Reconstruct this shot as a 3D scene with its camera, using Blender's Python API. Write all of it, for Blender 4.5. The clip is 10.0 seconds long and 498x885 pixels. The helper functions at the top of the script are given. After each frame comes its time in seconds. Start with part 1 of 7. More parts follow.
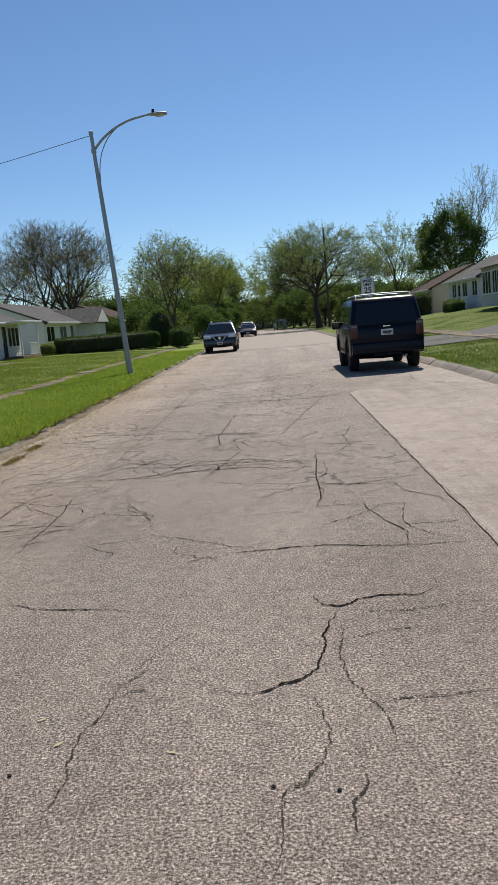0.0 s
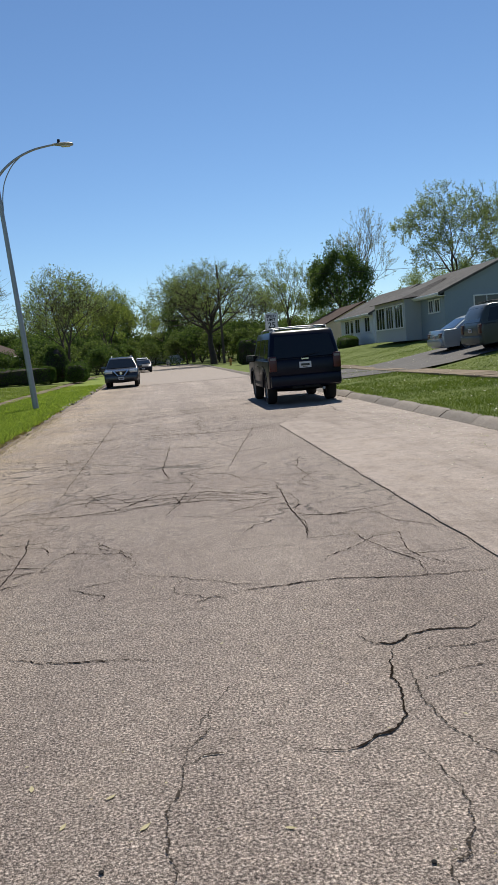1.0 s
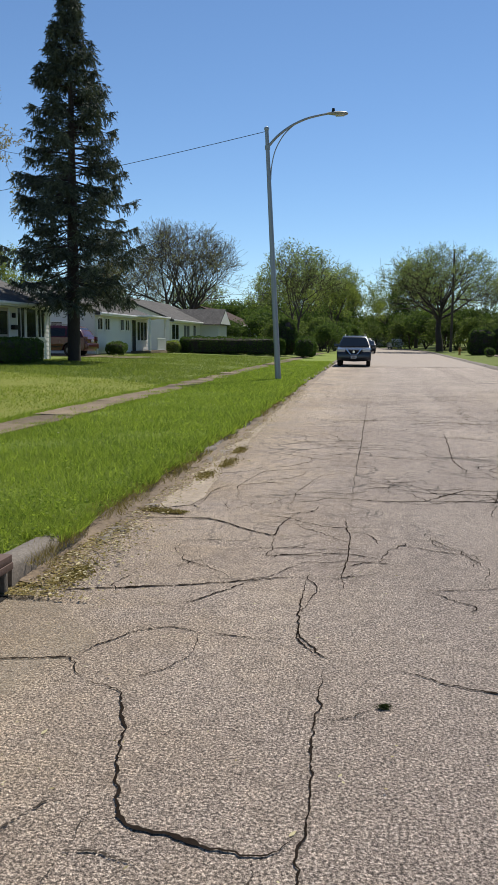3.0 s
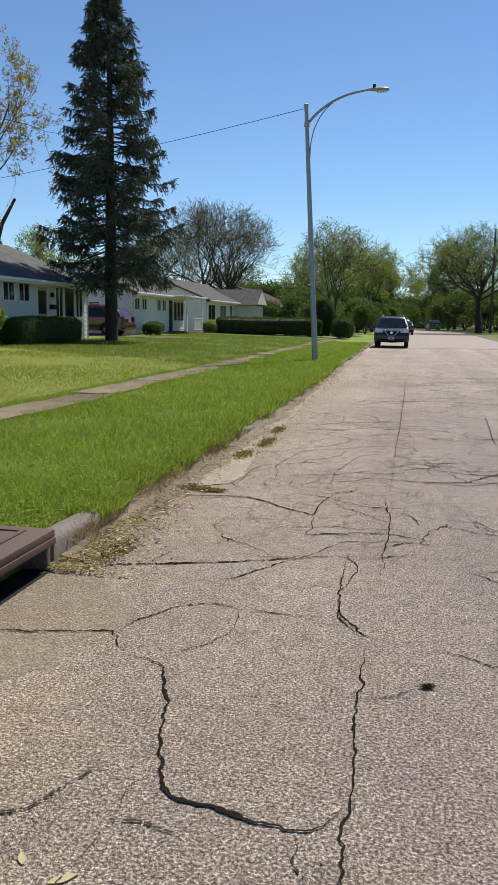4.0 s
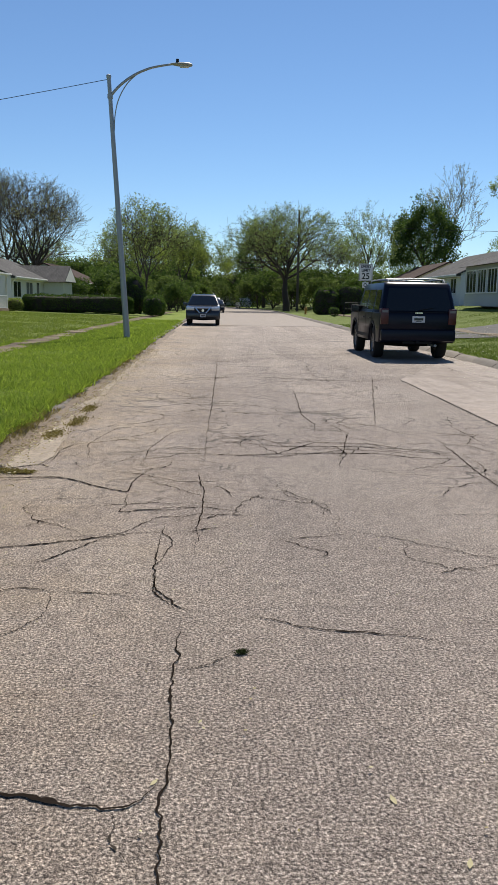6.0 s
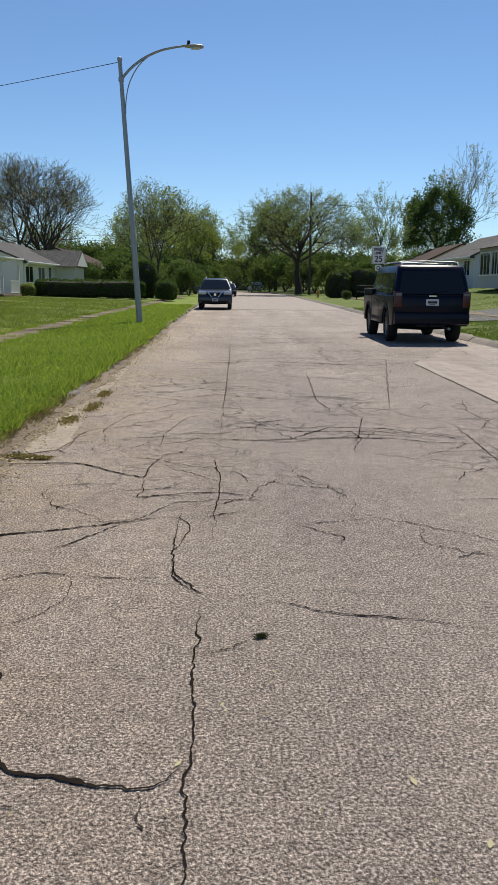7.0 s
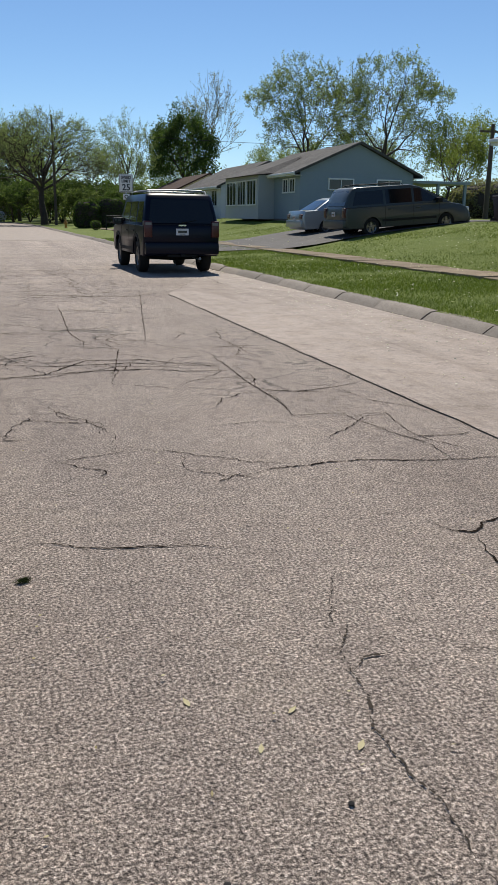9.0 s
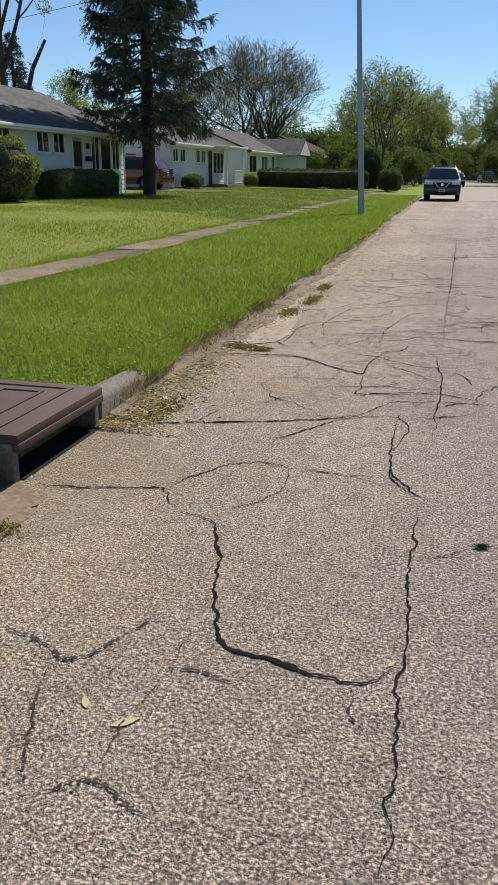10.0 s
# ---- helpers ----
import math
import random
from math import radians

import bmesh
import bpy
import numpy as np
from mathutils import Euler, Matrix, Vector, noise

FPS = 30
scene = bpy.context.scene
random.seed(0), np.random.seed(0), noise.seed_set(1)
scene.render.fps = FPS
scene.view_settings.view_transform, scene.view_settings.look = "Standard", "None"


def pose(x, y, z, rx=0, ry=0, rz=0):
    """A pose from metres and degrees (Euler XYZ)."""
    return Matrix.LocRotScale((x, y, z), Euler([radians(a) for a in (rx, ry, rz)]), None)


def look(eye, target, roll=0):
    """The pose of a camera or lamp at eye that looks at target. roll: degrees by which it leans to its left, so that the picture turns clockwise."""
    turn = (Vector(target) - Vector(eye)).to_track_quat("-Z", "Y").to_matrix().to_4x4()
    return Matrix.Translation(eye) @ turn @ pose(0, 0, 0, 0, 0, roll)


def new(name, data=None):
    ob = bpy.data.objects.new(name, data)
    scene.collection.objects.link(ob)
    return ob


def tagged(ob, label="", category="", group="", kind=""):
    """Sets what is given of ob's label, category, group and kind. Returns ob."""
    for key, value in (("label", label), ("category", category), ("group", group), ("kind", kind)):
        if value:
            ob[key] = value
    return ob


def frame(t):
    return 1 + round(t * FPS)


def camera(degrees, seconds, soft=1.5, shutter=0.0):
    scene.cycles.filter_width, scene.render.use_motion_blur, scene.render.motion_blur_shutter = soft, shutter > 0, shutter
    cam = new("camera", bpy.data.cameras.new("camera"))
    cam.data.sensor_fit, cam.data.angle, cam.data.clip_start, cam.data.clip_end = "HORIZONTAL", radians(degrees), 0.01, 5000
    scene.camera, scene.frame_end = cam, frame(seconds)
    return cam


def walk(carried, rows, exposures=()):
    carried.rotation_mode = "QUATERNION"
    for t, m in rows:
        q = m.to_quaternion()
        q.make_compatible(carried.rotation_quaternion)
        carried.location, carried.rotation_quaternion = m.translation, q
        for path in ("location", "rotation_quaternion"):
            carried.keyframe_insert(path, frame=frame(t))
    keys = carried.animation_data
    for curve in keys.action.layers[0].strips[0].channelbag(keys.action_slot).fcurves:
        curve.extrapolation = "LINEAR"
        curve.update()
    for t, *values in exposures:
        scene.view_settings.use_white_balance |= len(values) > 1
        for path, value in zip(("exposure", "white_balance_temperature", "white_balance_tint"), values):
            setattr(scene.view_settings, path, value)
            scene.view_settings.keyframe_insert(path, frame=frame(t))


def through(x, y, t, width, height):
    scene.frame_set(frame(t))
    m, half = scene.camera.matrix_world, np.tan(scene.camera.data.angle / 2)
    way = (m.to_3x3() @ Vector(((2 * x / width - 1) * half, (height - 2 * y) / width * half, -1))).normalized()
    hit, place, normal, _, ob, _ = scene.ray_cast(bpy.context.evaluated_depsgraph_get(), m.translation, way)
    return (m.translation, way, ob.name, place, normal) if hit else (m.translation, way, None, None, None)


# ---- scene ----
cam = camera(34.2, 10.0, soft=1.1)
PATH = [
    (0, (1.953, -1.125, 1.481), (1.857, 0.852, 1.191), -4.9),
    (0.5, (1.601, -0.923, 1.446), (1.64, 1.061, 1.196), -5.5),
    (1, (1.223, -0.74, 1.436), (1.403, 1.239, 1.212), -4.8),
    (1.5, (0.856, -0.47, 1.471), (0.968, 1.518, 1.282), -4.7),
    (2, (0.502, -0.29, 1.443), (0.412, 1.697, 1.236), -2.5),
    (2.5, (0.27, -0.115, 1.428), (0.042, 1.858, 1.196), -0.8),
    (3, (0.166, -0.115, 1.414), (-0.154, 1.843, 1.162), 0.5),
    (4.5, (0.123, -0.087, 1.385), (-0.288, 1.845, 1.069), 0.5),
    (5, (0.119, -0.077, 1.383), (-0.252, 1.861, 1.061), 0.5),
    (5.4, (0.156, -0.097, 1.384), (0.032, 1.874, 1.071), 0.3),
    (5.5, (0.157, -0.091, 1.384), (0.111, 1.883, 1.062), 0.8),
    (5.7, (0.158, -0.064, 1.362), (0.206, 1.908, 1.03), 0.9),
    (7, (0.129, -0.088, 1.376), (0.146, 1.875, 0.992), 0.5),
    (7.5, (0.121, -0.089, 1.384), (0.116, 1.873, 0.999), 0.3),
    (8, (0.122, -0.067, 1.376), (0.137, 1.895, 0.99), 0.3),
    (8.2, (0.126, -0.057, 1.367), (0.202, 1.901, 0.966), -0.2),
    (8.3, (0.128, -0.051, 1.355), (0.298, 1.896, 0.933), -0.1),
    (8.4, (0.134, -0.021, 1.348), (0.464, 1.897, 0.886), -0.2),
    (8.5, (0.154, -0.019, 1.347), (0.662, 1.85, 0.85), -0.2),
    (8.7, (0.219, -0.023, 1.356), (0.932, 1.773, 0.84), 0.4),
    (8.8, (0.162, 0.007, 1.356), (0.879, 1.8, 0.836), 0.6),
    (9, (0.162, -0.021, 1.345), (0.748, 1.814, 0.809), 0.8),
    (9.2, (0.128, -0.053, 1.366), (0.493, 1.833, 0.807), 1.4),
    (9.5, (0.101, -0.028, 1.36), (0.103, 1.885, 0.777), 1.7),
    (9.7, (0.085, -0.036, 1.372), (-0.101, 1.862, 0.768), 1.4),
    (10, (0.056, -0.013, 1.353), (-0.422, 1.823, 0.72), 0.3),
]
walk(cam, [(t, look(eye, target, roll)) for t, eye, target, roll in PATH], exposures=[(0, 0.2), (2.5, 0.27), (4.5, 0.38), (7.5, 0.22), (9, 0.22), (10, 0.34)])


# ---- sky, sun, exposure ----
SUN_ELEVATION, SUN_AZIMUTH = radians(52), math.atan2(0.27, 0.963)  # azimuth from +y towards +x
world = bpy.data.worlds.new("sky")
scene.world = world
world.use_nodes = True
wn = world.node_tree
sky = wn.nodes.new("ShaderNodeTexSky")
sky.sky_type, sky.sun_disc = "NISHITA", False
sky.sun_elevation, sky.sun_rotation = SUN_ELEVATION, SUN_AZIMUTH
sky.air_density, sky.dust_density, sky.ozone_density = 0.85, 0.0, 4.0
tint = wn.nodes.new("ShaderNodeMix")
tint.data_type, tint.blend_type = "RGBA", "MULTIPLY"
tint.inputs[0].default_value, tint.inputs[7].default_value = 1.0, (0.925, 1.025, 1.09, 1)
wn.links.new(sky.outputs[0], tint.inputs[6])
wn.links.new(tint.outputs[2], wn.nodes["Background"].inputs[0])
wn.nodes["Background"].inputs[1].default_value = 0.084
lamp = bpy.data.lights.new("sun", "SUN")
lamp.energy, lamp.angle, lamp.color = 5.0, radians(0.53), (1.0, 0.94, 0.84)
sun = new("sun", lamp)
sun_dir = Vector((math.sin(SUN_AZIMUTH) * math.cos(SUN_ELEVATION), math.cos(SUN_AZIMUTH) * math.cos(SUN_ELEVATION), math.sin(SUN_ELEVATION)))
sun.matrix_world = look(sun_dir * 80, (0, 0, 0))

# ---- materials ----
def nodes_of(name):
    m = bpy.data.materials.new(name)
    m.use_nodes = True
    t = m.node_tree
    return m, t, t.nodes["Principled BSDF"]


def link(t, a, b):
    t.links.new(a, b)


def coords(t):
    return t.nodes.new("ShaderNodeTexCoord").outputs["Object"]


def noise_tex(t, vec, scale, detail=4, rough=0.55, stretch=None):
    if stretch:
        mp = t.nodes.new("ShaderNodeMapping")
        mp.inputs["Scale"].default_value = stretch
        link(t, vec, mp.inputs[0])
        vec = mp.outputs[0]
    n = t.nodes.new("ShaderNodeTexNoise")
    n.inputs["Scale"].default_value, n.inputs["Detail"].default_value, n.inputs["Roughness"].default_value = scale, detail, rough
    link(t, vec, n.inputs["Vector"])
    return n.outputs["Fac"]


def ramp(t, fac, stops):
    r = t.nodes.new("ShaderNodeValToRGB")
    while len(r.color_ramp.elements) < len(stops):
        r.color_ramp.elements.new(0.5)
    for e, (p, c) in zip(r.color_ramp.elements, stops):
        e.position, e.color = p, (*c, 1) if len(c) == 3 else c
    link(t, fac, r.inputs[0])
    return r.outputs[0]


def mix(t, fac, a, b, how="MIX"):
    n = t.nodes.new("ShaderNodeMix")
    n.data_type, n.blend_type = "RGBA", how
    for s, v in ((n.inputs[0], fac), (n.inputs[6], a), (n.inputs[7], b)):
        if isinstance(v, (int, float)):
            s.default_value = v
        elif isinstance(v, tuple):
            s.default_value = (*v, 1)
        else:
            link(t, v, s)
    return n.outputs[2]


def bump(t, p, height, strength, distance):
    b = t.nodes.new("ShaderNodeBump")
    b.inputs["Strength"].default_value, b.inputs["Distance"].default_value = strength, distance
    link(t, height, b.inputs["Height"])
    link(t, b.outputs[0], p.inputs["Normal"])


def shade(c, k):
    return tuple(max(0.0, v * k) for v in c)


def plain(name, colour, rough=0.6, metal=0.0, var=0.18, coarse=1.5, fine=40.0, relief=0.15, depth=0.004, coat=0.0, piece=0.0, stretch=None):
    """A painted, mineral or metal surface with two scales of variation and a fine relief."""
    m, t, p = nodes_of(name)
    c = coords(t)
    big, small = noise_tex(t, c, coarse, 3, stretch=stretch), noise_tex(t, c, fine, 3, stretch=stretch)
    col = mix(t, big, shade(colour, 1 - var), shade(colour, 1 + var))
    col = mix(t, small, col, mix(t, 1.0, col, shade((1, 1, 1), 1 - 1.2 * var), "MULTIPLY"))
    if piece:
        o = t.nodes.new("ShaderNodeObjectInfo")
        col = mix(t, 1.0, col, ramp(t, o.outputs["Random"], [(0, shade((1, 1, 1), 1 - piece)), (1, (1, 1, 1))]), "MULTIPLY")
    link(t, col, p.inputs["Base Color"])
    p.inputs["Metallic"].default_value = metal
    p.inputs["Coat Weight"].default_value = coat
    r = t.nodes.new("ShaderNodeMapRange")
    r.inputs[3].default_value, r.inputs[4].default_value = max(0.03, rough - 0.12 * min(1, rough * 2)), min(1, rough + 0.12 * min(1, rough * 2))
    link(t, big, r.inputs[0])
    link(t, r.outputs[0], p.inputs["Roughness"])
    if rough > 0.6 and not metal:
        p.inputs["Specular IOR Level"].default_value = 0.25
    if relief:
        bump(t, p, small, relief, depth)
    return m


def leafy(name, dark, light, rough=0.7, through=0.35, scale=0.6):
    """Leaves, needles or blades: each island its own tone, some light passing through."""
    m, t, p = nodes_of(name)
    g = t.nodes.new("ShaderNodeNewGeometry")
    big = noise_tex(t, coords(t), scale, 3)
    col = mix(t, g.outputs["Random Per Island"], dark, light)
    col = mix(t, big, mix(t, 1.0, col, (0.7, 0.75, 0.7), "MULTIPLY"), mix(t, 1.0, col, (1.15, 1.1, 0.9), "MULTIPLY"))
    link(t, col, p.inputs["Base Color"])
    p.inputs["Roughness"].default_value = max(rough, 0.7)
    p.inputs["Specular IOR Level"].default_value = 0.12
    tr = t.nodes.new("ShaderNodeBsdfTranslucent")
    link(t, mix(t, 1.0, col, (1.08, 1.18, 0.66), "MULTIPLY"), tr.inputs[0])
    ms = t.nodes.new("ShaderNodeMixShader")
    ms.inputs[0].default_value = through
    link(t, p.outputs[0], ms.inputs[1])
    link(t, tr.outputs[0], ms.inputs[2])
    link(t, ms.outputs[0], t.nodes["Material Output"].inputs[0])
    return m


def asphalt_material():
    m, t, p = nodes_of("worn chip-seal asphalt")
    c = coords(t)
    # crushed chips: angular cells pushed about by a fine noise, uneven gaps coloured for dark binder and shadow
    jag = t.nodes.new("ShaderNodeTexNoise")
    jag.inputs["Scale"].default_value, jag.inputs["Detail"].default_value = 150, 3
    link(t, c, jag.inputs["Vector"])
    push = t.nodes.new("ShaderNodeVectorMath")
    push.operation = "MULTIPLY_ADD"
    link(t, jag.outputs["Color"], push.inputs[0])
    push.inputs[1].default_value = (0.010, 0.010, 0.0)
    link(t, c, push.inputs[2])
    v, edge = t.nodes.new("ShaderNodeTexVoronoi"), t.nodes.new("ShaderNodeTexVoronoi")
    edge.feature = "DISTANCE_TO_EDGE"
    for n in (v, edge):
        n.inputs["Scale"].default_value = 108
        link(t, push.outputs[0], n.inputs["Vector"])
    sep = t.nodes.new("ShaderNodeSeparateColor")
    link(t, v.outputs["Color"], sep.inputs[0])
    chips = ramp(t, sep.outputs[0], [(0, (0.15, 0.124, 0.108)), (0.2, (0.35, 0.302, 0.262)), (0.75, (0.555, 0.476, 0.412)), (0.95, (0.66, 0.58, 0.508)), (1, (0.80, 0.74, 0.67))])
    top = ramp(t, edge.outputs["Distance"], [(0.0, (0, 0, 0)), (0.16, (0.8, 0.8, 0.8)), (0.34, (1, 1, 1))])
    # binder and painted shadow show in some gaps only; elsewhere dust fills them
    filled = mix(t, ramp(t, noise_tex(t, c, 70, 3, 0.7), [(0.40, (0, 0, 0)), (0.58, (1, 1, 1))]), top, (0.85, 0.85, 0.85))
    gap = mix(t, filled, (0.10, 0.084, 0.072), (1, 1, 1))
    col = mix(t, 0.85, chips, gap, "MULTIPLY")
    # crushed stone has no even outline: a coarse grain breaks up the cells, its darks painting shadow between stones
    grain = noise_tex(t, c, 92, 2, 0.65)
    stone = ramp(t, grain, [(0.37, (0.022, 0.017, 0.014)), (0.46, (0.15, 0.127, 0.109)), (0.54, (0.345, 0.296, 0.254)), (0.61, (0.565, 0.495, 0.43)), (0.69, (0.76, 0.69, 0.615))])
    col = mix(t, 0.72, col, stone)
    col = mix(t, 0.8, col, ramp(t, noise_tex(t, c, 330, 2, 0.7), [(0.3, (0.7, 0.7, 0.7)), (0.7, (1.3, 1.3, 1.3))]), "MULTIPLY")
    # lost chips and clots of binder, one to three centimetres wide
    col = mix(t, 0.6, col, ramp(t, noise_tex(t, c, 62, 3, 0.75), [(0.36, (0.45, 0.43, 0.41)), (0.47, (0.96, 0.95, 0.94)), (0.56, (1.05, 1.05, 1.04)), (0.70, (1.36, 1.34, 1.31))]), "MULTIPLY")
    # wheel tracks run along the street, stains are patchy
    tracks = noise_tex(t, c, 1.0, 3, stretch=(0.9, 0.035, 1))
    col = mix(t, 0.8, col, ramp(t, tracks, [(0.3, (0.78, 0.75, 0.75)), (0.7, (1.18, 1.16, 1.15))]), "MULTIPLY")
    stains = noise_tex(t, c, 0.45, 5)
    col = mix(t, 0.8, col, ramp(t, stains, [(0.3, (0.78, 0.74, 0.72)), (0.5, (1, 0.98, 0.97)), (0.7, (1.15, 1.13, 1.1))]), "MULTIPLY")
    sandy = noise_tex(t, c, 1.6, 5, 0.65)
    col = mix(t, ramp(t, sandy, [(0.55, (0, 0, 0)), (0.75, (0.22, 0.22, 0.22))]), col, (0.40, 0.33, 0.25))
    # tan dust lies thicker towards the drain side
    xyz = t.nodes.new("ShaderNodeSeparateXYZ")
    link(t, c, xyz.inputs[0])
    dusty = t.nodes.new("ShaderNodeMapRange")
    dusty.inputs[1].default_value, dusty.inputs[2].default_value = 0.5, -1.7
    link(t, xyz.outputs[0], dusty.inputs[0])
    dust = mix(t, 1.0, dusty.outputs[0], ramp(t, noise_tex(t, c, 1.1, 5, 0.7), [(0.32, (0.15, 0.15, 0.15)), (0.62, (1, 1, 1))]), "MULTIPLY")
    col = mix(t, dust, col, mix(t, 1.0, col, (1.12, 1.05, 0.86), "MULTIPLY"))
    # clusters of paler and darker grit, a hand wide
    col = mix(t, 0.75, col, ramp(t, noise_tex(t, c, 11, 6, 0.8), [(0.34, (0.62, 0.60, 0.58)), (0.5, (1, 1, 1)), (0.68, (1.32, 1.30, 1.26))]), "MULTIPLY")
    # hairline crazing
    w = t.nodes.new("ShaderNodeTexNoise")
    w.inputs["Scale"].default_value = 2.2
    link(t, c, w.inputs["Vector"])
    bent = t.nodes.new("ShaderNodeVectorMath")
    bent.operation = "MULTIPLY_ADD"
    link(t, w.outputs["Color"], bent.inputs[0])
    bent.inputs[1].default_value = (0.9, 0.9, 0)
    link(t, c, bent.inputs[2])
    e = t.nodes.new("ShaderNodeTexVoronoi")
    e.feature = "DISTANCE_TO_EDGE"
    e.inputs["Scale"].default_value = 0.75
    link(t, bent.outputs[0], e.inputs["Vector"])
    line = ramp(t, e.outputs["Distance"], [(0.0, (1, 1, 1)), (0.0035, (1, 1, 1)), (0.0085, (0, 0, 0))])
    e2 = t.nodes.new("ShaderNodeTexVoronoi")
    e2.feature = "DISTANCE_TO_EDGE"
    e2.inputs["Scale"].default_value = 2.1
    link(t, bent.outputs[0], e2.inputs["Vector"])
    fine_line = mix(t, 1.0, ramp(t, e2.outputs["Distance"], [(0.0, (0.9, 0.9, 0.9)), (0.008, (0.9, 0.9, 0.9)), (0.02, (0, 0, 0))]), ramp(t, noise_tex(t, c, 0.6, 3), [(0.42, (0, 0, 0)), (0.52, (1, 1, 1))]), "MULTIPLY")
    line = mix(t, 1.0, line, fine_line, "LIGHTEN")
    # the worst-worn stretch begins a few metres up the street
    zone = t.nodes.new("ShaderNodeMapRange")
    zone.inputs[1].default_value, zone.inputs[2].default_value = 4.4, 6.4
    link(t, xyz.outputs[1], zone.inputs[0])
    where = mix(t, 1.0, ramp(t, noise_tex(t, c, 0.35, 2), [(0.34, (0, 0, 0)), (0.50, (0.85, 0.85, 0.85))]), zone.outputs[0], "MULTIPLY")
    crazed = mix(t, 1.0, line, where, "MULTIPLY")
    col = mix(t, crazed, col, (0.085, 0.072, 0.062))
    link(t, col, p.inputs["Base Color"])
    p.inputs["Roughness"].default_value = 0.78
    p.inputs["Specular IOR Level"].default_value = 0.26
    bump(t, p, mix(t, 0.6, mix(t, 0.35, top, sep.outputs[1]), grain), 1.0, 0.012)
    return m


def concrete_material(name, colour, grit=70, piece=0.0, patch=0.25, worn=False):
    m, t, p = nodes_of(name)
    c = coords(t)
    col = mix(t, noise_tex(t, c, 0.7, 5), shade(colour, 1 - patch), shade(colour, 1 + patch))
    v = t.nodes.new("ShaderNodeTexVoronoi")
    v.inputs["Scale"].default_value = grit
    link(t, c, v.inputs["Vector"])
    sep = t.nodes.new("ShaderNodeSeparateColor")
    link(t, v.outputs["Color"], sep.inputs[0])
    col = mix(t, 0.8, col, ramp(t, sep.outputs[1], [(0, (0.7, 0.69, 0.68)), (0.6, (1, 1, 1)), (1, (1.3, 1.3, 1.28))]), "MULTIPLY")
    stain = ramp(t, noise_tex(t, c, 2.3, 6, 0.7), [(0.35, (0.72, 0.68, 0.62)), (0.55, (1, 1, 1))])
    col = mix(t, 0.7, col, stain, "MULTIPLY")
    if worn:
        # tyre-worn streaks along the street, dark pits and oil specks
        streak = noise_tex(t, c, 1.0, 5, 0.65, stretch=(2.6, 0.16, 1))
        col = mix(t, 0.8, col, ramp(t, streak, [(0.36, (0.72, 0.68, 0.65)), (0.5, (0.97, 0.96, 0.96)), (0.66, (1.1, 1.09, 1.08))]), "MULTIPLY")
        col = mix(t, 0.7, col, ramp(t, noise_tex(t, c, 6, 8, 0.85), [(0.36, (0.5, 0.46, 0.43)), (0.47, (1, 1, 1)), (0.7, (1.18, 1.17, 1.15))]), "MULTIPLY")
    if piece:
        o = t.nodes.new("ShaderNodeObjectInfo")
        col = mix(t, 1.0, col, ramp(t, o.outputs["Random"], [(0, shade((1, 1, 1), 1 - piece)), (1, (1, 1, 1))]), "MULTIPLY")
    link(t, col, p.inputs["Base Color"])
    p.inputs["Roughness"].default_value = 0.85
    bump(t, p, v.outputs["Distance"], 0.35, 0.004)
    return m


def lawn_material():
    """Mown grass in three tones: pale yellowish, darker beyond a slanted line, deep green across the street."""
    m, t, p = nodes_of("mown lawn")
    c = coords(t)
    xyz = t.nodes.new("ShaderNodeSeparateXYZ")
    link(t, c, xyz.inputs[0])

    def step(value, a, b):
        r = t.nodes.new("ShaderNodeMapRange")
        r.inputs[1].default_value, r.inputs[2].default_value = a, b
        link(t, value, r.inputs[0])
        return r.outputs[0]
    slant = t.nodes.new("ShaderNodeMath")
    slant.operation = "MULTIPLY_ADD"
    slant.inputs[1].default_value = 0.35
    link(t, xyz.outputs[0], slant.inputs[0])
    link(t, xyz.outputs[1], slant.inputs[2])
    col = mix(t, noise_tex(t, c, 0.35, 4), (0.150, 0.195, 0.030), (0.265, 0.290, 0.060))
    col = mix(t, ramp(t, noise_tex(t, c, 1.4, 6, 0.75), [(0.45, (0, 0, 0)), (0.72, (0.8, 0.8, 0.8))]), col, (0.31, 0.30, 0.085))
    lush = mix(t, noise_tex(t, c, 0.5, 5, 0.65), (0.11, 0.155, 0.032), (0.23, 0.275, 0.065))
    col = mix(t, step(slant.outputs[0], 19.4, 19.7), col, lush)
    col = mix(t, step(xyz.outputs[0], -5.3, -5.0), col, mix(t, 1.0, lush, (1.15, 1.2, 1.0), "MULTIPLY"))
    col = mix(t, step(xyz.outputs[0], 5.9, 6.2), col, mix(t, 1.0, lush, (0.78, 0.8, 0.78), "MULTIPLY"))
    col = mix(t, noise_tex(t, c, 40, 4, 0.8), mix(t, 1.0, col, (0.42, 0.46, 0.42), "MULTIPLY"), mix(t, 1.0, col, (1.45, 1.4, 1.3), "MULTIPLY"))
    link(t, col, p.inputs["Base Color"])
    p.inputs["Roughness"].default_value = 0.9
    p.inputs["Specular IOR Level"].default_value = 0.15
    bump(t, p, noise_tex(t, c, 28, 4, 0.75), 0.9, 0.06)
    return m


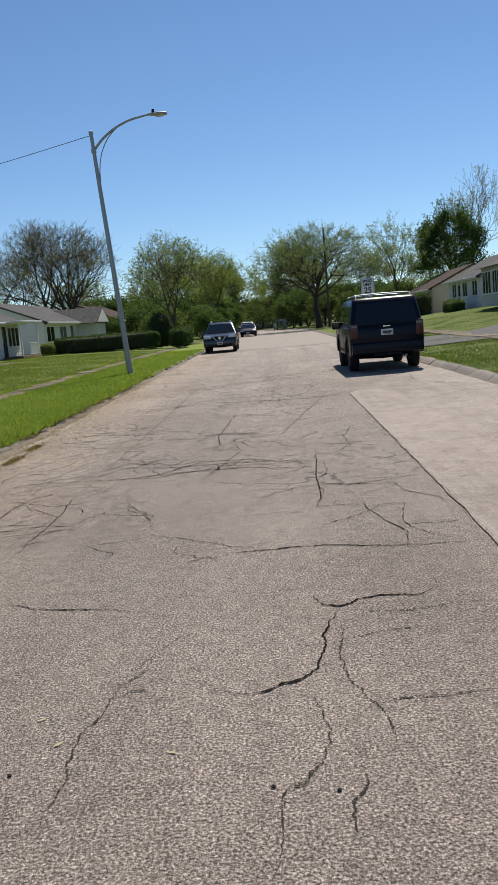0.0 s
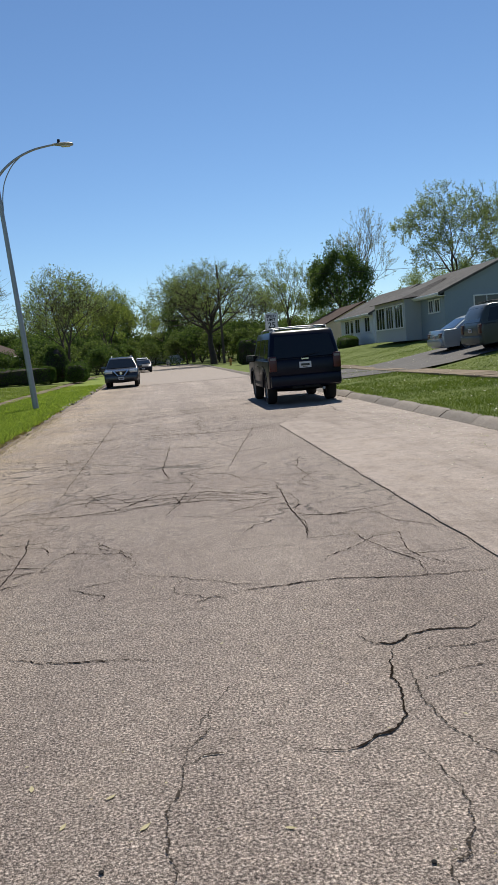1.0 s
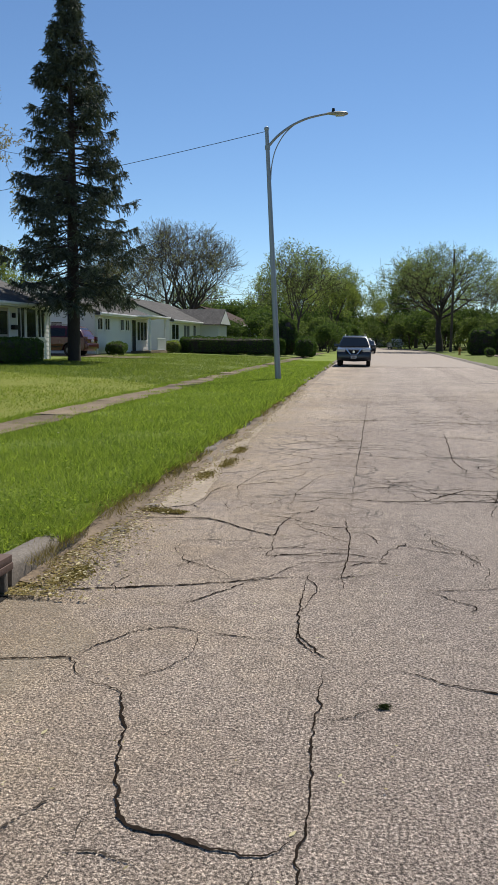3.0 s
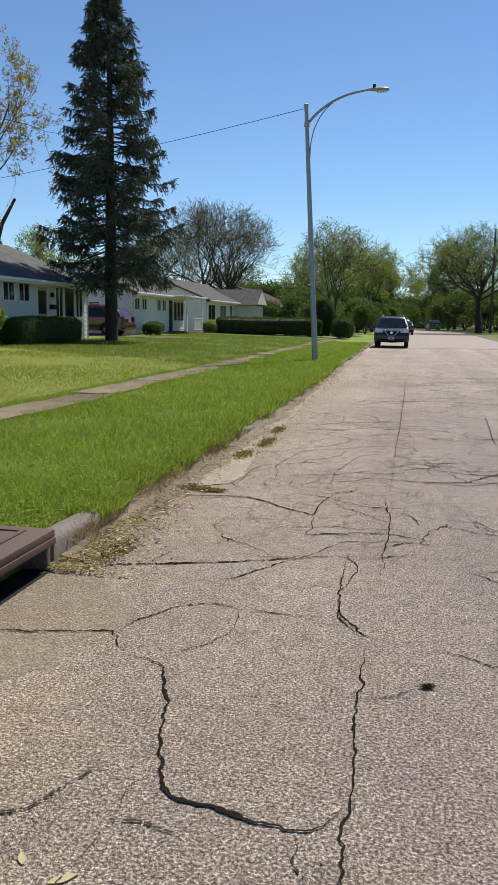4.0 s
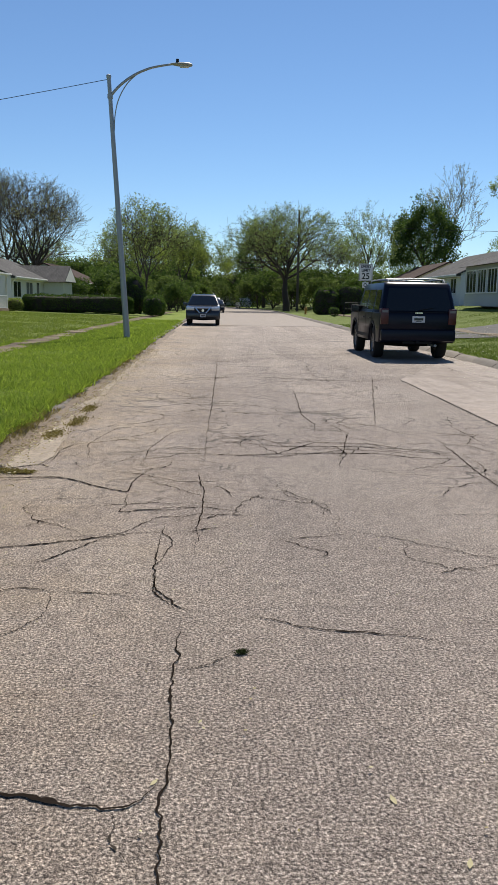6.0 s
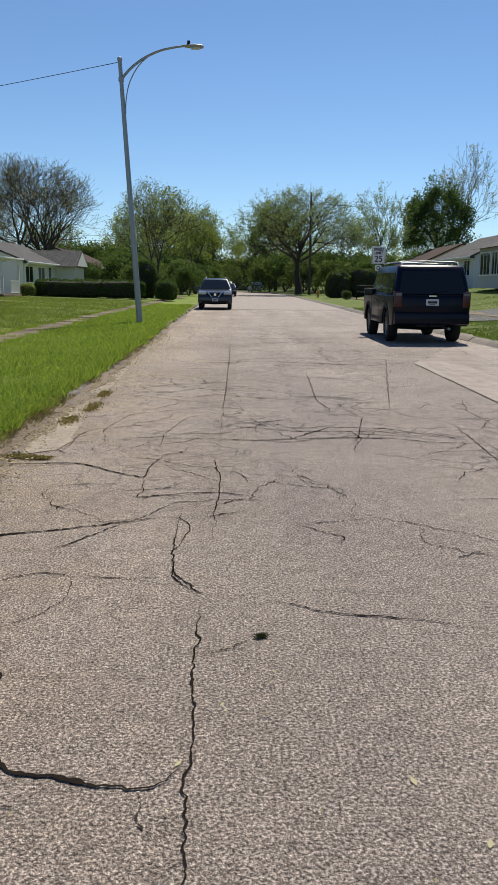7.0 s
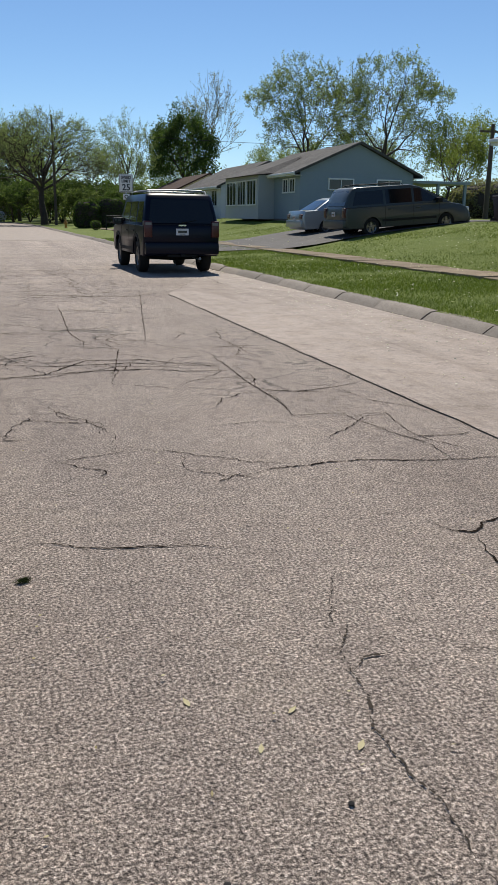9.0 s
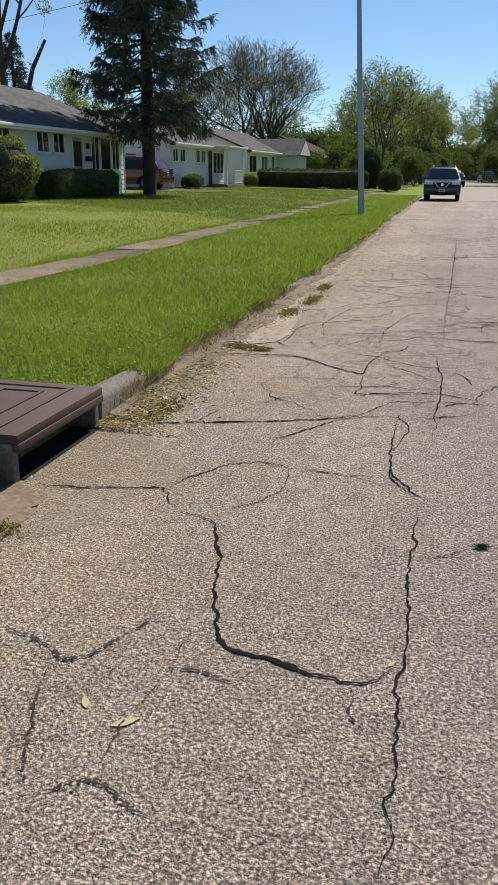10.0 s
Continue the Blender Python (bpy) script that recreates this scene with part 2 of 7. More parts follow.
def shingle_material(name, colour):
    m, t, p = nodes_of(name)
    c = coords(t)
    b = t.nodes.new("ShaderNodeTexBrick")
    b.inputs["Scale"].default_value = 1.0
    b.inputs["Brick Width"].default_value, b.inputs["Row Height"].default_value = 0.3, 0.14
    b.inputs["Mortar Size"].default_value = 0.008
    b.inputs["Color1"].default_value, b.inputs["Color2"].default_value = (*shade(colour, 0.82), 1), (*shade(colour, 1.15), 1)
    b.inputs["Mortar"].default_value = (*shade(colour, 0.5), 1)
    mp = t.nodes.new("ShaderNodeMapping")
    mp.inputs["Rotation"].default_value = (0, 0, radians(90))
    link(t, c, mp.inputs[0])
    link(t, mp.outputs[0], b.inputs["Vector"])
    col = mix(t, 0.8, b.outputs["Color"], ramp(t, noise_tex(t, c, 0.8, 5), [(0.3, (0.75, 0.75, 0.75)), (0.7, (1.2, 1.18, 1.15))]), "MULTIPLY")
    link(t, col, p.inputs["Base Color"])
    p.inputs["Roughness"].default_value = 0.9
    p.inputs["Specular IOR Level"].default_value = 0.12
    bump(t, p, noise_tex(t, c, 60, 3), 0.4, 0.01)
    return m


def bark_material(name, colour):
    m, t, p = nodes_of(name)
    c = coords(t)
    n = noise_tex(t, c, 6, 6, 0.7, stretch=(3, 3, 0.6))
    link(t, mix(t, n, shade(colour, 0.55), shade(colour, 1.4)), p.inputs["Base Color"])
    p.inputs["Roughness"].default_value = 0.95
    bump(t, p, n, 0.8, 0.04)
    return m


def glass_material(name, tint, rough=0.04):
    """Window glass over a dark interior: tinted, glossy."""
    m, t, p = nodes_of(name)
    n = noise_tex(t, coords(t), 1.3, 2)
    link(t, mix(t, n, shade(tint, 0.7), shade(tint, 1.3)), p.inputs["Base Color"])
    p.inputs["Roughness"].default_value = rough
    p.inputs["IOR"].default_value = 1.5
    return m


def clear_glass():
    m, t, p = nodes_of("clear glass")
    p.inputs["Transmission Weight"].default_value = 1.0
    p.inputs["Base Color"].default_value = (0.75, 0.8, 0.8, 1)
    p.inputs["Roughness"].default_value = 0.02
    p.inputs["IOR"].default_value = 1.1
    return m


ASPHALT = asphalt_material()
PATCH = concrete_material("pinkish concrete lane", (0.268, 0.222, 0.188), 95, patch=0.2, worn=True)
PATCH_FAR = concrete_material("pale resurfaced street", (0.27, 0.225, 0.19), 95, patch=0.12)
KERB = concrete_material("weathered kerb concrete", (0.20, 0.17, 0.14), 80, piece=0.3)
SLAB = concrete_material("weathered pavement concrete", (0.225, 0.178, 0.122), 60, piece=0.4, patch=0.45)
SLAB.node_tree.nodes["Principled BSDF"].inputs["Specular IOR Level"].default_value = 0.12
DRIVE = concrete_material("dark worn driveway", (0.115, 0.11, 0.105), 50)
DRIVE.node_tree.nodes["Principled BSDF"].inputs["Specular IOR Level"].default_value = 0.12
LAWN = lawn_material()
DIRT = concrete_material("dry gutter dirt", (0.17, 0.125, 0.082), 45, patch=0.5, worn=True)


def crack_material():
    """Dark crumbled asphalt between loose chips: the chips of the road show through it."""
    m, t, p = nodes_of("crumbled crack")
    c = coords(t)
    v = t.nodes.new("ShaderNodeTexVoronoi")
    v.inputs["Scale"].default_value = 120
    link(t, c, v.inputs["Vector"])
    sep = t.nodes.new("ShaderNodeSeparateColor")
    link(t, v.outputs["Color"], sep.inputs[0])
    link(t, mix(t, noise_tex(t, c, 30, 3), (0.022, 0.018, 0.015), (0.07, 0.058, 0.047)), p.inputs["Base Color"])
    p.inputs["Roughness"].default_value = 0.95
    p.inputs["Specular IOR Level"].default_value = 0.0
    link(t, ramp(t, sep.outputs[2], [(0.55, (0.95, 0.95, 0.95)), (0.78, (0, 0, 0))]), p.inputs["Alpha"])
    return m


CRACK_DEEP = plain("open crack", (0.026, 0.020, 0.016), 0.95, 0, 0.4, 8, 60, 0)
CRACK_DEEP.node_tree.nodes["Principled BSDF"].inputs["Specular IOR Level"].default_value = 0.0
CRACK = crack_material()
PEBBLE = plain("black pebble", (0.03, 0.028, 0.027), 0.9, relief=0.2)
BLADE = leafy("grass blade", (0.10, 0.155, 0.028), (0.33, 0.39, 0.10), 0.5, 0.55, 0.5)
BLADE_PALE = leafy("yellowish grass blade", (0.14, 0.185, 0.03), (0.33, 0.375, 0.09), 0.5, 0.42, 0.5)
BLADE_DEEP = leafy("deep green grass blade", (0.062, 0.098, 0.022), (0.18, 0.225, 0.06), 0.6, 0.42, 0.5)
BLADE_DULL = leafy("duller grass blade", (0.092, 0.13, 0.032), (0.25, 0.29, 0.085), 0.6, 0.48, 0.5)
LITTER = leafy("pale leaf litter", (0.35, 0.29, 0.17), (0.62, 0.56, 0.42), 0.7, 0.2)
PETAL = leafy("white petal", (0.6, 0.58, 0.52), (0.85, 0.83, 0.78), 0.6, 0.2)


def sandy_material():
    """Sand and pale grit lodged between the chips, thin enough for the road to show through."""
    m, t, p = nodes_of("sandy grit")
    c = coords(t)
    v = t.nodes.new("ShaderNodeTexVoronoi")
    v.inputs["Scale"].default_value = 150
    link(t, c, v.inputs["Vector"])
    sep = t.nodes.new("ShaderNodeSeparateColor")
    link(t, v.outputs["Color"], sep.inputs[0])
    link(t, ramp(t, sep.outputs[0], [(0, (0.19, 0.155, 0.11)), (0.6, (0.33, 0.275, 0.205)), (1, (0.47, 0.41, 0.325))]), p.inputs["Base Color"])
    p.inputs["Roughness"].default_value = 0.95
    p.inputs["Specular IOR Level"].default_value = 0.15
    thin = ramp(t, noise_tex(t, c, 3, 8, 0.8), [(0.34, (0, 0, 0)), (0.72, (0.85, 0.85, 0.85))])
    link(t, mix(t, 1.0, thin, ramp(t, sep.outputs[1], [(0.55, (1, 1, 1)), (0.75, (0.15, 0.15, 0.15))]), "MULTIPLY"), p.inputs["Alpha"])
    return m


SAND = sandy_material()
APRON = concrete_material("pale gutter concrete", (0.33, 0.275, 0.21), 90, patch=0.4, worn=True)
CLOVER = leafy("broad verge leaves", (0.09, 0.145, 0.026), (0.33, 0.40, 0.09), 0.45, 0.52, 2.5)
DRYWEED = leafy("dry weed", (0.17, 0.12, 0.05), (0.33, 0.27, 0.12), 0.7, 0.25)
RUST = plain("rusty cast iron", (0.105, 0.062, 0.048), 0.75, 0.25, 0.35, 2.5, 60, 0.5, 0.006)
PIT_SHADE = plain("dark pit", (0.012, 0.011, 0.01), 0.95, relief=0)
STEEL = plain("galvanised steel", (0.33, 0.35, 0.36), 0.5, 0.6, 0.15, 3, 60, 0.1)
LAMP_CASE = plain("grey lamp housing", (0.34, 0.34, 0.32), 0.5, 0.3)
LENS = plain("lamp lens", (0.55, 0.55, 0.5), 0.2, relief=0)
CABLE = plain("black cable", (0.025, 0.025, 0.028), 0.6, relief=0)
BARK = bark_material("grey-brown bark", (0.055, 0.043, 0.034))
BARK_DARK = bark_material("dark spruce bark", (0.045, 0.034, 0.03))
WOODPOLE = bark_material("weathered pole wood", (0.09, 0.07, 0.055))
NEEDLE = leafy("spruce needles", (0.040, 0.054, 0.050), (0.135, 0.150, 0.130), 0.6, 0.14)
LEAF_MID = leafy("young green leaves", (0.125, 0.16, 0.08), (0.31, 0.355, 0.22), 0.5, 0.55)
LEAF_FRESH = leafy("bright spring leaves", (0.13, 0.165, 0.055), (0.27, 0.31, 0.12), 0.5, 0.55)
LEAF_DARK = leafy("dark green leaves", (0.042, 0.078, 0.028), (0.13, 0.18, 0.065), 0.5, 0.45)
LEAF_BUD = leafy("brownish spring buds", (0.17, 0.16, 0.105), (0.32, 0.31, 0.21), 0.6, 0.45)
# shrub leaves with the shade of the far trees put into their colour
LEAF_SHRUB = leafy("shaded shrub leaves", (0.055, 0.085, 0.034), (0.17, 0.215, 0.09), 0.5, 0.45)
LEAF_GOLD = leafy("golden spring leaves", (0.17, 0.13, 0.03), (0.34, 0.27, 0.08), 0.6, 0.4)
HEDGE = leafy("clipped hedge leaves", (0.035, 0.075, 0.018), (0.13, 0.19, 0.05), 0.5, 0.3)
WHITE_SIDING = plain("white vinyl siding", (0.66, 0.66, 0.64), 0.45, 0, 0.08, 0.6, 12, 0.05)
BLUE_SIDING = plain("blue-grey siding", (0.235, 0.29, 0.325), 0.5, 0, 0.08, 0.6, 12, 0.05)
# the white sunroom's siding, greyed so that its shade is in the colour
SHADED_SIDING = plain("shaded white siding", (0.40, 0.42, 0.43), 0.5, 0, 0.08, 0.6, 12, 0.05)
CREAM_SIDING = plain("cream vinyl siding", (0.52, 0.47, 0.33), 0.5, 0, 0.08, 0.6, 12, 0.05, piece=0.12)
TRIM = plain("white painted trim", (0.74, 0.74, 0.72), 0.4, 0, 0.06, 2, 30, 0.05)
ROOF_GREY = shingle_material("grey asphalt shingle", (0.095, 0.092, 0.09))
ROOF_DARK = shingle_material("dark grey shingle", (0.11, 0.107, 0.104))
ROOF_BROWN = shingle_material("brown shingle", (0.066, 0.043, 0.036))
PANE = glass_material("house window glass", (0.02, 0.024, 0.028))
DOOR_PAINT = plain("beige door paint", (0.42, 0.37, 0.30), 0.5)
BRICK = plain("dark chimney brick", (0.11, 0.06, 0.045), 0.85, 0, 0.3, 3, 30, 0.5, 0.01)
NAVY = plain("near-black navy car paint", (0.003, 0.005, 0.016), 0.3, 0.0, 0.1, 2, 90, 0, coat=0.05)
NAVY.node_tree.nodes["Principled BSDF"].inputs["Specular IOR Level"].default_value = 0.18
SLATE = plain("dark grey-blue car paint", (0.020, 0.024, 0.033), 0.22, 0.0, 0.08, 2, 90, 0, coat=0.2)
TAUPE = plain("green-grey car paint", (0.040, 0.050, 0.052), 0.35, 0.0, 0.08, 2, 90, 0, coat=0.15)
SILVER = plain("silver-blue car paint", (0.33, 0.37, 0.40), 0.3, 0.5, 0.06, 2, 90, 0, coat=0.6)
RED = plain("dark red car paint", (0.050, 0.004, 0.008), 0.25, 0.0, 0.08, 2, 90, 0, coat=0.15)
CAR_WHITE = plain("white car paint", (0.6, 0.6, 0.58), 0.3, 0, 0.05, 2, 90, 0, coat=0.5)
CAR_GLASS = glass_material("tinted car glass", (0.008, 0.010, 0.012))
RUBBER = plain("tyre rubber", (0.018, 0.018, 0.018), 0.85, 0, 0.2, 6, 80, 0.2)
ALLOY = plain("alloy wheel", (0.22, 0.225, 0.23), 0.35, 0.85, 0.1, 5, 60, 0.05)
BLACK_PLASTIC = plain("black plastic trim", (0.012, 0.012, 0.013), 0.65, 0, 0.15, 6, 120, 0.15)
CHROME = plain("chrome", (0.62, 0.62, 0.63), 0.15, 1.0, 0.05, 5, 60, 0)
TAIL_RED = plain("red tail lens", (0.06, 0.003, 0.006), 0.3, 0, 0.1, 20, 90, 0, coat=0.0)
LENS_CLEAR = plain("clear lamp lens", (0.55, 0.56, 0.56), 0.12, 0.2, 0.1, 20, 90, 0, coat=0.5)
REVERSE = plain("smoked reversing lens", (0.16, 0.15, 0.15), 0.3, 0, 0.1, 20, 90, 0)
PLATE = plain("white plate", (0.6, 0.6, 0.62), 0.45, 0, 0.05)
SIGN_WHITE = plain("white sign face", (0.72, 0.72, 0.70), 0.4, 0, 0.05)
SIGN_BLACK = plain("black sign print", (0.012, 0.012, 0.012), 0.5, relief=0)
CART = plain("brown plastic cart", (0.05, 0.028, 0.024), 0.5)
MOSS = leafy("dark moss", (0.015, 0.022, 0.008), (0.07, 0.09, 0.025), 0.8, 0.1)
HYDRANT = plain("yellow hydrant paint", (0.5, 0.25, 0.05), 0.5)

# ---- building tools ----
class Shape:
    """Collects faces for one mesh."""

    def __init__(self):
        self.v, self.f = [], []

    def add(self, verts, faces):
        k = len(self.v)
        self.v += [tuple(p) for p in verts]
        self.f += [tuple(i + k for i in q) for q in faces]
        return self

    def box(self, lo, hi, m=None):
        (a, b, c), (d, e, f) = lo, hi
        vs = [Vector(p) for p in ((a, b, c), (d, b, c), (d, e, c), (a, e, c), (a, b, f), (d, b, f), (d, e, f), (a, e, f))]
        if m:
            vs = [m @ p for p in vs]
        return self.add(vs, [(0, 3, 2, 1), (4, 5, 6, 7), (0, 1, 5, 4), (1, 2, 6, 5), (2, 3, 7, 6), (3, 0, 4, 7)])

    def tube(self, pts, radii, n=8, caps=True):
        pts = [Vector(p) for p in pts]
        rings, side = [], Vector((1, 0, 0))
        for i, p in enumerate(pts):
            d = (pts[min(i + 1, len(pts) - 1)] - pts[max(i - 1, 0)]).normalized()
            if abs(d.dot(side)) > 0.95:
                side = Vector((0, 1, 0))
            u = (side - d * d.dot(side)).normalized()
            w = d.cross(u)
            side = u
            rings += [p + (u * math.cos(2 * math.pi * j / n) + w * math.sin(2 * math.pi * j / n)) * radii[i] for j in range(n)]
        fs = [(i * n + j, i * n + (j + 1) % n, (i + 1) * n + (j + 1) % n, (i + 1) * n + j) for i in range(len(pts) - 1) for j in range(n)]
        if caps:
            fs += [tuple(range(n))[::-1], tuple(range((len(pts) - 1) * n, len(pts) * n))]
        return self.add(rings, fs)

    def lathe(self, profile, axis="z", n=20, centre=(0, 0, 0)):
        """profile: (radius, height) pairs along the axis, closed at the ends where the radius is 0."""
        vs = []
        for r, h in profile:
            for j in range(n):
                a = 2 * math.pi * j / n
                p = (r * math.cos(a), r * math.sin(a), h) if axis == "z" else (h, r * math.cos(a), r * math.sin(a))
                vs.append(Vector(p) + Vector(centre))
        return self.add(vs, [(i * n + j, i * n + (j + 1) % n, (i + 1) * n + (j + 1) % n, (i + 1) * n + j) for i in range(len(profile) - 1) for j in range(n)])

    def slabbed(self, outline, x0, x1, x0top=None, x1top=None, ztop=None, zlow=None):
        """A side outline (y, z) spread across x, narrowing from zlow to ztop where tops are given."""
        n = len(outline)

        def at(side, z):
            lo, hi = (x0, x0top) if side == 0 else (x1, x1top)
            if hi is None:
                return lo
            k = min(1, max(0, (z - zlow) / (ztop - zlow)))
            return lo + (hi - lo) * k
        vs = [(at(0, z), y, z) for y, z in outline] + [(at(1, z), y, z) for y, z in outline]
        fs = [tuple(range(n)), tuple(range(2 * n - 1, n - 1, -1))] + [(i, i + n, (i + 1) % n + n, (i + 1) % n) for i in range(n)]
        return self.add(vs, fs)

    def mesh(self, name, bevel=0.0, segments=2, smooth=False, angle=40):
        me = bpy.data.meshes.new(name)
        me.from_pydata(self.v, [], self.f)
        b = bmesh.new()
        b.from_mesh(me)
        bmesh.ops.recalc_face_normals(b, faces=b.faces)
        if bevel:
            edges = [e for e in b.edges if len(e.link_faces) == 2 and e.calc_face_angle(0) > radians(20)]
            bmesh.ops.bevel(b, geom=edges, offset=bevel, segments=segments, profile=0.6, affect="EDGES", clamp_overlap=True)
        if smooth or bevel:
            for f in b.faces:
                f.smooth = True
            for e in b.edges:
                e.smooth = len(e.link_faces) == 2 and e.calc_face_angle(0) < radians(angle)
        b.to_mesh(me)
        b.free()
        return me


def part(name, shape, material, parent, label="", bevel=0.0, smooth=False, segments=2):
    me = shape.mesh(name, bevel, segments, smooth) if isinstance(shape, Shape) else shape
    if not me.materials:
        me.materials.append(material)
    ob = new(name, me)
    ob.parent = parent
    return tagged(ob, label=label)


def thing(name, label, category, m=None, group="", kind=""):
    ob = new(name)
    if m is not None:
        ob.matrix_world = m
    return tagged(ob, label, category, group, kind)


def solid(name, shape, material, label, category, kind="", bevel=0.0, smooth=False, m=None, group=""):
    """A thing that is one mesh."""
    me = shape.mesh(name, bevel, 2, smooth) if isinstance(shape, Shape) else shape
    if not me.materials:
        me.materials.append(material)
    ob = new(name, me)
    if m is not None:
        ob.matrix_world = m
    return tagged(ob, label, category, group, kind)


def soup(name, verts, faces_per, material):
    """A mesh from a numpy array of separate faces, each of faces_per corners."""
    verts = np.asarray(verts, np.float32).reshape(-1, 3)
    n = len(verts) // faces_per
    me = bpy.data.meshes.new(name)
    me.vertices.add(len(verts))
    me.vertices.foreach_set("co", verts.ravel())
    me.loops.add(len(verts))
    me.loops.foreach_set("vertex_index", np.arange(len(verts), dtype=np.int32))
    me.polygons.add(n)
    me.polygons.foreach_set("loop_start", np.arange(0, len(verts), faces_per, dtype=np.int32))
    me.update(calc_edges=True)
    me.materials.append(material)
    return me


def box(*a, **k):
    return Shape().box(*a, **k)

# ---- ground, road, kerbs, pavements ----
def lerp_table(v, table):
    for (a, p), (b, q) in zip(table, table[1:]):
        if v <= b:
            return p + (q - p) * min(1, max(0, (v - a) / (b - a)))
    return table[-1][1]


def bend(y):
    """How far the street has swung to the left at y."""
    return -max(0.0, y - 95) ** 2 / 700


def kerb_left(y):
    return -1.93 - 0.02 * max(0.0, min(y, 70) - 10) + bend(y)


def kerb_right(y):
    return 5.85 + bend(y)


def height(x, y):
    """The lawn's height beside the street."""
    if x < kerb_left(y):
        d = kerb_left(y) - x
        return lerp_table(d, [(0, 0.09), (0.3, 0.115), (2.6, 0.14), (3.6, 0.16), (5.5, 0.27), (13.5, 0.45), (60, 0.6)])
    d = x - kerb_right(y)
    rise = lerp_table(d, [(0, 0.10), (0.25, 0.13), (3.3, 0.25), (4.5, 0.28), (5.6, 0.46), (7.2, 0.74), (9.3, 1.02), (11.7, 1.28), (40, 1.6)])
    return rise * lerp_table(y, [(60, 1), (90, 0.62)])


def strip_rows():
    ys = [-40, -25] + [-14 + 1.0 * i for i in range(0, 76)] + [64, 67, 70, 74, 78, 82, 86, 90, 95, 100, 106, 112, 120, 130, 140, 150, 165, 180, 220, 300, 600]
    return ys


def make_ground():
    left = [0.06, 0.3, 0.8, 1.4, 2.0, 2.6, 3.6, 4.2, 5.5, 7, 9, 11, 13.5, 17, 24, 40, 70, 150, 600]
    right = [0.2, 0.5, 1.2, 2.0, 2.8, 3.3, 4.5, 5.0, 5.6, 6.4, 7.2, 8.2, 9.3, 10.5, 11.7, 16, 25, 40, 80, 200, 600]
    s, ys = Shape(), strip_rows()
    vs, cols = [], len(left) + len(right) + 2
    for y in ys:
        row = [(kerb_left(y) - d, height(kerb_left(y) - d, y)) for d in reversed(left)]
        row += [(kerb_left(y) - 0.05, -0.2), (kerb_right(y) + 0.18, -0.2)]
        row += [(kerb_right(y) + d, height(kerb_right(y) + d, y)) for d in right]
        for x, z in row:
            lump = 0.0 if z < 0 else 0.03 * (noise.noise((x * 0.35, y * 0.35, 0)) + 0.3 * noise.noise((x * 1.7, y * 1.7, 3)))
            edge = min(abs(x - kerb_left(y)), abs(x - kerb_right(y)))
            vs.append((x, y, z + lump * min(1, edge / 1.2)))
    fs = [(r * cols + c, r * cols + c + 1, (r + 1) * cols + c + 1, (r + 1) * cols + c) for r in range(len(ys) - 1) for c in range(cols - 1)]
    s.add(vs, fs)
    solid("ground", s, LAWN, "sunlit green mown lawn on both sides of the street", "lawn", "structure", smooth=True)


def make_road():
    s, ys = Shape(), [-40, -20] + [-12 + 0.5 * i for i in range(0, 80)] + [28 + 2 * i for i in range(0, 72)]
    n = 16
    vs = []
    for y in ys:
        a, b = kerb_left(y) - 0.04, kerb_right(y) + 0.04
        for i in range(n + 1):
            k = i / n
            crown = 0.0
            vs.append((a + (b - a) * k, y, crown + 0.002 * noise.noise((k * 6, y * 0.4, 1))))
    s.add(vs, [(r * (n + 1) + c, r * (n + 1) + c + 1, (r + 1) * (n + 1) + c + 1, (r + 1) * (n + 1) + c) for r in range(len(ys) - 1) for c in range(n)])
    solid("road", s, ASPHALT, "worn cracked pinkish-grey asphalt street surface", "road", "structure", smooth=True)


def make_patch():
    """The paler concrete lane beside the far kerb, with a ragged end."""
    s, vs = Shape(), []
    ys = [-14 + 0.25 * i for i in range(0, 134)]
    for y in ys:
        left = 3.2 + 0.025 * noise.noise((y * 2.0, 0, 7))
        if y > 14.4:
            left += (y - 14.4) * 0.42 + 0.12 * noise.noise((y * 3, 0, 9))
        left = min(left, 5.6)
        for k in (0, 0.33, 0.66, 1):
            x = left + (kerb_right(y) + 0.02 - left) * k
            vs.append((x, y, 0.011 + 0.003 * noise.noise((x, y, 0))))
    s.add(vs, [(r * 4 + c, r * 4 + c + 1, r * 4 + c + 5, r * 4 + c + 4) for r in range(len(ys) - 1) for c in range(3)])
    solid("road_concrete_lane", s, PATCH, "paler pinkish concrete strip along the kerb", "road", "structure", smooth=True)
    # the pale far stretch of street
    s, vs = Shape(), []
    ys = [45 + 2.5 * i for i in range(0, 44)]
    for y in ys:
        for k in (0, 0.5, 1):
            a, b = kerb_left(y) - 0.02, kerb_right(y) + 0.02
            vs.append((a + (b - a) * k, y, 0.011))
    s.add(vs, [(r * 3 + c, r * 3 + c + 1, r * 3 + c + 4, r * 3 + c + 3) for r in range(len(ys) - 1) for c in range(2)])
    solid("road_far_stretch", s, PATCH_FAR, "paler resurfaced stretch of the street", "road", "structure")


def kerb_profile(side):
    """(offset outwards, z) of the kerb's section."""
    if side > 0:
        return [(-0.03, -0.1), (-0.03, 0.012), (0.05, 0.07), (0.12, 0.115), (0.24, 0.135), (0.27, 0.12), (0.27, -0.1)]
    return [(0.0, -0.12), (0.0, 0.10), (0.03, 0.135), (0.14, 0.14), (0.16, 0.13), (0.16, -0.12)]


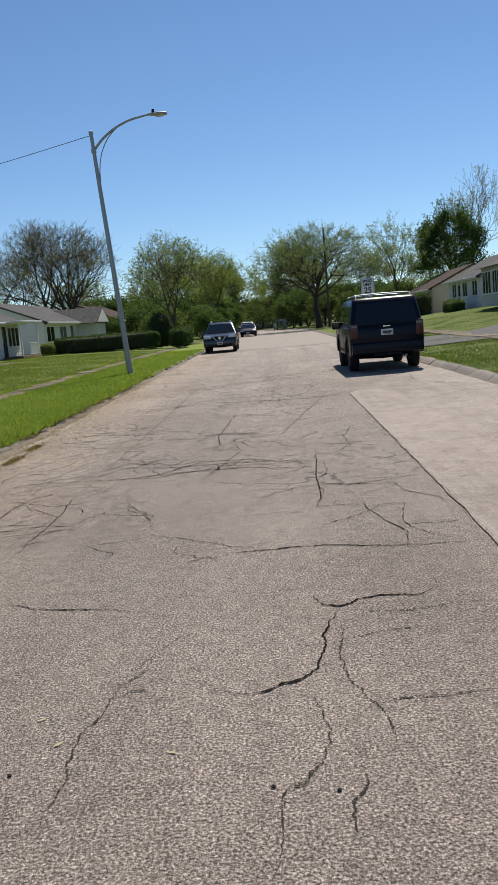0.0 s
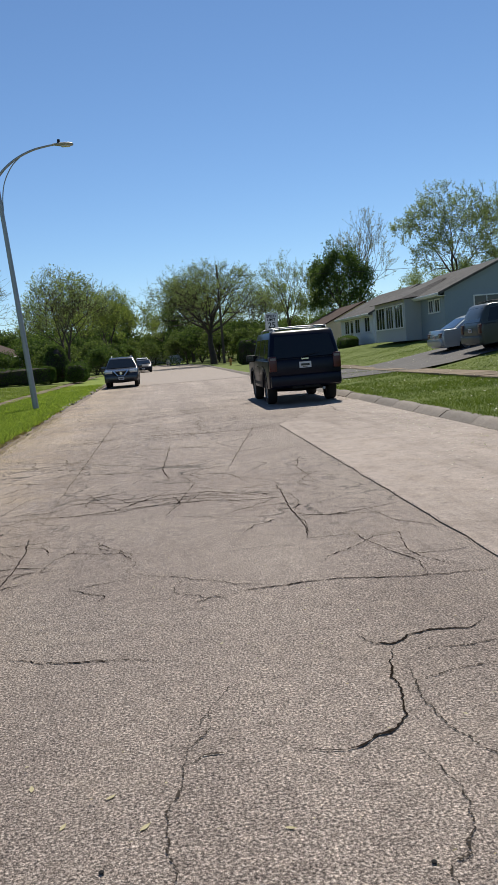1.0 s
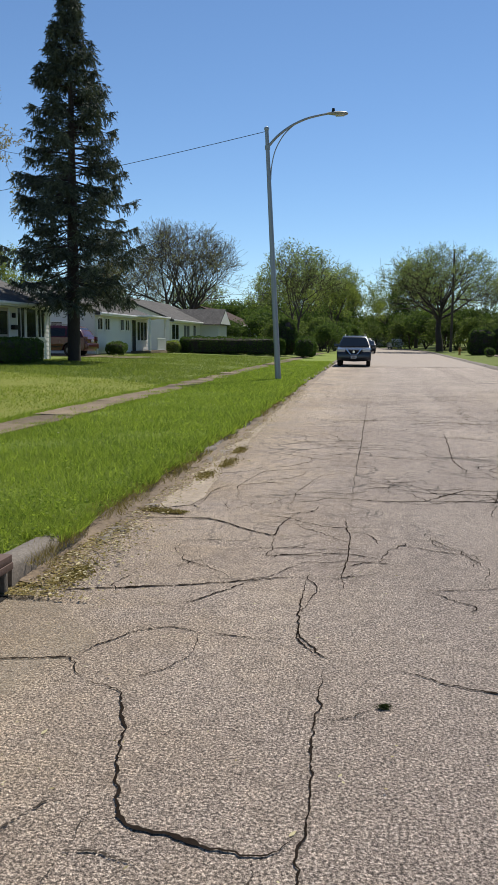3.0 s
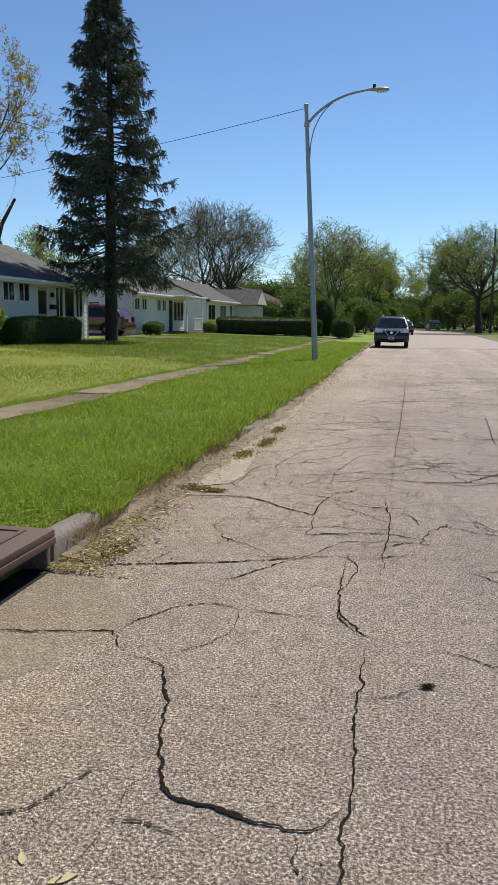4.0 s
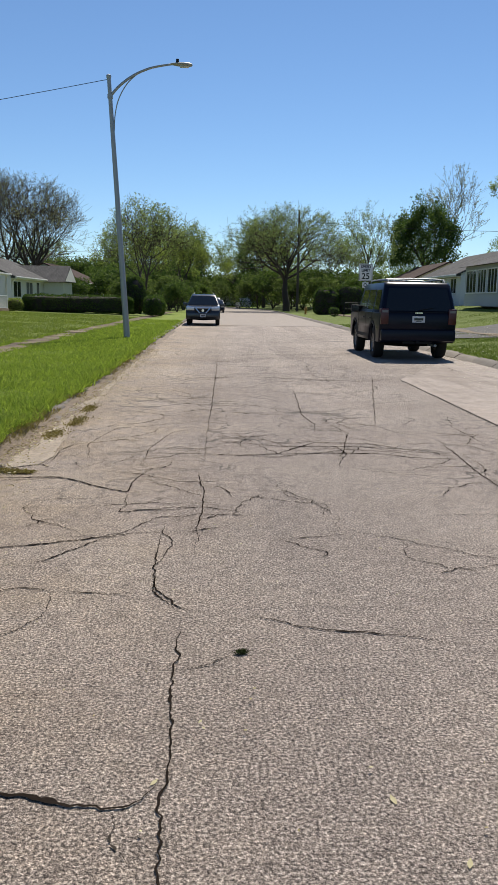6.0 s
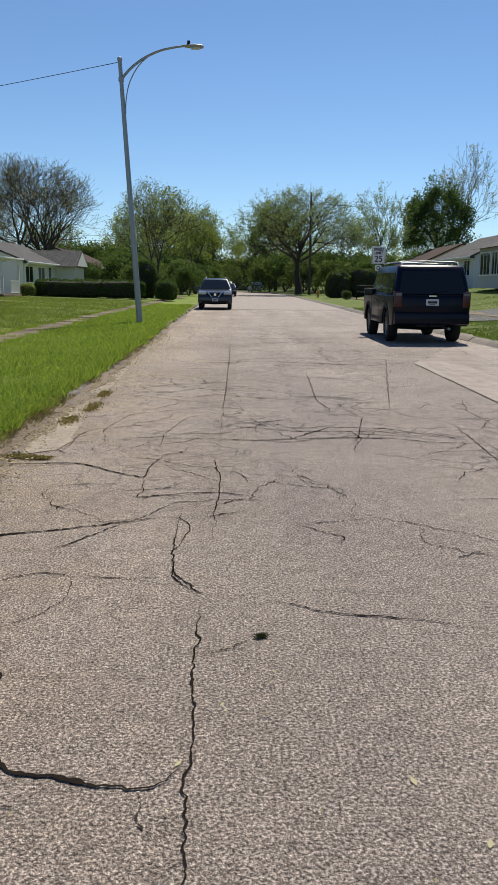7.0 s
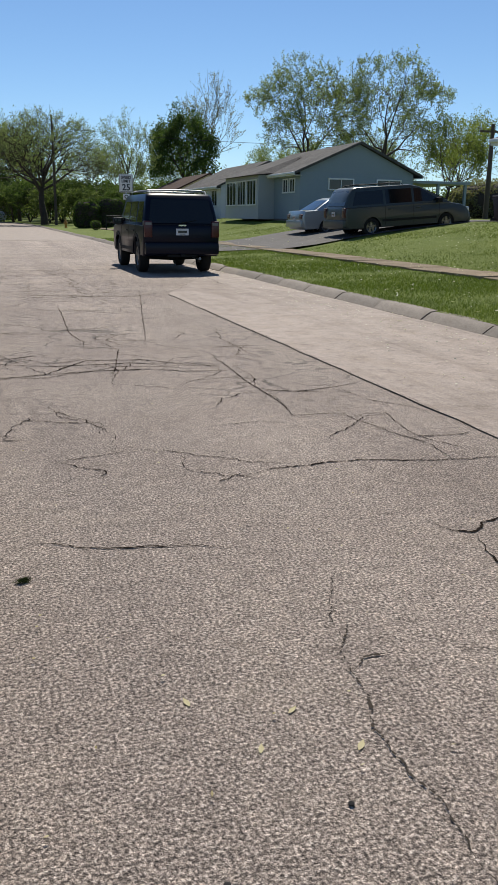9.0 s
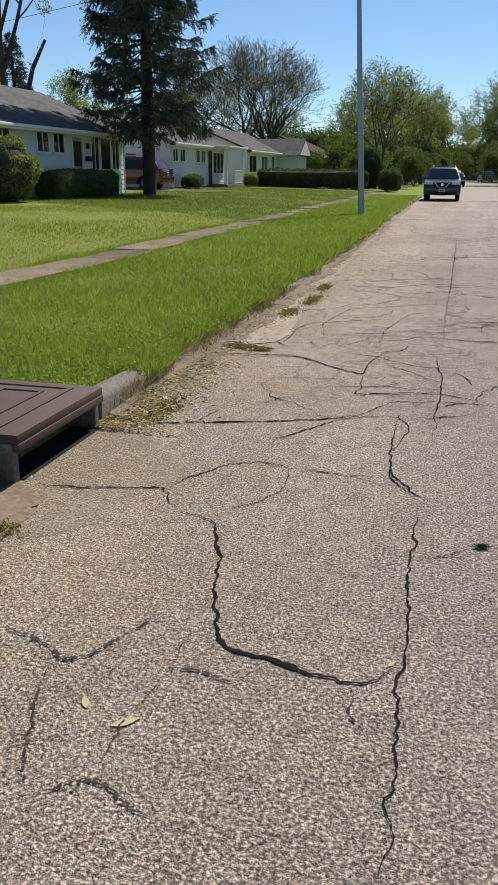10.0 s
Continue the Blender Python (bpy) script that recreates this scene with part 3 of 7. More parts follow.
def kerb_stone(side, length, seed):
    rnd = random.Random(seed)
    s, prof, rings = Shape(), kerb_profile(side), 4
    vs = []
    for i in range(rings + 1):
        y = length * i / rings
        tuck = 0.004 if i in (0, rings) else 0
        for j, (o, z) in enumerate(prof):
            chip = rnd.uniform(-0.008, 0.004) if z > 0.02 else 0
            vs.append((side * (o + chip), y, z - tuck * (z > 0) + chip * 0.5))
    n = len(prof)
    fs = [(i * n + j, i * n + j + 1, (i + 1) * n + j + 1, (i + 1) * n + j) for i in range(rings) for j in range(n - 1)]
    fs += [tuple(range(n)), tuple(range(rings * n, (rings + 1) * n))]
    s.add(vs, fs)
    me = s.mesh("kerb_stone", smooth=True, angle=50)
    me.materials.append(KERB)
    return me


def make_kerbs():
    right = thing("kerb_right", "weathered rolled concrete kerb with dark joints", "kerb", kind="structure")
    stones = [kerb_stone(1, 1.5 - 0.025, k) for k in range(4)]
    rnd = random.Random(4)
    for i in range(60):
        y = -14.0 + 1.5 * i
        ob = part("kerb_stone", stones[i % 4], KERB, right)
        ob.matrix_local = pose(kerb_right(y), y, rnd.uniform(-0.012, 0.004), rz=rnd.uniform(-0.3, 0.3))
    far = Shape()
    for side, edge in ((1, kerb_right), (-1, kerb_left)):
        prof, ys = kerb_profile(side), [76 + 2 * i for i in range(0, 46)]
        n = len(prof)
        far.add([(edge(y) + side * o, y, z) for y in ys for o, z in prof], [(i * n + j, i * n + j + 1, (i + 1) * n + j + 1, (i + 1) * n + j) for i in range(len(ys) - 1) for j in range(n - 1)])
    solid("kerb_far", far, KERB, "pale concrete kerbs of the far street", "kerb", "structure")
    left = thing("kerb_left", "low crumbling concrete kerb half buried in grass and dirt", "kerb", kind="structure")
    stones = [kerb_stone(-1, n, 10 + k) for k, n in enumerate((0.62, 1.45, 1.2, 0.9))]
    part("kerb_stone", stones[3], KERB, left).matrix_local = pose(-1.86, 4.03, 0.03, -3.2, 0, 1.0)
    part("kerb_stone", stones[1], KERB, left).matrix_local = pose(-1.9, 1.52, 0.03)
    part("kerb_stone", stones[1], KERB, left).matrix_local = pose(-1.92, 0.0, 0.03)
    y = 4.8
    while y < 76:
        n = rnd.choice((1, 2, 3))
        size = (0.62, 1.45, 1.2, 0.9)[n]
        sunk = -0.085 if y < 9 else (-0.075 + rnd.uniform(-0.02, 0.03) if y < 24 else -0.02 + rnd.uniform(-0.02, 0.0))
        if not 5.2 < y < 7.6:
            part("kerb_stone", stones[n], KERB, left).matrix_local = pose(kerb_left(y) + rnd.uniform(-0.02, 0.05), y, sunk, rnd.uniform(-1, 1), 0, 1.1 + rnd.uniform(-1.2, 1.2))
        y += size + 0.04


def slab_mesh(w, l, seed):
    rnd = random.Random(seed)
    s = Shape()
    s.box((-w / 2, -l / 2, -0.08), (w / 2, l / 2, 0.02))
    me = s.mesh("paving_slab", bevel=0.012, segments=1)
    me.materials.append(SLAB)
    return me


def make_pavements():
    rnd = random.Random(8)
    for side, label in ((-1, "old narrow concrete pavement with grass creeping over it"), (1, "pale concrete pavement between two lawns")):
        walkway = thing("pavement", label, "pavement", kind="structure")
        slab = slab_mesh(0.70 if side < 0 else 1.1, 1.47, side)
        for i in range(56):
            y = -2 + 1.5 * i
            x = (kerb_left(y) - 3.1 + 0.3 * min(1, max(0, (y - 30) / 30))) if side < 0 else (kerb_right(y) + 3.9)
            ob = part("paving_slab", slab, SLAB, walkway)
            tilt = 0.7 if side < 0 else 0.4
            ob.matrix_local = pose(x + rnd.uniform(-0.05, 0.05), y, height(x, y) + (0.012 if side < 0 else 0.02) + rnd.uniform(-0.012, 0.012), rnd.uniform(-tilt, tilt) * 0.6, rnd.uniform(-tilt, tilt), rnd.uniform(-0.6, 0.6))


def ground_strip(name, corners, material, label, lift, n=14, kind="structure", category="driveway"):
    """A strip laid on the ground between two edges, each from a start to an end."""
    (a0, a1), (b0, b1) = corners
    s, vs, m = Shape(), [], 6
    for i in range(n + 1):
        k = i / n
        for j in range(m + 1):
            q = j / m
            x = (a0[0] + (a1[0] - a0[0]) * k) * (1 - q) + (b0[0] + (b1[0] - b0[0]) * k) * q
            y = (a0[1] + (a1[1] - a0[1]) * k) * (1 - q) + (b0[1] + (b1[1] - b0[1]) * k) * q
            if j in (0, m):
                y += 0.12 * noise.noise((x * 1.3, j, 2))
            vs.append((x, y, height(x, y) + lift + 0.01 * noise.noise((x, y, 5))))
    s.add(vs, [(r * (m + 1) + c, r * (m + 1) + c + 1, (r + 1) * (m + 1) + c + 1, (r + 1) * (m + 1) + c) for r in range(n) for c in range(m)])
    return solid(name, s, material, label, category, kind, smooth=True)


def make_inlet():
    inlet = thing("storm_drain_inlet", "rusty cast-iron storm drain hood over a dark kerb opening", "storm drain", pose(-1.84, 3.5, 0.035) @ Matrix.Diagonal((1, 0.81, 1, 1)))
    s = Shape().box((-0.66, -0.56, 0.155), (0.03, 0.56, 0.20))
    lid = part("lid", s, RUST, inlet, bevel=0.01)
    for a, b in (((-0.58, -0.46), (-0.10, -0.43)), ((-0.58, 0.43), (-0.10, 0.46)), ((-0.58, -0.43), (-0.55, 0.43)), ((-0.13, -0.43), (-0.10, 0.43)), ((-0.47, -0.33), (-0.22, -0.31)), ((-0.47, 0.31), (-0.22, 0.33)), ((-0.47, -0.31), (-0.45, 0.31)), ((-0.24, -0.31), (-0.22, 0.31))):
        part("raised_rib", Shape().box((*a, 0.199), (*b, 0.207)), RUST, lid)
    part("front_bar", Shape().box((0.0, -0.56, 0.115), (0.035, 0.56, 0.156)), RUST, inlet, bevel=0.008)
    for y in (-0.56, 0.50):
        part("side_block", Shape().box((-0.6, y, -0.1), (0.0, y + 0.06, 0.156)), KERB, inlet, bevel=0.01)
    # near-black plates put the opening's shade into colour; nothing is sunk below the road
    part("pit", Shape().box((-0.62, -0.5, -0.1), (-0.58, 0.5, 0.156)), PIT_SHADE, inlet, "near-black plate for the shade under the hood")
    part("pit_floor", Shape().box((-0.6, -0.5, -0.06), (0.02, 0.5, -0.026)), PIT_SHADE, inlet)


make_ground()
make_road()
make_patch()
make_kerbs()
make_pavements()
make_inlet()
ground_strip("driveway_1", (((6.1, 27.2), (24, 27.3)), ((6.1, 35.2), (24, 35.2))), DRIVE, "dark worn driveway sloping up to the parked cars", 0.035)
ground_strip("driveway_2", (((-12.5, 40.6), (-30, 40.6)), ((-12.5, 44.4), (-30, 44.4))), SLAB, "concrete driveway between two white houses", 0.03)


def apron(name, rows, material, label, z):
    """A ragged slab of old gutter concrete: rows of y with its inner and outer edge."""
    s, vs, m = Shape(), [], 5
    ys = [rows[0][0] + (rows[-1][0] - rows[0][0]) * i / 40 for i in range(41)]
    for y in ys:
        a = lerp_table(y, [(r[0], r[1]) for r in rows])
        b = lerp_table(y, [(r[0], r[2]) for r in rows])
        b += 0.05 * noise.noise((y * 5, 3, z)) + 0.03 * noise.noise((y * 15, 5, z))
        for j in range(m + 1):
            vs.append((a + (b - a) * j / m, y, z))
    s.add(vs, [(r * (m + 1) + c, r * (m + 1) + c + 1, (r + 1) * (m + 1) + c + 1, (r + 1) * (m + 1) + c) for r in range(len(ys) - 1) for c in range(m)])
    solid(name, s, material, label, "gutter", "structure")


apron("road_drain_apron", [(2.2, -1.95, -1.75), (2.8, -1.95, -1.25), (3.4, -1.95, -1.12), (3.8, -1.95, -1.45), (4.0, -1.95, -1.7)], SAND, "pale sandy grit washed up in front of the drain", 0.0045)
apron("road_silt", [(2.4, -1.97, -1.85), (2.62, -1.97, -1.72), (2.85, -1.97, -1.6), (2.98, -1.97, -1.7), (3.06, -1.97, -1.85)], DIRT, "smooth brown silt beside the storm drain", 0.0075)
apron("road_gutter_pan", [(6.2, -1.95, -1.85), (6.6, -1.95, -1.35), (7.6, -1.95, -1.45), (8.6, -1.95, -1.55), (10.5, -1.95, -1.62), (14, -2.0, -1.75), (20, -2.1, -1.95)], APRON, "pale broken concrete gutter pan along the verge", 0.006)

# ---- houses ----
def window_part(parent, facing, u0, u1, z0, z1, plane, bars=1, sill=True, name="window"):
    """A window on a wall at plane; facing 'x+', 'x-' or 'y-'. u runs along the wall."""
    def pt(u, d, z):
        return {"x+": (plane + d, u, z), "x-": (plane - d, u, z), "y-": (u, plane - d, z)}[facing]

    def bx(s, ua, ub, da, db, za, zb):
        p, q = pt(ua, da, za), pt(ub, db, zb)
        s.box([min(a, b) for a, b in zip(p, q)], [max(a, b) for a, b in zip(p, q)])
    w = 0.07
    f = Shape()
    bx(f, u0 - w, u1 + w, 0.0, 0.06, z1, z1 + w)
    bx(f, u0 - w, u0, 0.0, 0.055, z0, z1)
    bx(f, u1, u1 + w, 0.0, 0.055, z0, z1)
    for i in range(bars):
        c = u0 + (u1 - u0) * (i + 1) / (bars + 1)
        bx(f, c - 0.02, c + 0.02, 0.01, 0.045, z0, z1)
    win = part(name, f, TRIM, parent)
    g = Shape()
    bx(g, u0, u1, 0.004, 0.02, z0, z1)
    part("pane", g, PANE, win, "dark reflecting glass")
    if sill:
        g = Shape()
        bx(g, u0 - w, u1 + w, 0.0, 0.09, z0 - w, z0)
        part("sill", g, TRIM, win)
    return win


def house(x_front, x_back, y0, y1, zb, wall_h, rise, siding, roof_mat, label, name="house", overhang=0.45, hip=0.0, course=0.2):
    """A low one-storey house with its ridge along the street; lapped siding, eaves, gables."""
    h = thing(name, label, "house", group="houses along the street")
    lo, hi = min(x_front, x_back), max(x_front, x_back)
    ridge, eave = (lo + hi) / 2, zb + wall_h
    s = Shape()
    rows = max(4, int(wall_h / course))
    # lapped courses: every course leans out at its foot
    rings = []
    for k in range(rows):
        for z, o in ((zb + wall_h * k / rows, 0.016), (zb + wall_h * (k + 1) / rows, 0.0)):
            rings += [(lo - o, y0 - o, z), (hi + o, y0 - o, z), (hi + o, y1 + o, z), (lo - o, y1 + o, z)]
    s.add(rings, [(4 * i + j, 4 * i + (j + 1) % 4, 4 * i + 4 + (j + 1) % 4, 4 * i + 4 + j) for i in range(2 * rows - 1) for j in range(4)])
    part("wall", s, siding, h)
    if not hip:
        for y in (y0, y1):
            apex = eave + rise
            part("gable", Shape().add([(lo, y - 0.01, eave), (hi, y - 0.01, eave), (ridge, y - 0.01, apex), (lo, y + 0.01, eave), (hi, y + 0.01, eave), (ridge, y + 0.01, apex)], [(0, 1, 2), (3, 5, 4), (0, 3, 4, 1), (1, 4, 5, 2), (2, 5, 3, 0)]), siding, h)
    # roof: two slopes with thickness
    t, drop = 0.14, rise * overhang / ((hi - lo) / 2)
    r = Shape()
    ya, yb = y0 - 0.3, y1 + 0.3
    ha, hb = ya + hip, yb - hip
    for side in (lo - overhang, hi + overhang):
        low, top = eave - drop + t * 0.2, eave + rise
        r.add([(side, ya, low), (side, yb, low), (ridge, hb, top), (ridge, ha, top), (side, ya, low + t), (side, yb, low + t), (ridge, hb, top + t), (ridge, ha, top + t)],
              [(0, 1, 2, 3), (4, 7, 6, 5), (0, 4, 5, 1), (0, 3, 7, 4), (1, 5, 6, 2)])
    if hip:
        for y, hy in ((ya, ha), (yb, hb)):
            low = eave - drop + t * 0.2
            r.add([(lo - overhang, y, low + t), (hi + overhang, y, low + t), (ridge, hy, eave + rise + t)], [(0, 1, 2)])
    part("roof", r, roof_mat, h)
    # soffit, fascia and gutter on the eaves
    for side, d in ((lo - overhang, -1), (hi + overhang, 1)):
        f = Shape().box((side - 0.02, ya, eave - drop - 0.02), (side + 0.02, yb, eave - drop + 0.17)).box((min(side, side - d * overhang), ya, eave - drop - 0.02), (max(side, side - d * overhang), yb, eave - drop + 0.005))
        part("fascia", f, TRIM, h)
        g = Shape().box((min(side, side + d * 0.11), ya, eave - drop + 0.05), (max(side, side + d * 0.11), yb, eave - drop + 0.15))
        part("gutter", g, TRIM, h, bevel=0.02)
    b = Shape().box((lo - 0.02, y0 - 0.02, zb - 0.5), (hi + 0.02, y1 + 0.02, zb + 0.02))
    part("foundation", b, KERB, h)
    return h


def door_part(h, facing, plane, u0, u1, z0, z1, material):
    sgn = 1 if facing == "x+" else -1
    f = Shape()
    for a, b, c, d in ((u0 - 0.08, u0, z0, z1), (u1, u1 + 0.08, z0, z1), (u0 - 0.08, u1 + 0.08, z1, z1 + 0.09)):
        f.box((min(plane, plane + sgn * 0.06), a, c), (max(plane, plane + sgn * 0.06), b, d))
    frame_ob = part("door_frame", f, TRIM, h)
    d = part("door", Shape().box((min(plane, plane + sgn * 0.03), u0, z0), (max(plane, plane + sgn * 0.03), u1, z1)), material, h)
    g = Shape().box((min(plane + sgn * 0.03, plane + sgn * 0.042), u0 + 0.12, z0 + 1.0), (max(plane + sgn * 0.03, plane + sgn * 0.042), u1 - 0.12, z1 - 0.15))
    part("door_glass", g, PANE, d)
    return frame_ob


def downspout(h, x, y, z0, z1):
    part("downspout", Shape().tube([(x, y, z0), (x, y, z1 - 0.3), (x + (0.25 if x < 0 else -0.25), y, z1)], [0.04, 0.04, 0.04], 6), TRIM, h)


# white bungalow behind the spruce
h = house(-15.4, -23.6, 20.0, 36.3, 0.42, 2.5, 1.75, WHITE_SIDING, ROOF_DARK, "white-sided bungalow with dark shingle roof behind a clipped hedge")
for a, b in ((28.4, 29.25), (29.65, 30.5), (25.6, 26.5)):
    window_part(h, "x+", a, b, 2.05, 2.72, -15.4, 1)
for a, b in ((32.95, 33.65), (33.85, 34.85), (35.05, 35.75)):
    window_part(h, "x+", a, b, 1.45, 2.68, -15.4, 0 if b - a > 0.9 else 1)
door_part(h, "x+", -15.4, 31.2, 32.1, 0.55, 2.65, DOOR_PAINT)
part("mailbox", Shape().box((-15.38, 32.35, 1.75), (-15.2, 32.7, 1.95)), BLACK_PLASTIC, h, bevel=0.02)
part("porch_lamp", Shape().box((-15.38, 32.45, 2.25), (-15.25, 32.58, 2.45)), BLACK_PLASTIC, h, bevel=0.02)
downspout(h, -15.3, 36.2, 0.45, 2.8)
part("step", Shape().box((-15.38, 31.0, 0.3), (-14.4, 32.3, 0.55)), SLAB, h, bevel=0.02)
# second white bungalow
h = house(-16.5, -24.5, 45.6, 56.4, 0.5, 2.45, 1.6, WHITE_SIDING, ROOF_GREY, "white-sided bungalow with grey roof and small railed porch")
for a, b in ((46.0, 46.8), (47.3, 48.1), (50.2, 50.9), (51.3, 52.0)):
    window_part(h, "x+", a, b, 1.95, 2.6, -16.5, 1)
window_part(h, "y-", -19.9, -18.5, 1.55, 2.35, 45.6, 1)
door_part(h, "x+", -16.5, 52.6, 53.5, 0.6, 2.65, BLACK_PLASTIC)
for a, b in ((53.8, 54.5), (54.6, 55.3), (55.4, 56.1)):
    window_part(h, "x+", a, b, 1.3, 2.55, -16.5, 0)
part("porch_slab", Shape().box((-16.48, 52.4, 0.2), (-15.1, 56.6, 0.6)), SLAB, h, bevel=0.02)
part("porch_roof", Shape().box((-16.5, 52.2, 2.84), (-14.9, 56.9, 2.95)), TRIM, h, bevel=0.02)
for y in (52.6, 56.4):
    part("porch_post", Shape().box((-15.25, y - 0.05, 0.6), (-15.15, y + 0.05, 2.84)), TRIM, h)
r = Shape()
for i in range(14):
    r.box((-15.22, 54.4 + 0.14 * i, 0.68), (-15.18, 54.43 + 0.14 * i, 1.45))
r.box((-15.23, 54.3, 1.42), (-15.17, 56.4, 1.48)).box((-15.23, 54.3, 0.66), (-15.17, 56.4, 0.7))
part("railing", r, TRIM, h)
downspout(h, -16.4, 45.75, 0.5, 2.8)
# third house, with a small white front gable
h = house(-17.0, -25.5, 64.4, 79.5, 0.5, 2.5, 1.75, WHITE_SIDING, ROOF_GREY, "white house with grey roof and a small front gable")
window_part(h, "x+", 65.0, 67.3, 1.4, 2.6, -17.0, 1)
window_part(h, "x+", 69.0, 71.2, 1.4, 2.6, -17.0, 1)
door_part(h, "x+", -17.0, 72.6, 73.6, 0.6, 2.65, BLACK_PLASTIC)
part("porch_wall", Shape().box((-16.98, 75.5, 0.4), (-15.2, 79.5, 2.75)), WHITE_SIDING, h)
g = Shape().add([(-14.9, 74.6, 2.8), (-14.9, 80.2, 2.8), (-14.9, 77.4, 4.3), (-21, 74.6, 2.8), (-21, 80.2, 2.8), (-21, 77.4, 4.3)], [(0, 1, 2), (0, 2, 5, 3), (1, 4, 5, 2), (3, 5, 4)])
part("porch_gable", g, ROOF_GREY, h)
g = Shape().add([(-14.88, 74.9, 2.85), (-14.88, 79.9, 2.85), (-14.88, 77.4, 4.15)], [(0, 1, 2)])
part("gable_face", g, TRIM, h)
downspout(h, -16.9, 64.5, 0.5, 2.8)
# fourth house
h = house(-15.5, -24.0, 88, 101, 0.5, 2.5, 1.9, BLUE_SIDING, ROOF_BROWN, "grey house with brown shingle roof beyond the hedge")
window_part(h, "x+", 90, 92, 1.4, 2.6, -15.5, 1)
window_part(h, "y-", -19, -17.2, 1.4, 2.6, 88, 1)
part("porch_roof", Shape().box((-15.5, 89, 2.6), (-13.5, 96, 2.75)), TRIM, h)

# blue-grey house with the sunroom
h = house(16.6, 23.4, 43.0, 53.6, 1.27, 2.5, 1.5, BLUE_SIDING, ROOF_GREY, "pale blue-grey house with white sunroom and grey gable roof")
for a, b in ((43.8, 44.5), (44.9, 45.6)):
    window_part(h, "x-", a, b, 2.75, 3.4, 16.6, 1)
window_part(h, "y-", 18.3, 19.7, 2.9, 3.4, 43.0, 1)
window_part(h, "y-", 21.2, 22.6, 2.9, 3.4, 43.0, 1)
sun_room = Shape()
sun_room.box((15.6, 47.2, 1.25), (16.6, 54.2, 3.75))
sr = part("sunroom", sun_room, SHADED_SIDING, h)
for a, b in ((47.6, 49.3), (49.7, 51.3), (51.7, 53.8)):
    window_part(h, "x-", a, b, 2.1, 3.45, 15.6, 2)
r = Shape().add([(15.1, 46.8, 3.72), (15.1, 54.6, 3.72), (18.8, 53.0, 5.0), (18.8, 48.5, 5.0), (16.9, 46.8, 3.9), (16.9, 54.6, 3.9)], [(0, 1, 2, 3), (0, 3, 4), (1, 5, 2)])
part("sunroom_roof", r, ROOF_GREY, h)
part("chimney", Shape().box((20.7, 49.0, 4.9), (21.2, 49.5, 5.6)), BRICK, h, bevel=0.02)
part("carport", Shape().box((23.4, 43.6, 3.35), (27.5, 49.5, 3.5)).box((27.2, 43.7, 1.3), (27.35, 43.85, 3.35)).box((25.4, 43.7, 1.3), (25.55, 43.85, 3.35)), BLUE_SIDING, h)
# two more houses up the street
h = house(17.6, 25.2, 62.5, 74.5, 1.15, 2.5, 1.8, WHITE_SIDING, ROOF_GREY, "white house with grey-brown roof up the street")
for a, b in ((63.6, 65.2), (67, 68.6), (71, 72.6)):
    window_part(h, "x-", a, b, 2.2, 3.3, 17.6, 1)
door_part(h, "x-", 17.6, 69.4, 70.4, 1.25, 3.3, DOOR_PAINT)
h = house(17.0, 25.0, 79, 92, 0.85, 2.5, 1.9, CREAM_SIDING, ROOF_BROWN, "pale house with reddish-brown roof up the street")
for a, b in ((80.2, 82), (85, 87)):
    window_part(h, "x-", a, b, 1.9, 3.0, 17.0, 1)
h = house(21.0, 29.0, 112, 124, 0.85, 2.5, 1.9, WHITE_SIDING, ROOF_GREY, "distant white house among the trees")
window_part(h, "x-", 114, 116, 1.9, 3.0, 21.0, 1)
h = house(-6.0, 9.0, 178, 190, 0.3, 2.6, 2.0, WHITE_SIDING, ROOF_GREY, "distant pale house closing the street")
window_part(h, "y-", 0, 2, 1.2, 2.4, 178, 1)
window_part(h, "y-", 4, 6, 1.2, 2.4, 178, 1)

# cream house with the brick chimney
h = house(15.2, 23.4, 7.5, 22.0, 1.17, 2.55, 1.8, CREAM_SIDING, ROOF_BROWN, "cream-sided house with brown hipped roof and round brick chimney", hip=3.4)
board = Shape().box((-0.02, 0, 0), (0.0, 14.5, 0.19)).add([(-0.035, 0, 0.0), (-0.035, 14.5, 0.0), (-0.012, 14.5, 0.19), (-0.012, 0, 0.19)], [(0, 1, 2, 3)]).mesh("siding_board")
board.materials.append(CREAM_SIDING)
for k in range(13):
    part("siding_board", board, CREAM_SIDING, h).matrix_local = pose(15.2, 7.5, 1.18 + 0.195 * k)
window_part(h, "x-", 17.4, 19.2, 2.15, 3.2, 15.2 - 0.03, 1)
window_part(h, "x-", 11.4, 13.4, 2.15, 3.2, 15.2 - 0.03, 1)
downspout(h, 15.13, 21.85, 1.2, 3.55)
part("corner_trim", Shape().box((15.14, 21.95, 1.17), (15.26, 22.05, 3.7)), TRIM, h)
c = Shape().lathe([(0.0, 4.2), (0.75, 4.2), (0.75, 6.6), (0.8, 6.62), (0.8, 6.72), (0.0, 6.74)], n=20, centre=(18.9, 20.2, 0))
chimney = part("chimney", c, BRICK, h, "round dark brick chimney", smooth=True)
part("chimney_cap", Shape().lathe([(0.0, 6.74), (0.3, 6.74), (0.3, 7.0), (0.0, 7.0)], n=12, centre=(18.9, 20.2, 0)).box((18.4, 19.7, 7.02), (19.4, 20.7, 7.08)), STEEL, chimney)

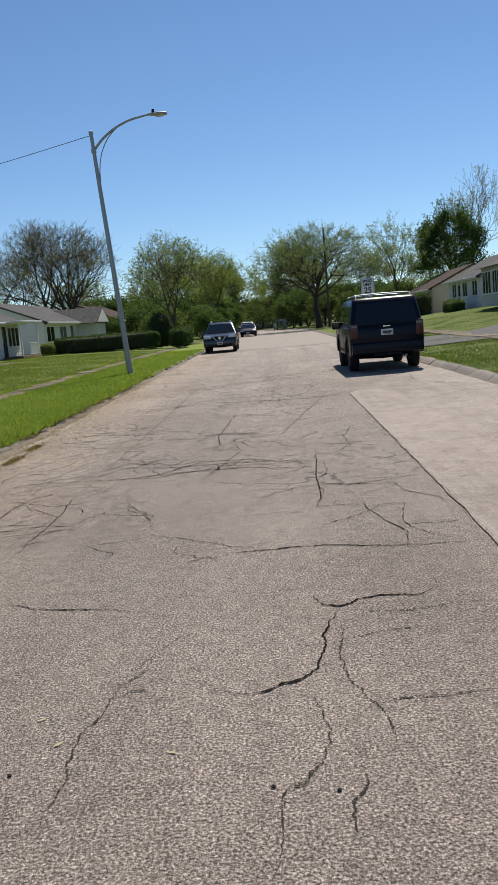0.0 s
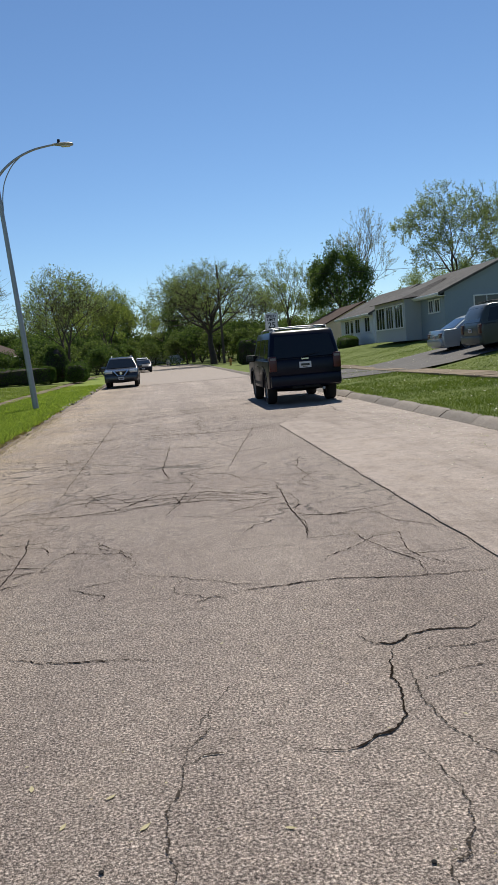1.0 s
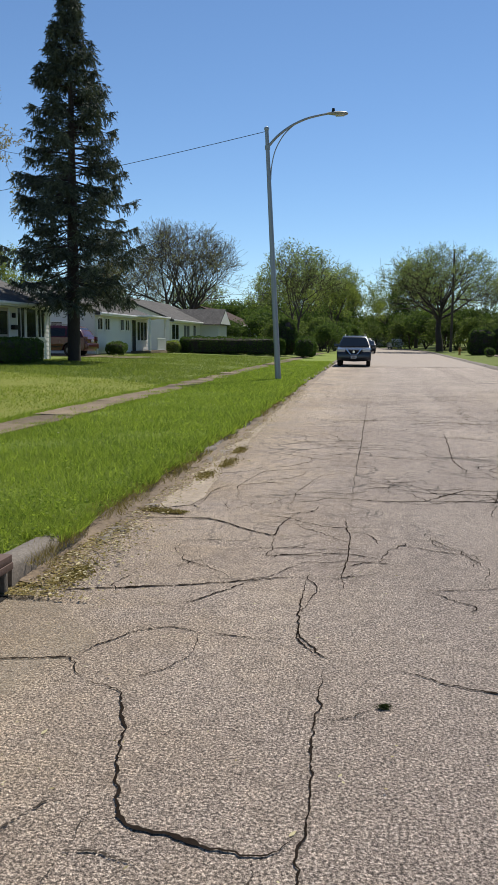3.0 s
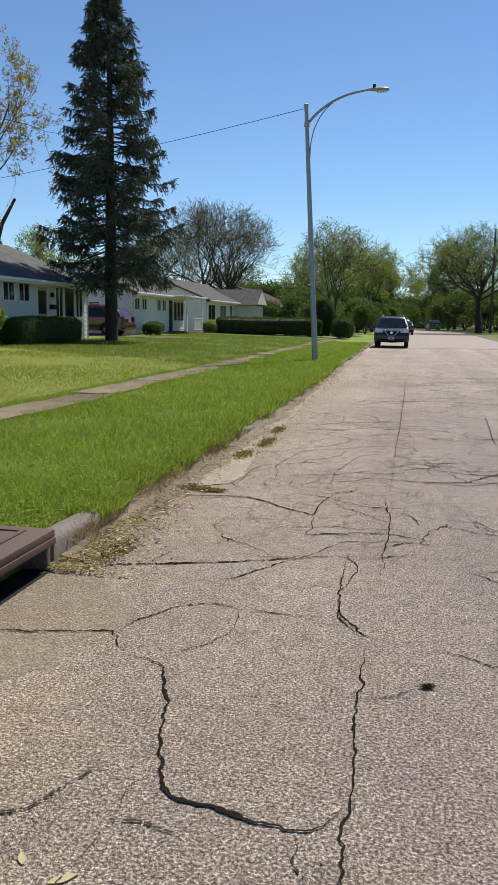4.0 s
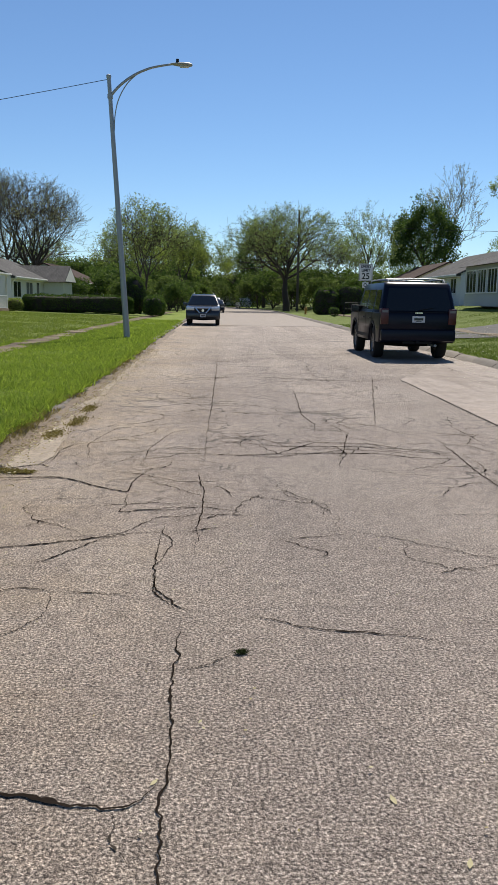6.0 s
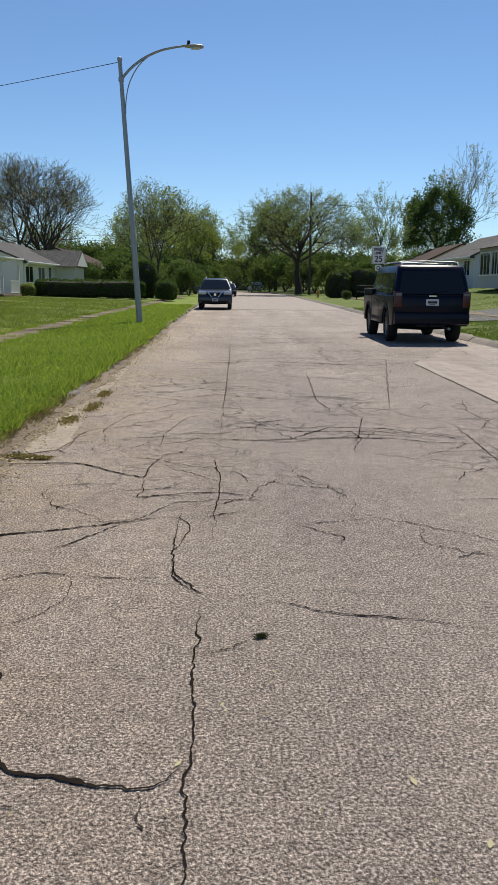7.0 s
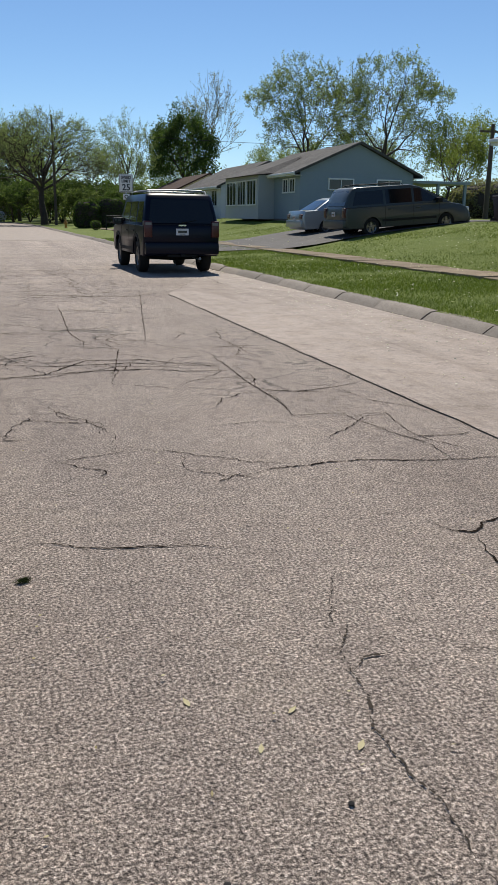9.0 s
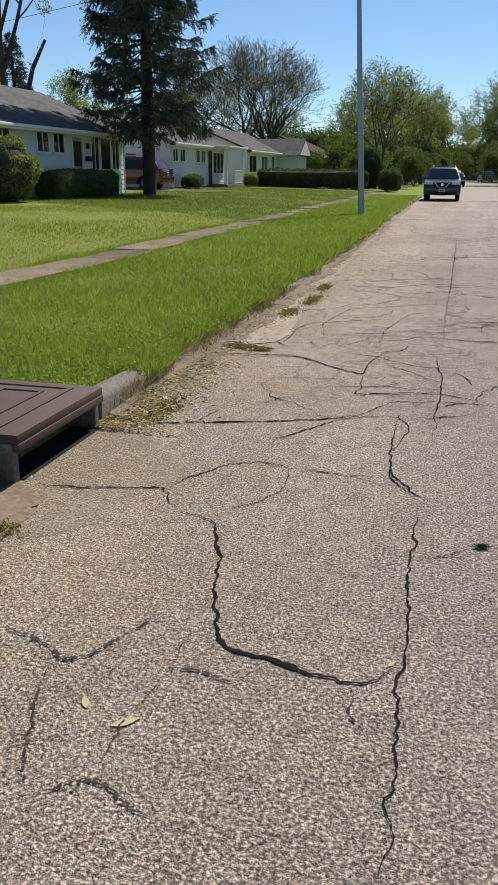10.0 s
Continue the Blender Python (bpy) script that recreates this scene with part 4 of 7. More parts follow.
# ---- vehicles ----
def arch(yc, r, z0, n=9):
    """Points of a wheel arch from back to front, over the wheel."""
    return [(yc - r * math.cos(math.pi * i / (n - 1)), max(z0, z0 + r * math.sin(math.pi * i / (n - 1)))) for i in range(n)]


def shell(outline, half, scale_rows, tumble=None):
    """A side outline (y, z) carried across the car in layers, drawn in a little towards the flanks so that its corners are round."""
    s, n = Shape(), len(outline)
    yc = (min(y for y, z in outline) + max(y for y, z in outline)) / 2
    zc = (min(z for y, z in outline) + max(z for y, z in outline)) / 2
    layers = [(-x, k) for x, k in scale_rows] + [(x, k) for x, k in reversed(scale_rows)]
    vs = []
    for x, k in layers:
        for y, z in outline:
            w = tumble(z) if tumble else 1.0
            ky, kz = 1 - (1 - k) * 1.0, 1 - (1 - k) * 1.3
            vs.append((x * half * w, yc + (y - yc) * ky, zc + (z - zc) * kz))
    m = len(layers)
    fs = [(i * n + j, (i + 1) * n + j, (i + 1) * n + (j + 1) % n, i * n + (j + 1) % n) for i in range(m - 1) for j in range(n)]
    fs += [tuple(range(n)), tuple(range((m - 1) * n, m * n))]
    s.add(vs, fs)
    return s


def flank(points, half, tumble, side, out=0.006):
    """A flat panel on the car's side from (y, z) corners."""
    vs = [(side * (half * (tumble(z) if tumble else 1) + out), y, z) for y, z in points]
    vs += [(x - side * 0.02, y, z) for x, y, z in vs]
    n = len(points)
    return Shape().add(vs, [tuple(range(n))] + [(i, (i + 1) % n, (i + 1) % n + n, i + n) for i in range(n)])


def cross(y1, z1, w1, y2, z2, w2, out=0.008, mid=0.03):
    """A pane across the car between two levels, bowed a little outwards."""
    d = Vector((0, y2 - y1, z2 - z1)).normalized()
    nrm = Vector((0, -d.z, d.y))
    if nrm.y * (y1 + y2) < 0:
        nrm = -nrm
    s, vs, m = Shape(), [], 6
    for (y, z, w) in ((y1, z1, w1), (y2, z2, w2)):
        for i in range(m + 1):
            q = -1 + 2 * i / m
            p = Vector((q * w, y, z)) + nrm * (out + mid * 0.25 * (1 - q * q))
            vs.append(p)
    return s.add(vs, [(i, i + 1, m + 2 + i, m + 1 + i) for i in range(m)])


def wheel_meshes(r, w, spokes, key):
    prof = [(r * 0.60, -w / 2 + 0.01), (r * 0.78, -w / 2), (r * 0.95, -w / 2 + 0.015), (r, -w / 2 + 0.05), (r, w / 2 - 0.05), (r * 0.95, w / 2 - 0.015), (r * 0.78, w / 2), (r * 0.60, w / 2 - 0.01)]
    tyre = Shape().lathe(prof, "x", 28).mesh("tyre", smooth=True)
    tyre.materials.append(RUBBER)
    s = Shape().lathe([(r * 0.61, -w / 2 + 0.02), (r * 0.61, w / 2 - 0.02), (r * 0.53, w / 2 - 0.04), (r * 0.5, w / 2 - 0.10), (0.01, w / 2 - 0.11)], "x", 28)
    s.lathe([(r * 0.14, w / 2 - 0.11), (r * 0.14, w / 2 - 0.03), (0.005, w / 2 - 0.025)], "x", 12)
    for i in range(spokes):
        a = 2 * math.pi * i / spokes
        m = Matrix.Rotation(a, 4, "X")
        s.box((w / 2 - 0.10, -r * 0.075, r * 0.08), (w / 2 - 0.035, r * 0.075, r * 0.56), m)
    rim = s.mesh("rim", smooth=True, angle=30)
    rim.materials.append(ALLOY)
    return tyre, rim


def wheel(car, x, y, r, w, tyre, rim):
    hub = part("wheel", Shape().lathe([(0.01, -w / 2 + 0.02), (r * 0.5, -w / 2 + 0.02), (r * 0.5, w / 2 - 0.12), (0.01, w / 2 - 0.12)], "x", 16), BLACK_PLASTIC, car)
    hub.matrix_local = pose(x, y, r, rz=0 if x > 0 else 180)
    part("tyre", tyre, RUBBER, hub)
    part("rim", rim, ALLOY, hub)


def vehicle(name, label, m, paint, d):
    """d: sizes and outlines of one car, forward along +y, on the ground at z = 0."""
    car = thing(name, label, d["kind"], m)
    L, half, r = d["length"] / 2, d["width"] / 2, d["wheel"]
    tum = d["tumble"]
    z0, belt, top = d["sill"], d["belt"], d["roof"]
    low = [(-L + 0.04, z0 + 0.12), (-L + 0.12, z0)] + arch(d["rear_axle"], r * 1.16, z0) + arch(d["front_axle"], r * 1.16, z0) + [(L - 0.15, z0), (L, z0 + 0.15)] + d["front"] + d["back"]
    rows = [(1.0, 0.965), (0.985, 0.985), (0.93, 1.0), (0.5, 1.004)]
    body = part("body", shell(low, half, rows), paint, car, smooth=True)
    green = d["cabin"]
    part("cabin", shell(green, half * 0.985, [(1.0, 0.965), (0.97, 0.985), (0.90, 1.0), (0.5, 1.008)], tum), paint, car, smooth=True)
    h2 = half * 0.985
    for side in (-1, 1):
        for pts in d["windows"]:
            part("side_window", flank(pts, h2, tum, side), CAR_GLASS, car, "dark tinted glass")
        for y in d["seams"]:
            part("door_seam", flank([(y - 0.006, z0 + 0.08), (y + 0.006, z0 + 0.08), (y + 0.006, belt - 0.03), (y - 0.006, belt - 0.03)], half, None, side, 0.003), BLACK_PLASTIC, car)
        for y in d["handles"]:
            part("door_handle", Shape().box((side * half - 0.02, y - 0.09, belt - 0.16), (side * half + 0.03, y + 0.09, belt - 0.12)), d.get("handle_mat", paint), car, bevel=0.012)
        part("side_strip", flank([(d["rear_axle"] + r * 1.3, 0.5), (d["front_axle"] - r * 1.3, 0.5), (d["front_axle"] - r * 1.3, 0.58), (d["rear_axle"] + r * 1.3, 0.58)], half, None, side, 0.012), BLACK_PLASTIC, car)
        my = d["mirror"]
        mir = part("mirror", Shape().box((min(side * (half - 0.03), side * (half + 0.22)), my - 0.08, belt - 0.02), (max(side * (half - 0.03), side * (half + 0.22)), my + 0.08, belt + 0.17)), d.get("mirror_mat", paint), car, bevel=0.035)
        part("mirror_glass", Shape().box((min(side * (half + 0.03), side * (half + 0.20)), my - 0.088, belt), (max(side * (half + 0.03), side * (half + 0.20)), my - 0.078, belt + 0.15)), CAR_GLASS, mir)
    (y1, z1), (y2, z2) = d["screen"]
    part("windscreen", cross(y1, z1, h2 * tum(z1) * 0.965, y2, z2, h2 * tum(z2) * 0.93), CAR_GLASS, car)
    (y1, z1), (y2, z2) = d["rear_screen"]
    part("rear_window", cross(y1, z1, h2 * tum(z1) * 0.88, y2, z2, h2 * tum(z2) * 0.86), CAR_GLASS, car)
    # flares round the wheels, dark wells inside
    for y in (d["rear_axle"], d["front_axle"]):
        for side in (-1, 1):
            outer, inner = arch(y, r * d["flare"], z0 + 0.02, 13), arch(y, r * 1.13, z0 + 0.02, 13)
            x = side * (half + 0.012)
            vs = [(x, *p) for p in outer] + [(x, *p) for p in inner] + [(x - side * 0.09, *p) for p in outer]
            n = 13
            f = Shape().add(vs, [(i, i + 1, n + i + 1, n + i) for i in range(n - 1)] + [(i, i + 1, 2 * n + i + 1, 2 * n + i) for i in range(n - 1)])
            part("wheel_arch", f, d.get("flare_mat", paint), car, smooth=True)
        part("axle", Shape().lathe([(0.02, -half + 0.12), (0.09, -half + 0.12), (0.13, 0), (0.09, half - 0.12), (0.02, half - 0.12)], "x", 12, (0, y, r + 0.02)), BLACK_PLASTIC, car)
    tyre, rim = wheel_meshes(r, d["tyre"], d["spokes"], name)
    for y in (d["rear_axle"], d["front_axle"]):
        for side in (-1, 1):
            wheel(car, side * (half - d["tyre"] / 2 - 0.015), y, r, d["tyre"], tyre, rim)
    part("rear_bumper", Shape().box((-half * 0.97, -L - 0.07, d["bumper"][0]), (half * 0.97, -L + 0.15, d["bumper"][1])), d.get("bumper_mat", paint), car, bevel=0.05)
    part("front_bumper", Shape().box((-half * 0.95, L - 0.15, d["bumper"][0] - 0.08), (half * 0.95, L + 0.05, d["bumper"][1] - 0.02)), d.get("bumper_mat", paint), car, bevel=0.06)
    part("underbody", Shape().box((-half * 0.8, -L + 0.35, z0 + 0.02), (half * 0.8, L - 0.3, z0 + 0.15)), BLACK_PLASTIC, car, bevel=0.03)
    for side in (-1, 1):
        a, b, c, e = d["tail"]
        t = part("tail_light", Shape().box((min(side * a, side * b), -L - 0.015, c), (max(side * a, side * b), -L + 0.22, e)), TAIL_RED, car, bevel=0.025)
        part("reverse_lens", Shape().box((min(side * (a + 0.02), side * (b - 0.03)), -L - 0.02, e - 0.10), (max(side * (a + 0.02), side * (b - 0.03)), -L - 0.008, e - 0.04)), REVERSE, t)
        a, b, c, e = d["head"]
        part("headlight", Shape().box((min(side * a, side * b), L - 0.28, c), (max(side * a, side * b), L + 0.012, e)), LENS_CLEAR, car, bevel=0.04)
    py, pz = d["plate"]
    for y, sgn, z in ((-L + py, -1, pz), (L + 0.06, 1, d["bumper"][0] + 0.1)):
        pl = part("number_plate", Shape().box((-0.152, y - 0.008, z - 0.076), (0.152, y + 0.008, z + 0.076)), PLATE, car)
        bars = Shape().box((-0.11, y + sgn * 0.012 - 0.002, z - 0.025), (0.11, y + sgn * 0.012 + 0.002, z + 0.03)).box((-0.07, y + sgn * 0.012 - 0.002, z - 0.055), (0.07, y + sgn * 0.012 + 0.002, z - 0.042))
        part("plate_bars", bars, SLATE, pl)
    if d.get("rails"):
        za, ya, yb = top, *d["rails"]
        for side in (-1, 1):
            x = side * h2 * tum(top) * 0.86
            part("roof_rail", Shape().tube([(x, ya, za - 0.01), (x, ya + 0.08, za + 0.07), (x, (ya + yb) / 2, za + 0.085), (x, yb - 0.08, za + 0.07), (x, yb, za - 0.01)], [0.015] * 5, 8), d.get("rail_mat", BLACK_PLASTIC), car, smooth=True)
        for y in d.get("bars", ()):
            w = h2 * tum(top) * 0.86
            part("roof_crossbar", Shape().tube([(-w, y, za + 0.085), (0, y, za + 0.10), (w, y, za + 0.085)], [0.018] * 3, 8), d.get("rail_mat", BLACK_PLASTIC), car, smooth=True)
    return car


# boxy dark SUV at the kerb
suv_tum = lambda z: 1.0 - 0.13 * max(0, (z - 1.12)) / 0.72
suv = dict(kind="car", length=4.72, width=1.86, wheel=0.385, tyre=0.26, spokes=5, sill=0.42, belt=1.13, roof=1.86, tumble=suv_tum, rear_axle=-1.32, front_axle=1.46, flare=1.32, flare_mat=BLACK_PLASTIC,
           front=[(2.36, 0.95), (2.32, 1.08), (1.1, 1.16)], back=[(-2.33, 1.14), (-2.36, 1.05)],
           cabin=[(-2.33, 1.10), (-2.24, 1.45), (-2.10, 1.80), (-2.0, 1.86), (0.55, 1.86), (0.72, 1.80), (1.22, 1.12)],
           windows=[[(-2.05, 1.2), (-1.35, 1.2), (-1.35, 1.68), (-1.97, 1.68)], [(-1.24, 1.2), (-0.35, 1.2), (-0.35, 1.69), (-1.24, 1.69)], [(-0.25, 1.2), (0.82, 1.2), (0.48, 1.69), (-0.25, 1.69)]],
           seams=[-1.2, -0.3, 0.85], handles=[-0.95, 0.0], mirror=0.78, screen=((1.17, 1.17), (0.75, 1.76)), rear_screen=((-2.345, 1.18), (-2.14, 1.72)),
           bumper=(0.46, 0.74), mirror_mat=BLACK_PLASTIC, tail=(0.72, 0.915, 0.86, 1.24), head=(0.62, 0.88, 0.82, 1.0), plate=(-0.012, 0.985), rails=(-1.95, 0.5), bars=(-1.6, 0.1), rail_mat=STEEL)
car = vehicle("parked_suv", "boxy near-black SUV with roof rails parked at the kerb", pose(4.63, 19.47 + 2.36, 0, rz=0.3), NAVY, suv)
part("badge", Shape().box((-0.09, -2.385, 1.12), (0.09, -2.372, 1.15)), CHROME, car, "small chrome emblem")
part("tailgate_seam", Shape().box((-0.8, -2.374, 1.145), (0.8, -2.366, 1.155)), BLACK_PLASTIC, car)
part("rear_wiper", Shape().tube([(0.0, -2.37, 1.2), (0.35, -2.34, 1.26)], [0.012, 0.008], 6), BLACK_PLASTIC, car)
part("spare_and_tank", Shape().lathe([(0.01, 0.40), (0.3, 0.40), (0.32, 0.44), (0.32, 0.5), (0.01, 0.52)], "z", 20, (-0.05, -1.75, 0)), RUBBER, car, smooth=True)
part("tow_hitch", Shape().box((-0.35, -2.36, 0.40), (0.35, -2.2, 0.48)).box((-0.05, -2.45, 0.41), (0.05, -2.2, 0.47)), BLACK_PLASTIC, car, bevel=0.01)
part("exhaust", Shape().tube([(0.45, -2.30, 0.36), (0.45, -1.6, 0.38)], [0.035, 0.035], 10), STEEL, car)
part("antenna", Shape().tube([(0.8, 1.3, 1.1), (0.82, 1.2, 1.75)], [0.006, 0.003], 5), BLACK_PLASTIC, car)

# crossover facing us on the other side
cr_tum = lambda z: 1.0 - 0.29 * max(0, (z - 1.02)) / 0.66
cross_d = dict(kind="car", length=4.65, width=1.84, wheel=0.36, tyre=0.23, spokes=5, sill=0.32, belt=1.03, roof=1.67, tumble=cr_tum, rear_axle=-1.38, front_axle=1.33, flare=1.26, flare_mat=BLACK_PLASTIC,
               front=[(2.33, 0.72), (2.22, 0.92), (1.9, 1.0), (1.0, 1.07)], back=[(-2.22, 1.05), (-2.30, 0.95)],
               cabin=[(-2.22, 1.02), (-2.0, 1.38), (-1.75, 1.6), (-1.4, 1.67), (0.1, 1.67), (0.35, 1.60), (1.15, 1.02)],
               windows=[[(-1.85, 1.12), (-1.2, 1.1), (-1.2, 1.5), (-1.6, 1.46)], [(-1.1, 1.1), (-0.25, 1.1), (-0.25, 1.53), (-1.1, 1.52)], [(-0.15, 1.1), (0.75, 1.1), (0.22, 1.52), (-0.15, 1.53)]],
               seams=[-1.15, -0.2, 0.9], handles=[-0.85, 0.05], mirror=0.72, screen=((1.09, 1.08), (0.4, 1.57)), rear_screen=((-2.17, 1.1), (-1.85, 1.53)),
               bumper=(0.42, 0.72), tail=(0.66, 0.9, 0.82, 1.08), head=(0.46, 0.89, 0.80, 0.96), plate=(-0.02, 0.85), rails=(-1.4, 0.0), rail_mat=STEEL)
car = vehicle("parked_crossover", "dark grey-blue crossover with chrome grille parked facing us", pose(-1.42, 44.2 + 2.33, 0.012, rz=180.8), SLATE, cross_d)
g = Shape()
for side in (-1, 1):
    g.tube([(side * 0.40, 2.36, 0.93), (side * 0.16, 2.41, 0.66)], [0.04, 0.04], 6)
g.tube([(-0.14, 2.40, 0.66), (0.14, 2.40, 0.66)], [0.03, 0.03], 6)
part("grille_chrome", g, CHROME, car, "chrome V of the grille")
part("grille", Shape().box((-0.42, 2.2, 0.66), (0.42, 2.355, 0.9)), BLACK_PLASTIC, car, bevel=0.03)
part("emblem", Shape().lathe([(0.01, 0), (0.07, 0), (0.07, 0.02), (0.01, 0.02)], "z", 14).mesh("emblem"), CHROME, car).matrix_local = pose(0, 2.375, 0.80, 90)
part("lower_grille", Shape().box((-0.7, 2.2, 0.36), (0.7, 2.385, 0.48)), BLACK_PLASTIC, car, bevel=0.03)
part("antenna_fin", Shape().box((-0.03, -1.5, 1.66), (0.03, -1.3, 1.74)), SLATE, car, bevel=0.02)

# minivan on the sloping driveway
van_tum = lambda z: 1.0 - 0.16 * max(0, (z - 1.02)) / 0.72
van_d = dict(kind="car", length=5.1, width=1.94, wheel=0.335, tyre=0.22, spokes=5, sill=0.30, belt=1.06, roof=1.74, tumble=van_tum, rear_axle=-1.50, front_axle=1.57, flare=1.2,
             front=[(2.55, 0.62), (2.42, 0.82), (2.2, 0.93), (1.55, 1.06)], back=[(-2.5, 1.04), (-2.55, 0.85)],
             cabin=[(-2.5, 1.03), (-2.38, 1.4), (-2.2, 1.68), (-2.05, 1.74), (0.1, 1.74), (0.5, 1.66), (1.75, 1.03)],
             windows=[[(-2.22, 1.12), (-1.0, 1.12), (-1.0, 1.6), (-2.05, 1.58)], [(-0.9, 1.12), (0.15, 1.12), (0.15, 1.61), (-0.9, 1.61)], [(0.25, 1.12), (1.3, 1.12), (0.55, 1.58), (0.25, 1.6)]],
             seams=[-0.95, 0.2, 1.25], handles=[-0.75, 0.4], mirror=1.2, screen=((1.67, 1.1), (0.58, 1.62)), rear_screen=((-2.49, 1.12), (-2.24, 1.62)),
             bumper=(0.36, 0.64), tail=(0.74, 0.955, 0.72, 1.06), head=(0.55, 0.9, 0.62, 0.82), plate=(-0.02, 0.84), rails=(-1.9, -0.1), bars=(-1.6, -0.4), mirror_mat=BLACK_PLASTIC)
van_m = Matrix.Translation((15.05, 28.55, 0.84)) @ Euler((0, radians(-4.3), 0)).to_matrix().to_4x4() @ Matrix.Rotation(radians(-90), 4, "Z")
car = vehicle("parked_minivan", "green-grey minivan with roof rack parked on the driveway", van_m, TAUPE, van_d)
sed_tum = lambda z: 1.0 - 0.22 * max(0, (z - 0.92)) / 0.5
sedan = dict(kind="car", length=4.8, width=1.8, wheel=0.325, tyre=0.21, spokes=7, sill=0.24, belt=0.92, roof=1.43, tumble=sed_tum, rear_axle=-1.36, front_axle=1.42, flare=1.2,
             front=[(2.4, 0.6), (2.25, 0.76), (1.1, 0.95)], back=[(-1.6, 0.98), (-2.3, 0.98), (-2.4, 0.75)],
             cabin=[(-1.9, 0.93), (-1.15, 1.36), (-0.85, 1.43), (0.1, 1.43), (0.35, 1.38), (1.25, 0.93)],
             windows=[[(-1.35, 1.0), (-0.55, 1.0), (-0.55, 1.33), (-0.95, 1.3)], [(-0.45, 1.0), (0.75, 1.0), (0.28, 1.32), (-0.45, 1.34)]],
             seams=[-1.0, -0.5, 0.85], handles=[-0.7, 0.1], mirror=0.78, screen=((1.18, 0.98), (0.4, 1.35)), rear_screen=((-1.84, 0.99), (-1.18, 1.34)),
             bumper=(0.34, 0.62), tail=(0.55, 0.86, 0.68, 0.86), head=(0.5, 0.86, 0.58, 0.74), plate=(-0.02, 0.72))
sed_m = Matrix.Translation((14.9, 32.7, 0.80)) @ Euler((0, radians(-4.0), 0)).to_matrix().to_4x4() @ Matrix.Rotation(radians(-90), 4, "Z")
vehicle("parked_sedan", "silver-blue sedan parked beside the minivan", sed_m, SILVER, sedan)
# red crossover beside the white bungalow
vehicle("red_crossover", "dark red crossover parked on the driveway between the houses", pose(-17.9, 42.6, 0.42, rz=90), RED, cross_d)
# far parked cars
vehicle("far_sedan", "dark sedan parked far up the street", pose(-1.55, 93, 0.012, rz=180), NAVY, sedan)
vehicle("far_hatchback", "white crossover parked far up the street", pose(-2.0, 103, 0.012, rz=180), CAR_WHITE, cross_d)
vehicle("far_van", "pale van far up the street seen from behind", pose(2.2, 146, 0.012, rz=8), CAR_WHITE, van_d)

# ---- street lamp, sign, poles, cart, wires ----
def smoothed(pts, n=5):
    """A curve through the given points."""
    pts = [Vector(p) for p in pts]
    out = []
    for i in range(len(pts) - 1):
        a, b, c, d = pts[max(0, i - 1)], pts[i], pts[i + 1], pts[min(len(pts) - 1, i + 2)]
        for k in range(n):
            t = k / n
            out.append(0.5 * (2 * b + (c - a) * t + (2 * a - 5 * b + 4 * c - d) * t * t + (3 * b - a - 3 * c + d) * t ** 3))
    return out + [pts[-1]]


def street_lamp():
    lamp_post = thing("street_lamp", "leaning galvanised street lamp with a curved arm", "street lamp", pose(-3.2, 26.3, 0.1))
    top = Vector((-0.49, 0.12, 8.0))
    part("pole", Shape().tube([(0, 0, -0.05), (0.0, 0, 0.02), top * 0.5, top], [0.10, 0.10, 0.08, 0.06], 14), STEEL, lamp_post, smooth=True)
    part("pole_cap", Shape().lathe([(0.01, 8.05), (0.07, 8.02), (0.08, 7.97), (0.068, 7.93), (0.01, 7.93)], "z", 14, (top.x, top.y, 0)), STEEL, lamp_post, smooth=True)
    a = top * 0.925
    arm = [a, a + Vector((0.3, 0, 0.32)), a + Vector((0.72, 0, 0.62)), a + Vector((1.2, 0, 0.83)), a + Vector((1.65, 0, 0.93)), a + Vector((1.95, 0, 0.97))]
    part("arm", Shape().tube(smoothed(arm), [0.045 - 0.0006 * i for i in range(26)], 10), STEEL, lamp_post, smooth=True)
    b = top * 0.80
    part("brace", Shape().tube(smoothed([b + Vector((0.06, 0, 0)), b + Vector((0.08, 0, 0.42)), b + Vector((0.20, 0, 0.92)), b + Vector((0.47, 0, 1.38)), a + Vector((0.86, 0, 0.68))]), [0.017] * 21, 8), STEEL, lamp_post, smooth=True)
    part("pole_band", Shape().tube([a - Vector((0, 0, 0.06)), a + Vector((0, 0, 0.06))], [0.085, 0.085], 12), STEEL, lamp_post)
    case = Shape().tube([(x, a.y, 0) for x in (a.x + 1.86, a.x + 1.95, a.x + 2.06, a.x + 2.25, a.x + 2.42, a.x + 2.5, a.x + 2.53)], [0.045, 0.075, 0.105, 0.13, 0.12, 0.085, 0.03], 12)
    case.v = [(x, y, a.z + 0.975 + 0.5 * z - 0.03 * (x - a.x - 1.86)) for x, y, z in case.v]
    head = part("lamp_head", case, LAMP_CASE, lamp_post, smooth=True)
    part("lens", Shape().box((a.x + 2.14, a.y - 0.085, a.z + 0.885), (a.x + 2.42, a.y + 0.085, a.z + 0.925)), LENS, head, bevel=0.02)
    part("photocell", Shape().lathe([(0.01, 1.13), (0.045, 1.12), (0.05, 1.02), (0.01, 1.01)], "z", 10, (a.x + 2.07, a.y, a.z)), BLACK_PLASTIC, head, smooth=True)
    return Vector((-3.2, 26.3, 0.1)) + top


def sag(a, b, drop, n=24):
    a, b = Vector(a), Vector(b)
    return [a.lerp(b, i / n) - Vector((0, 0, drop * 4 * (i / n) * (1 - i / n))) for i in range(n + 1)]


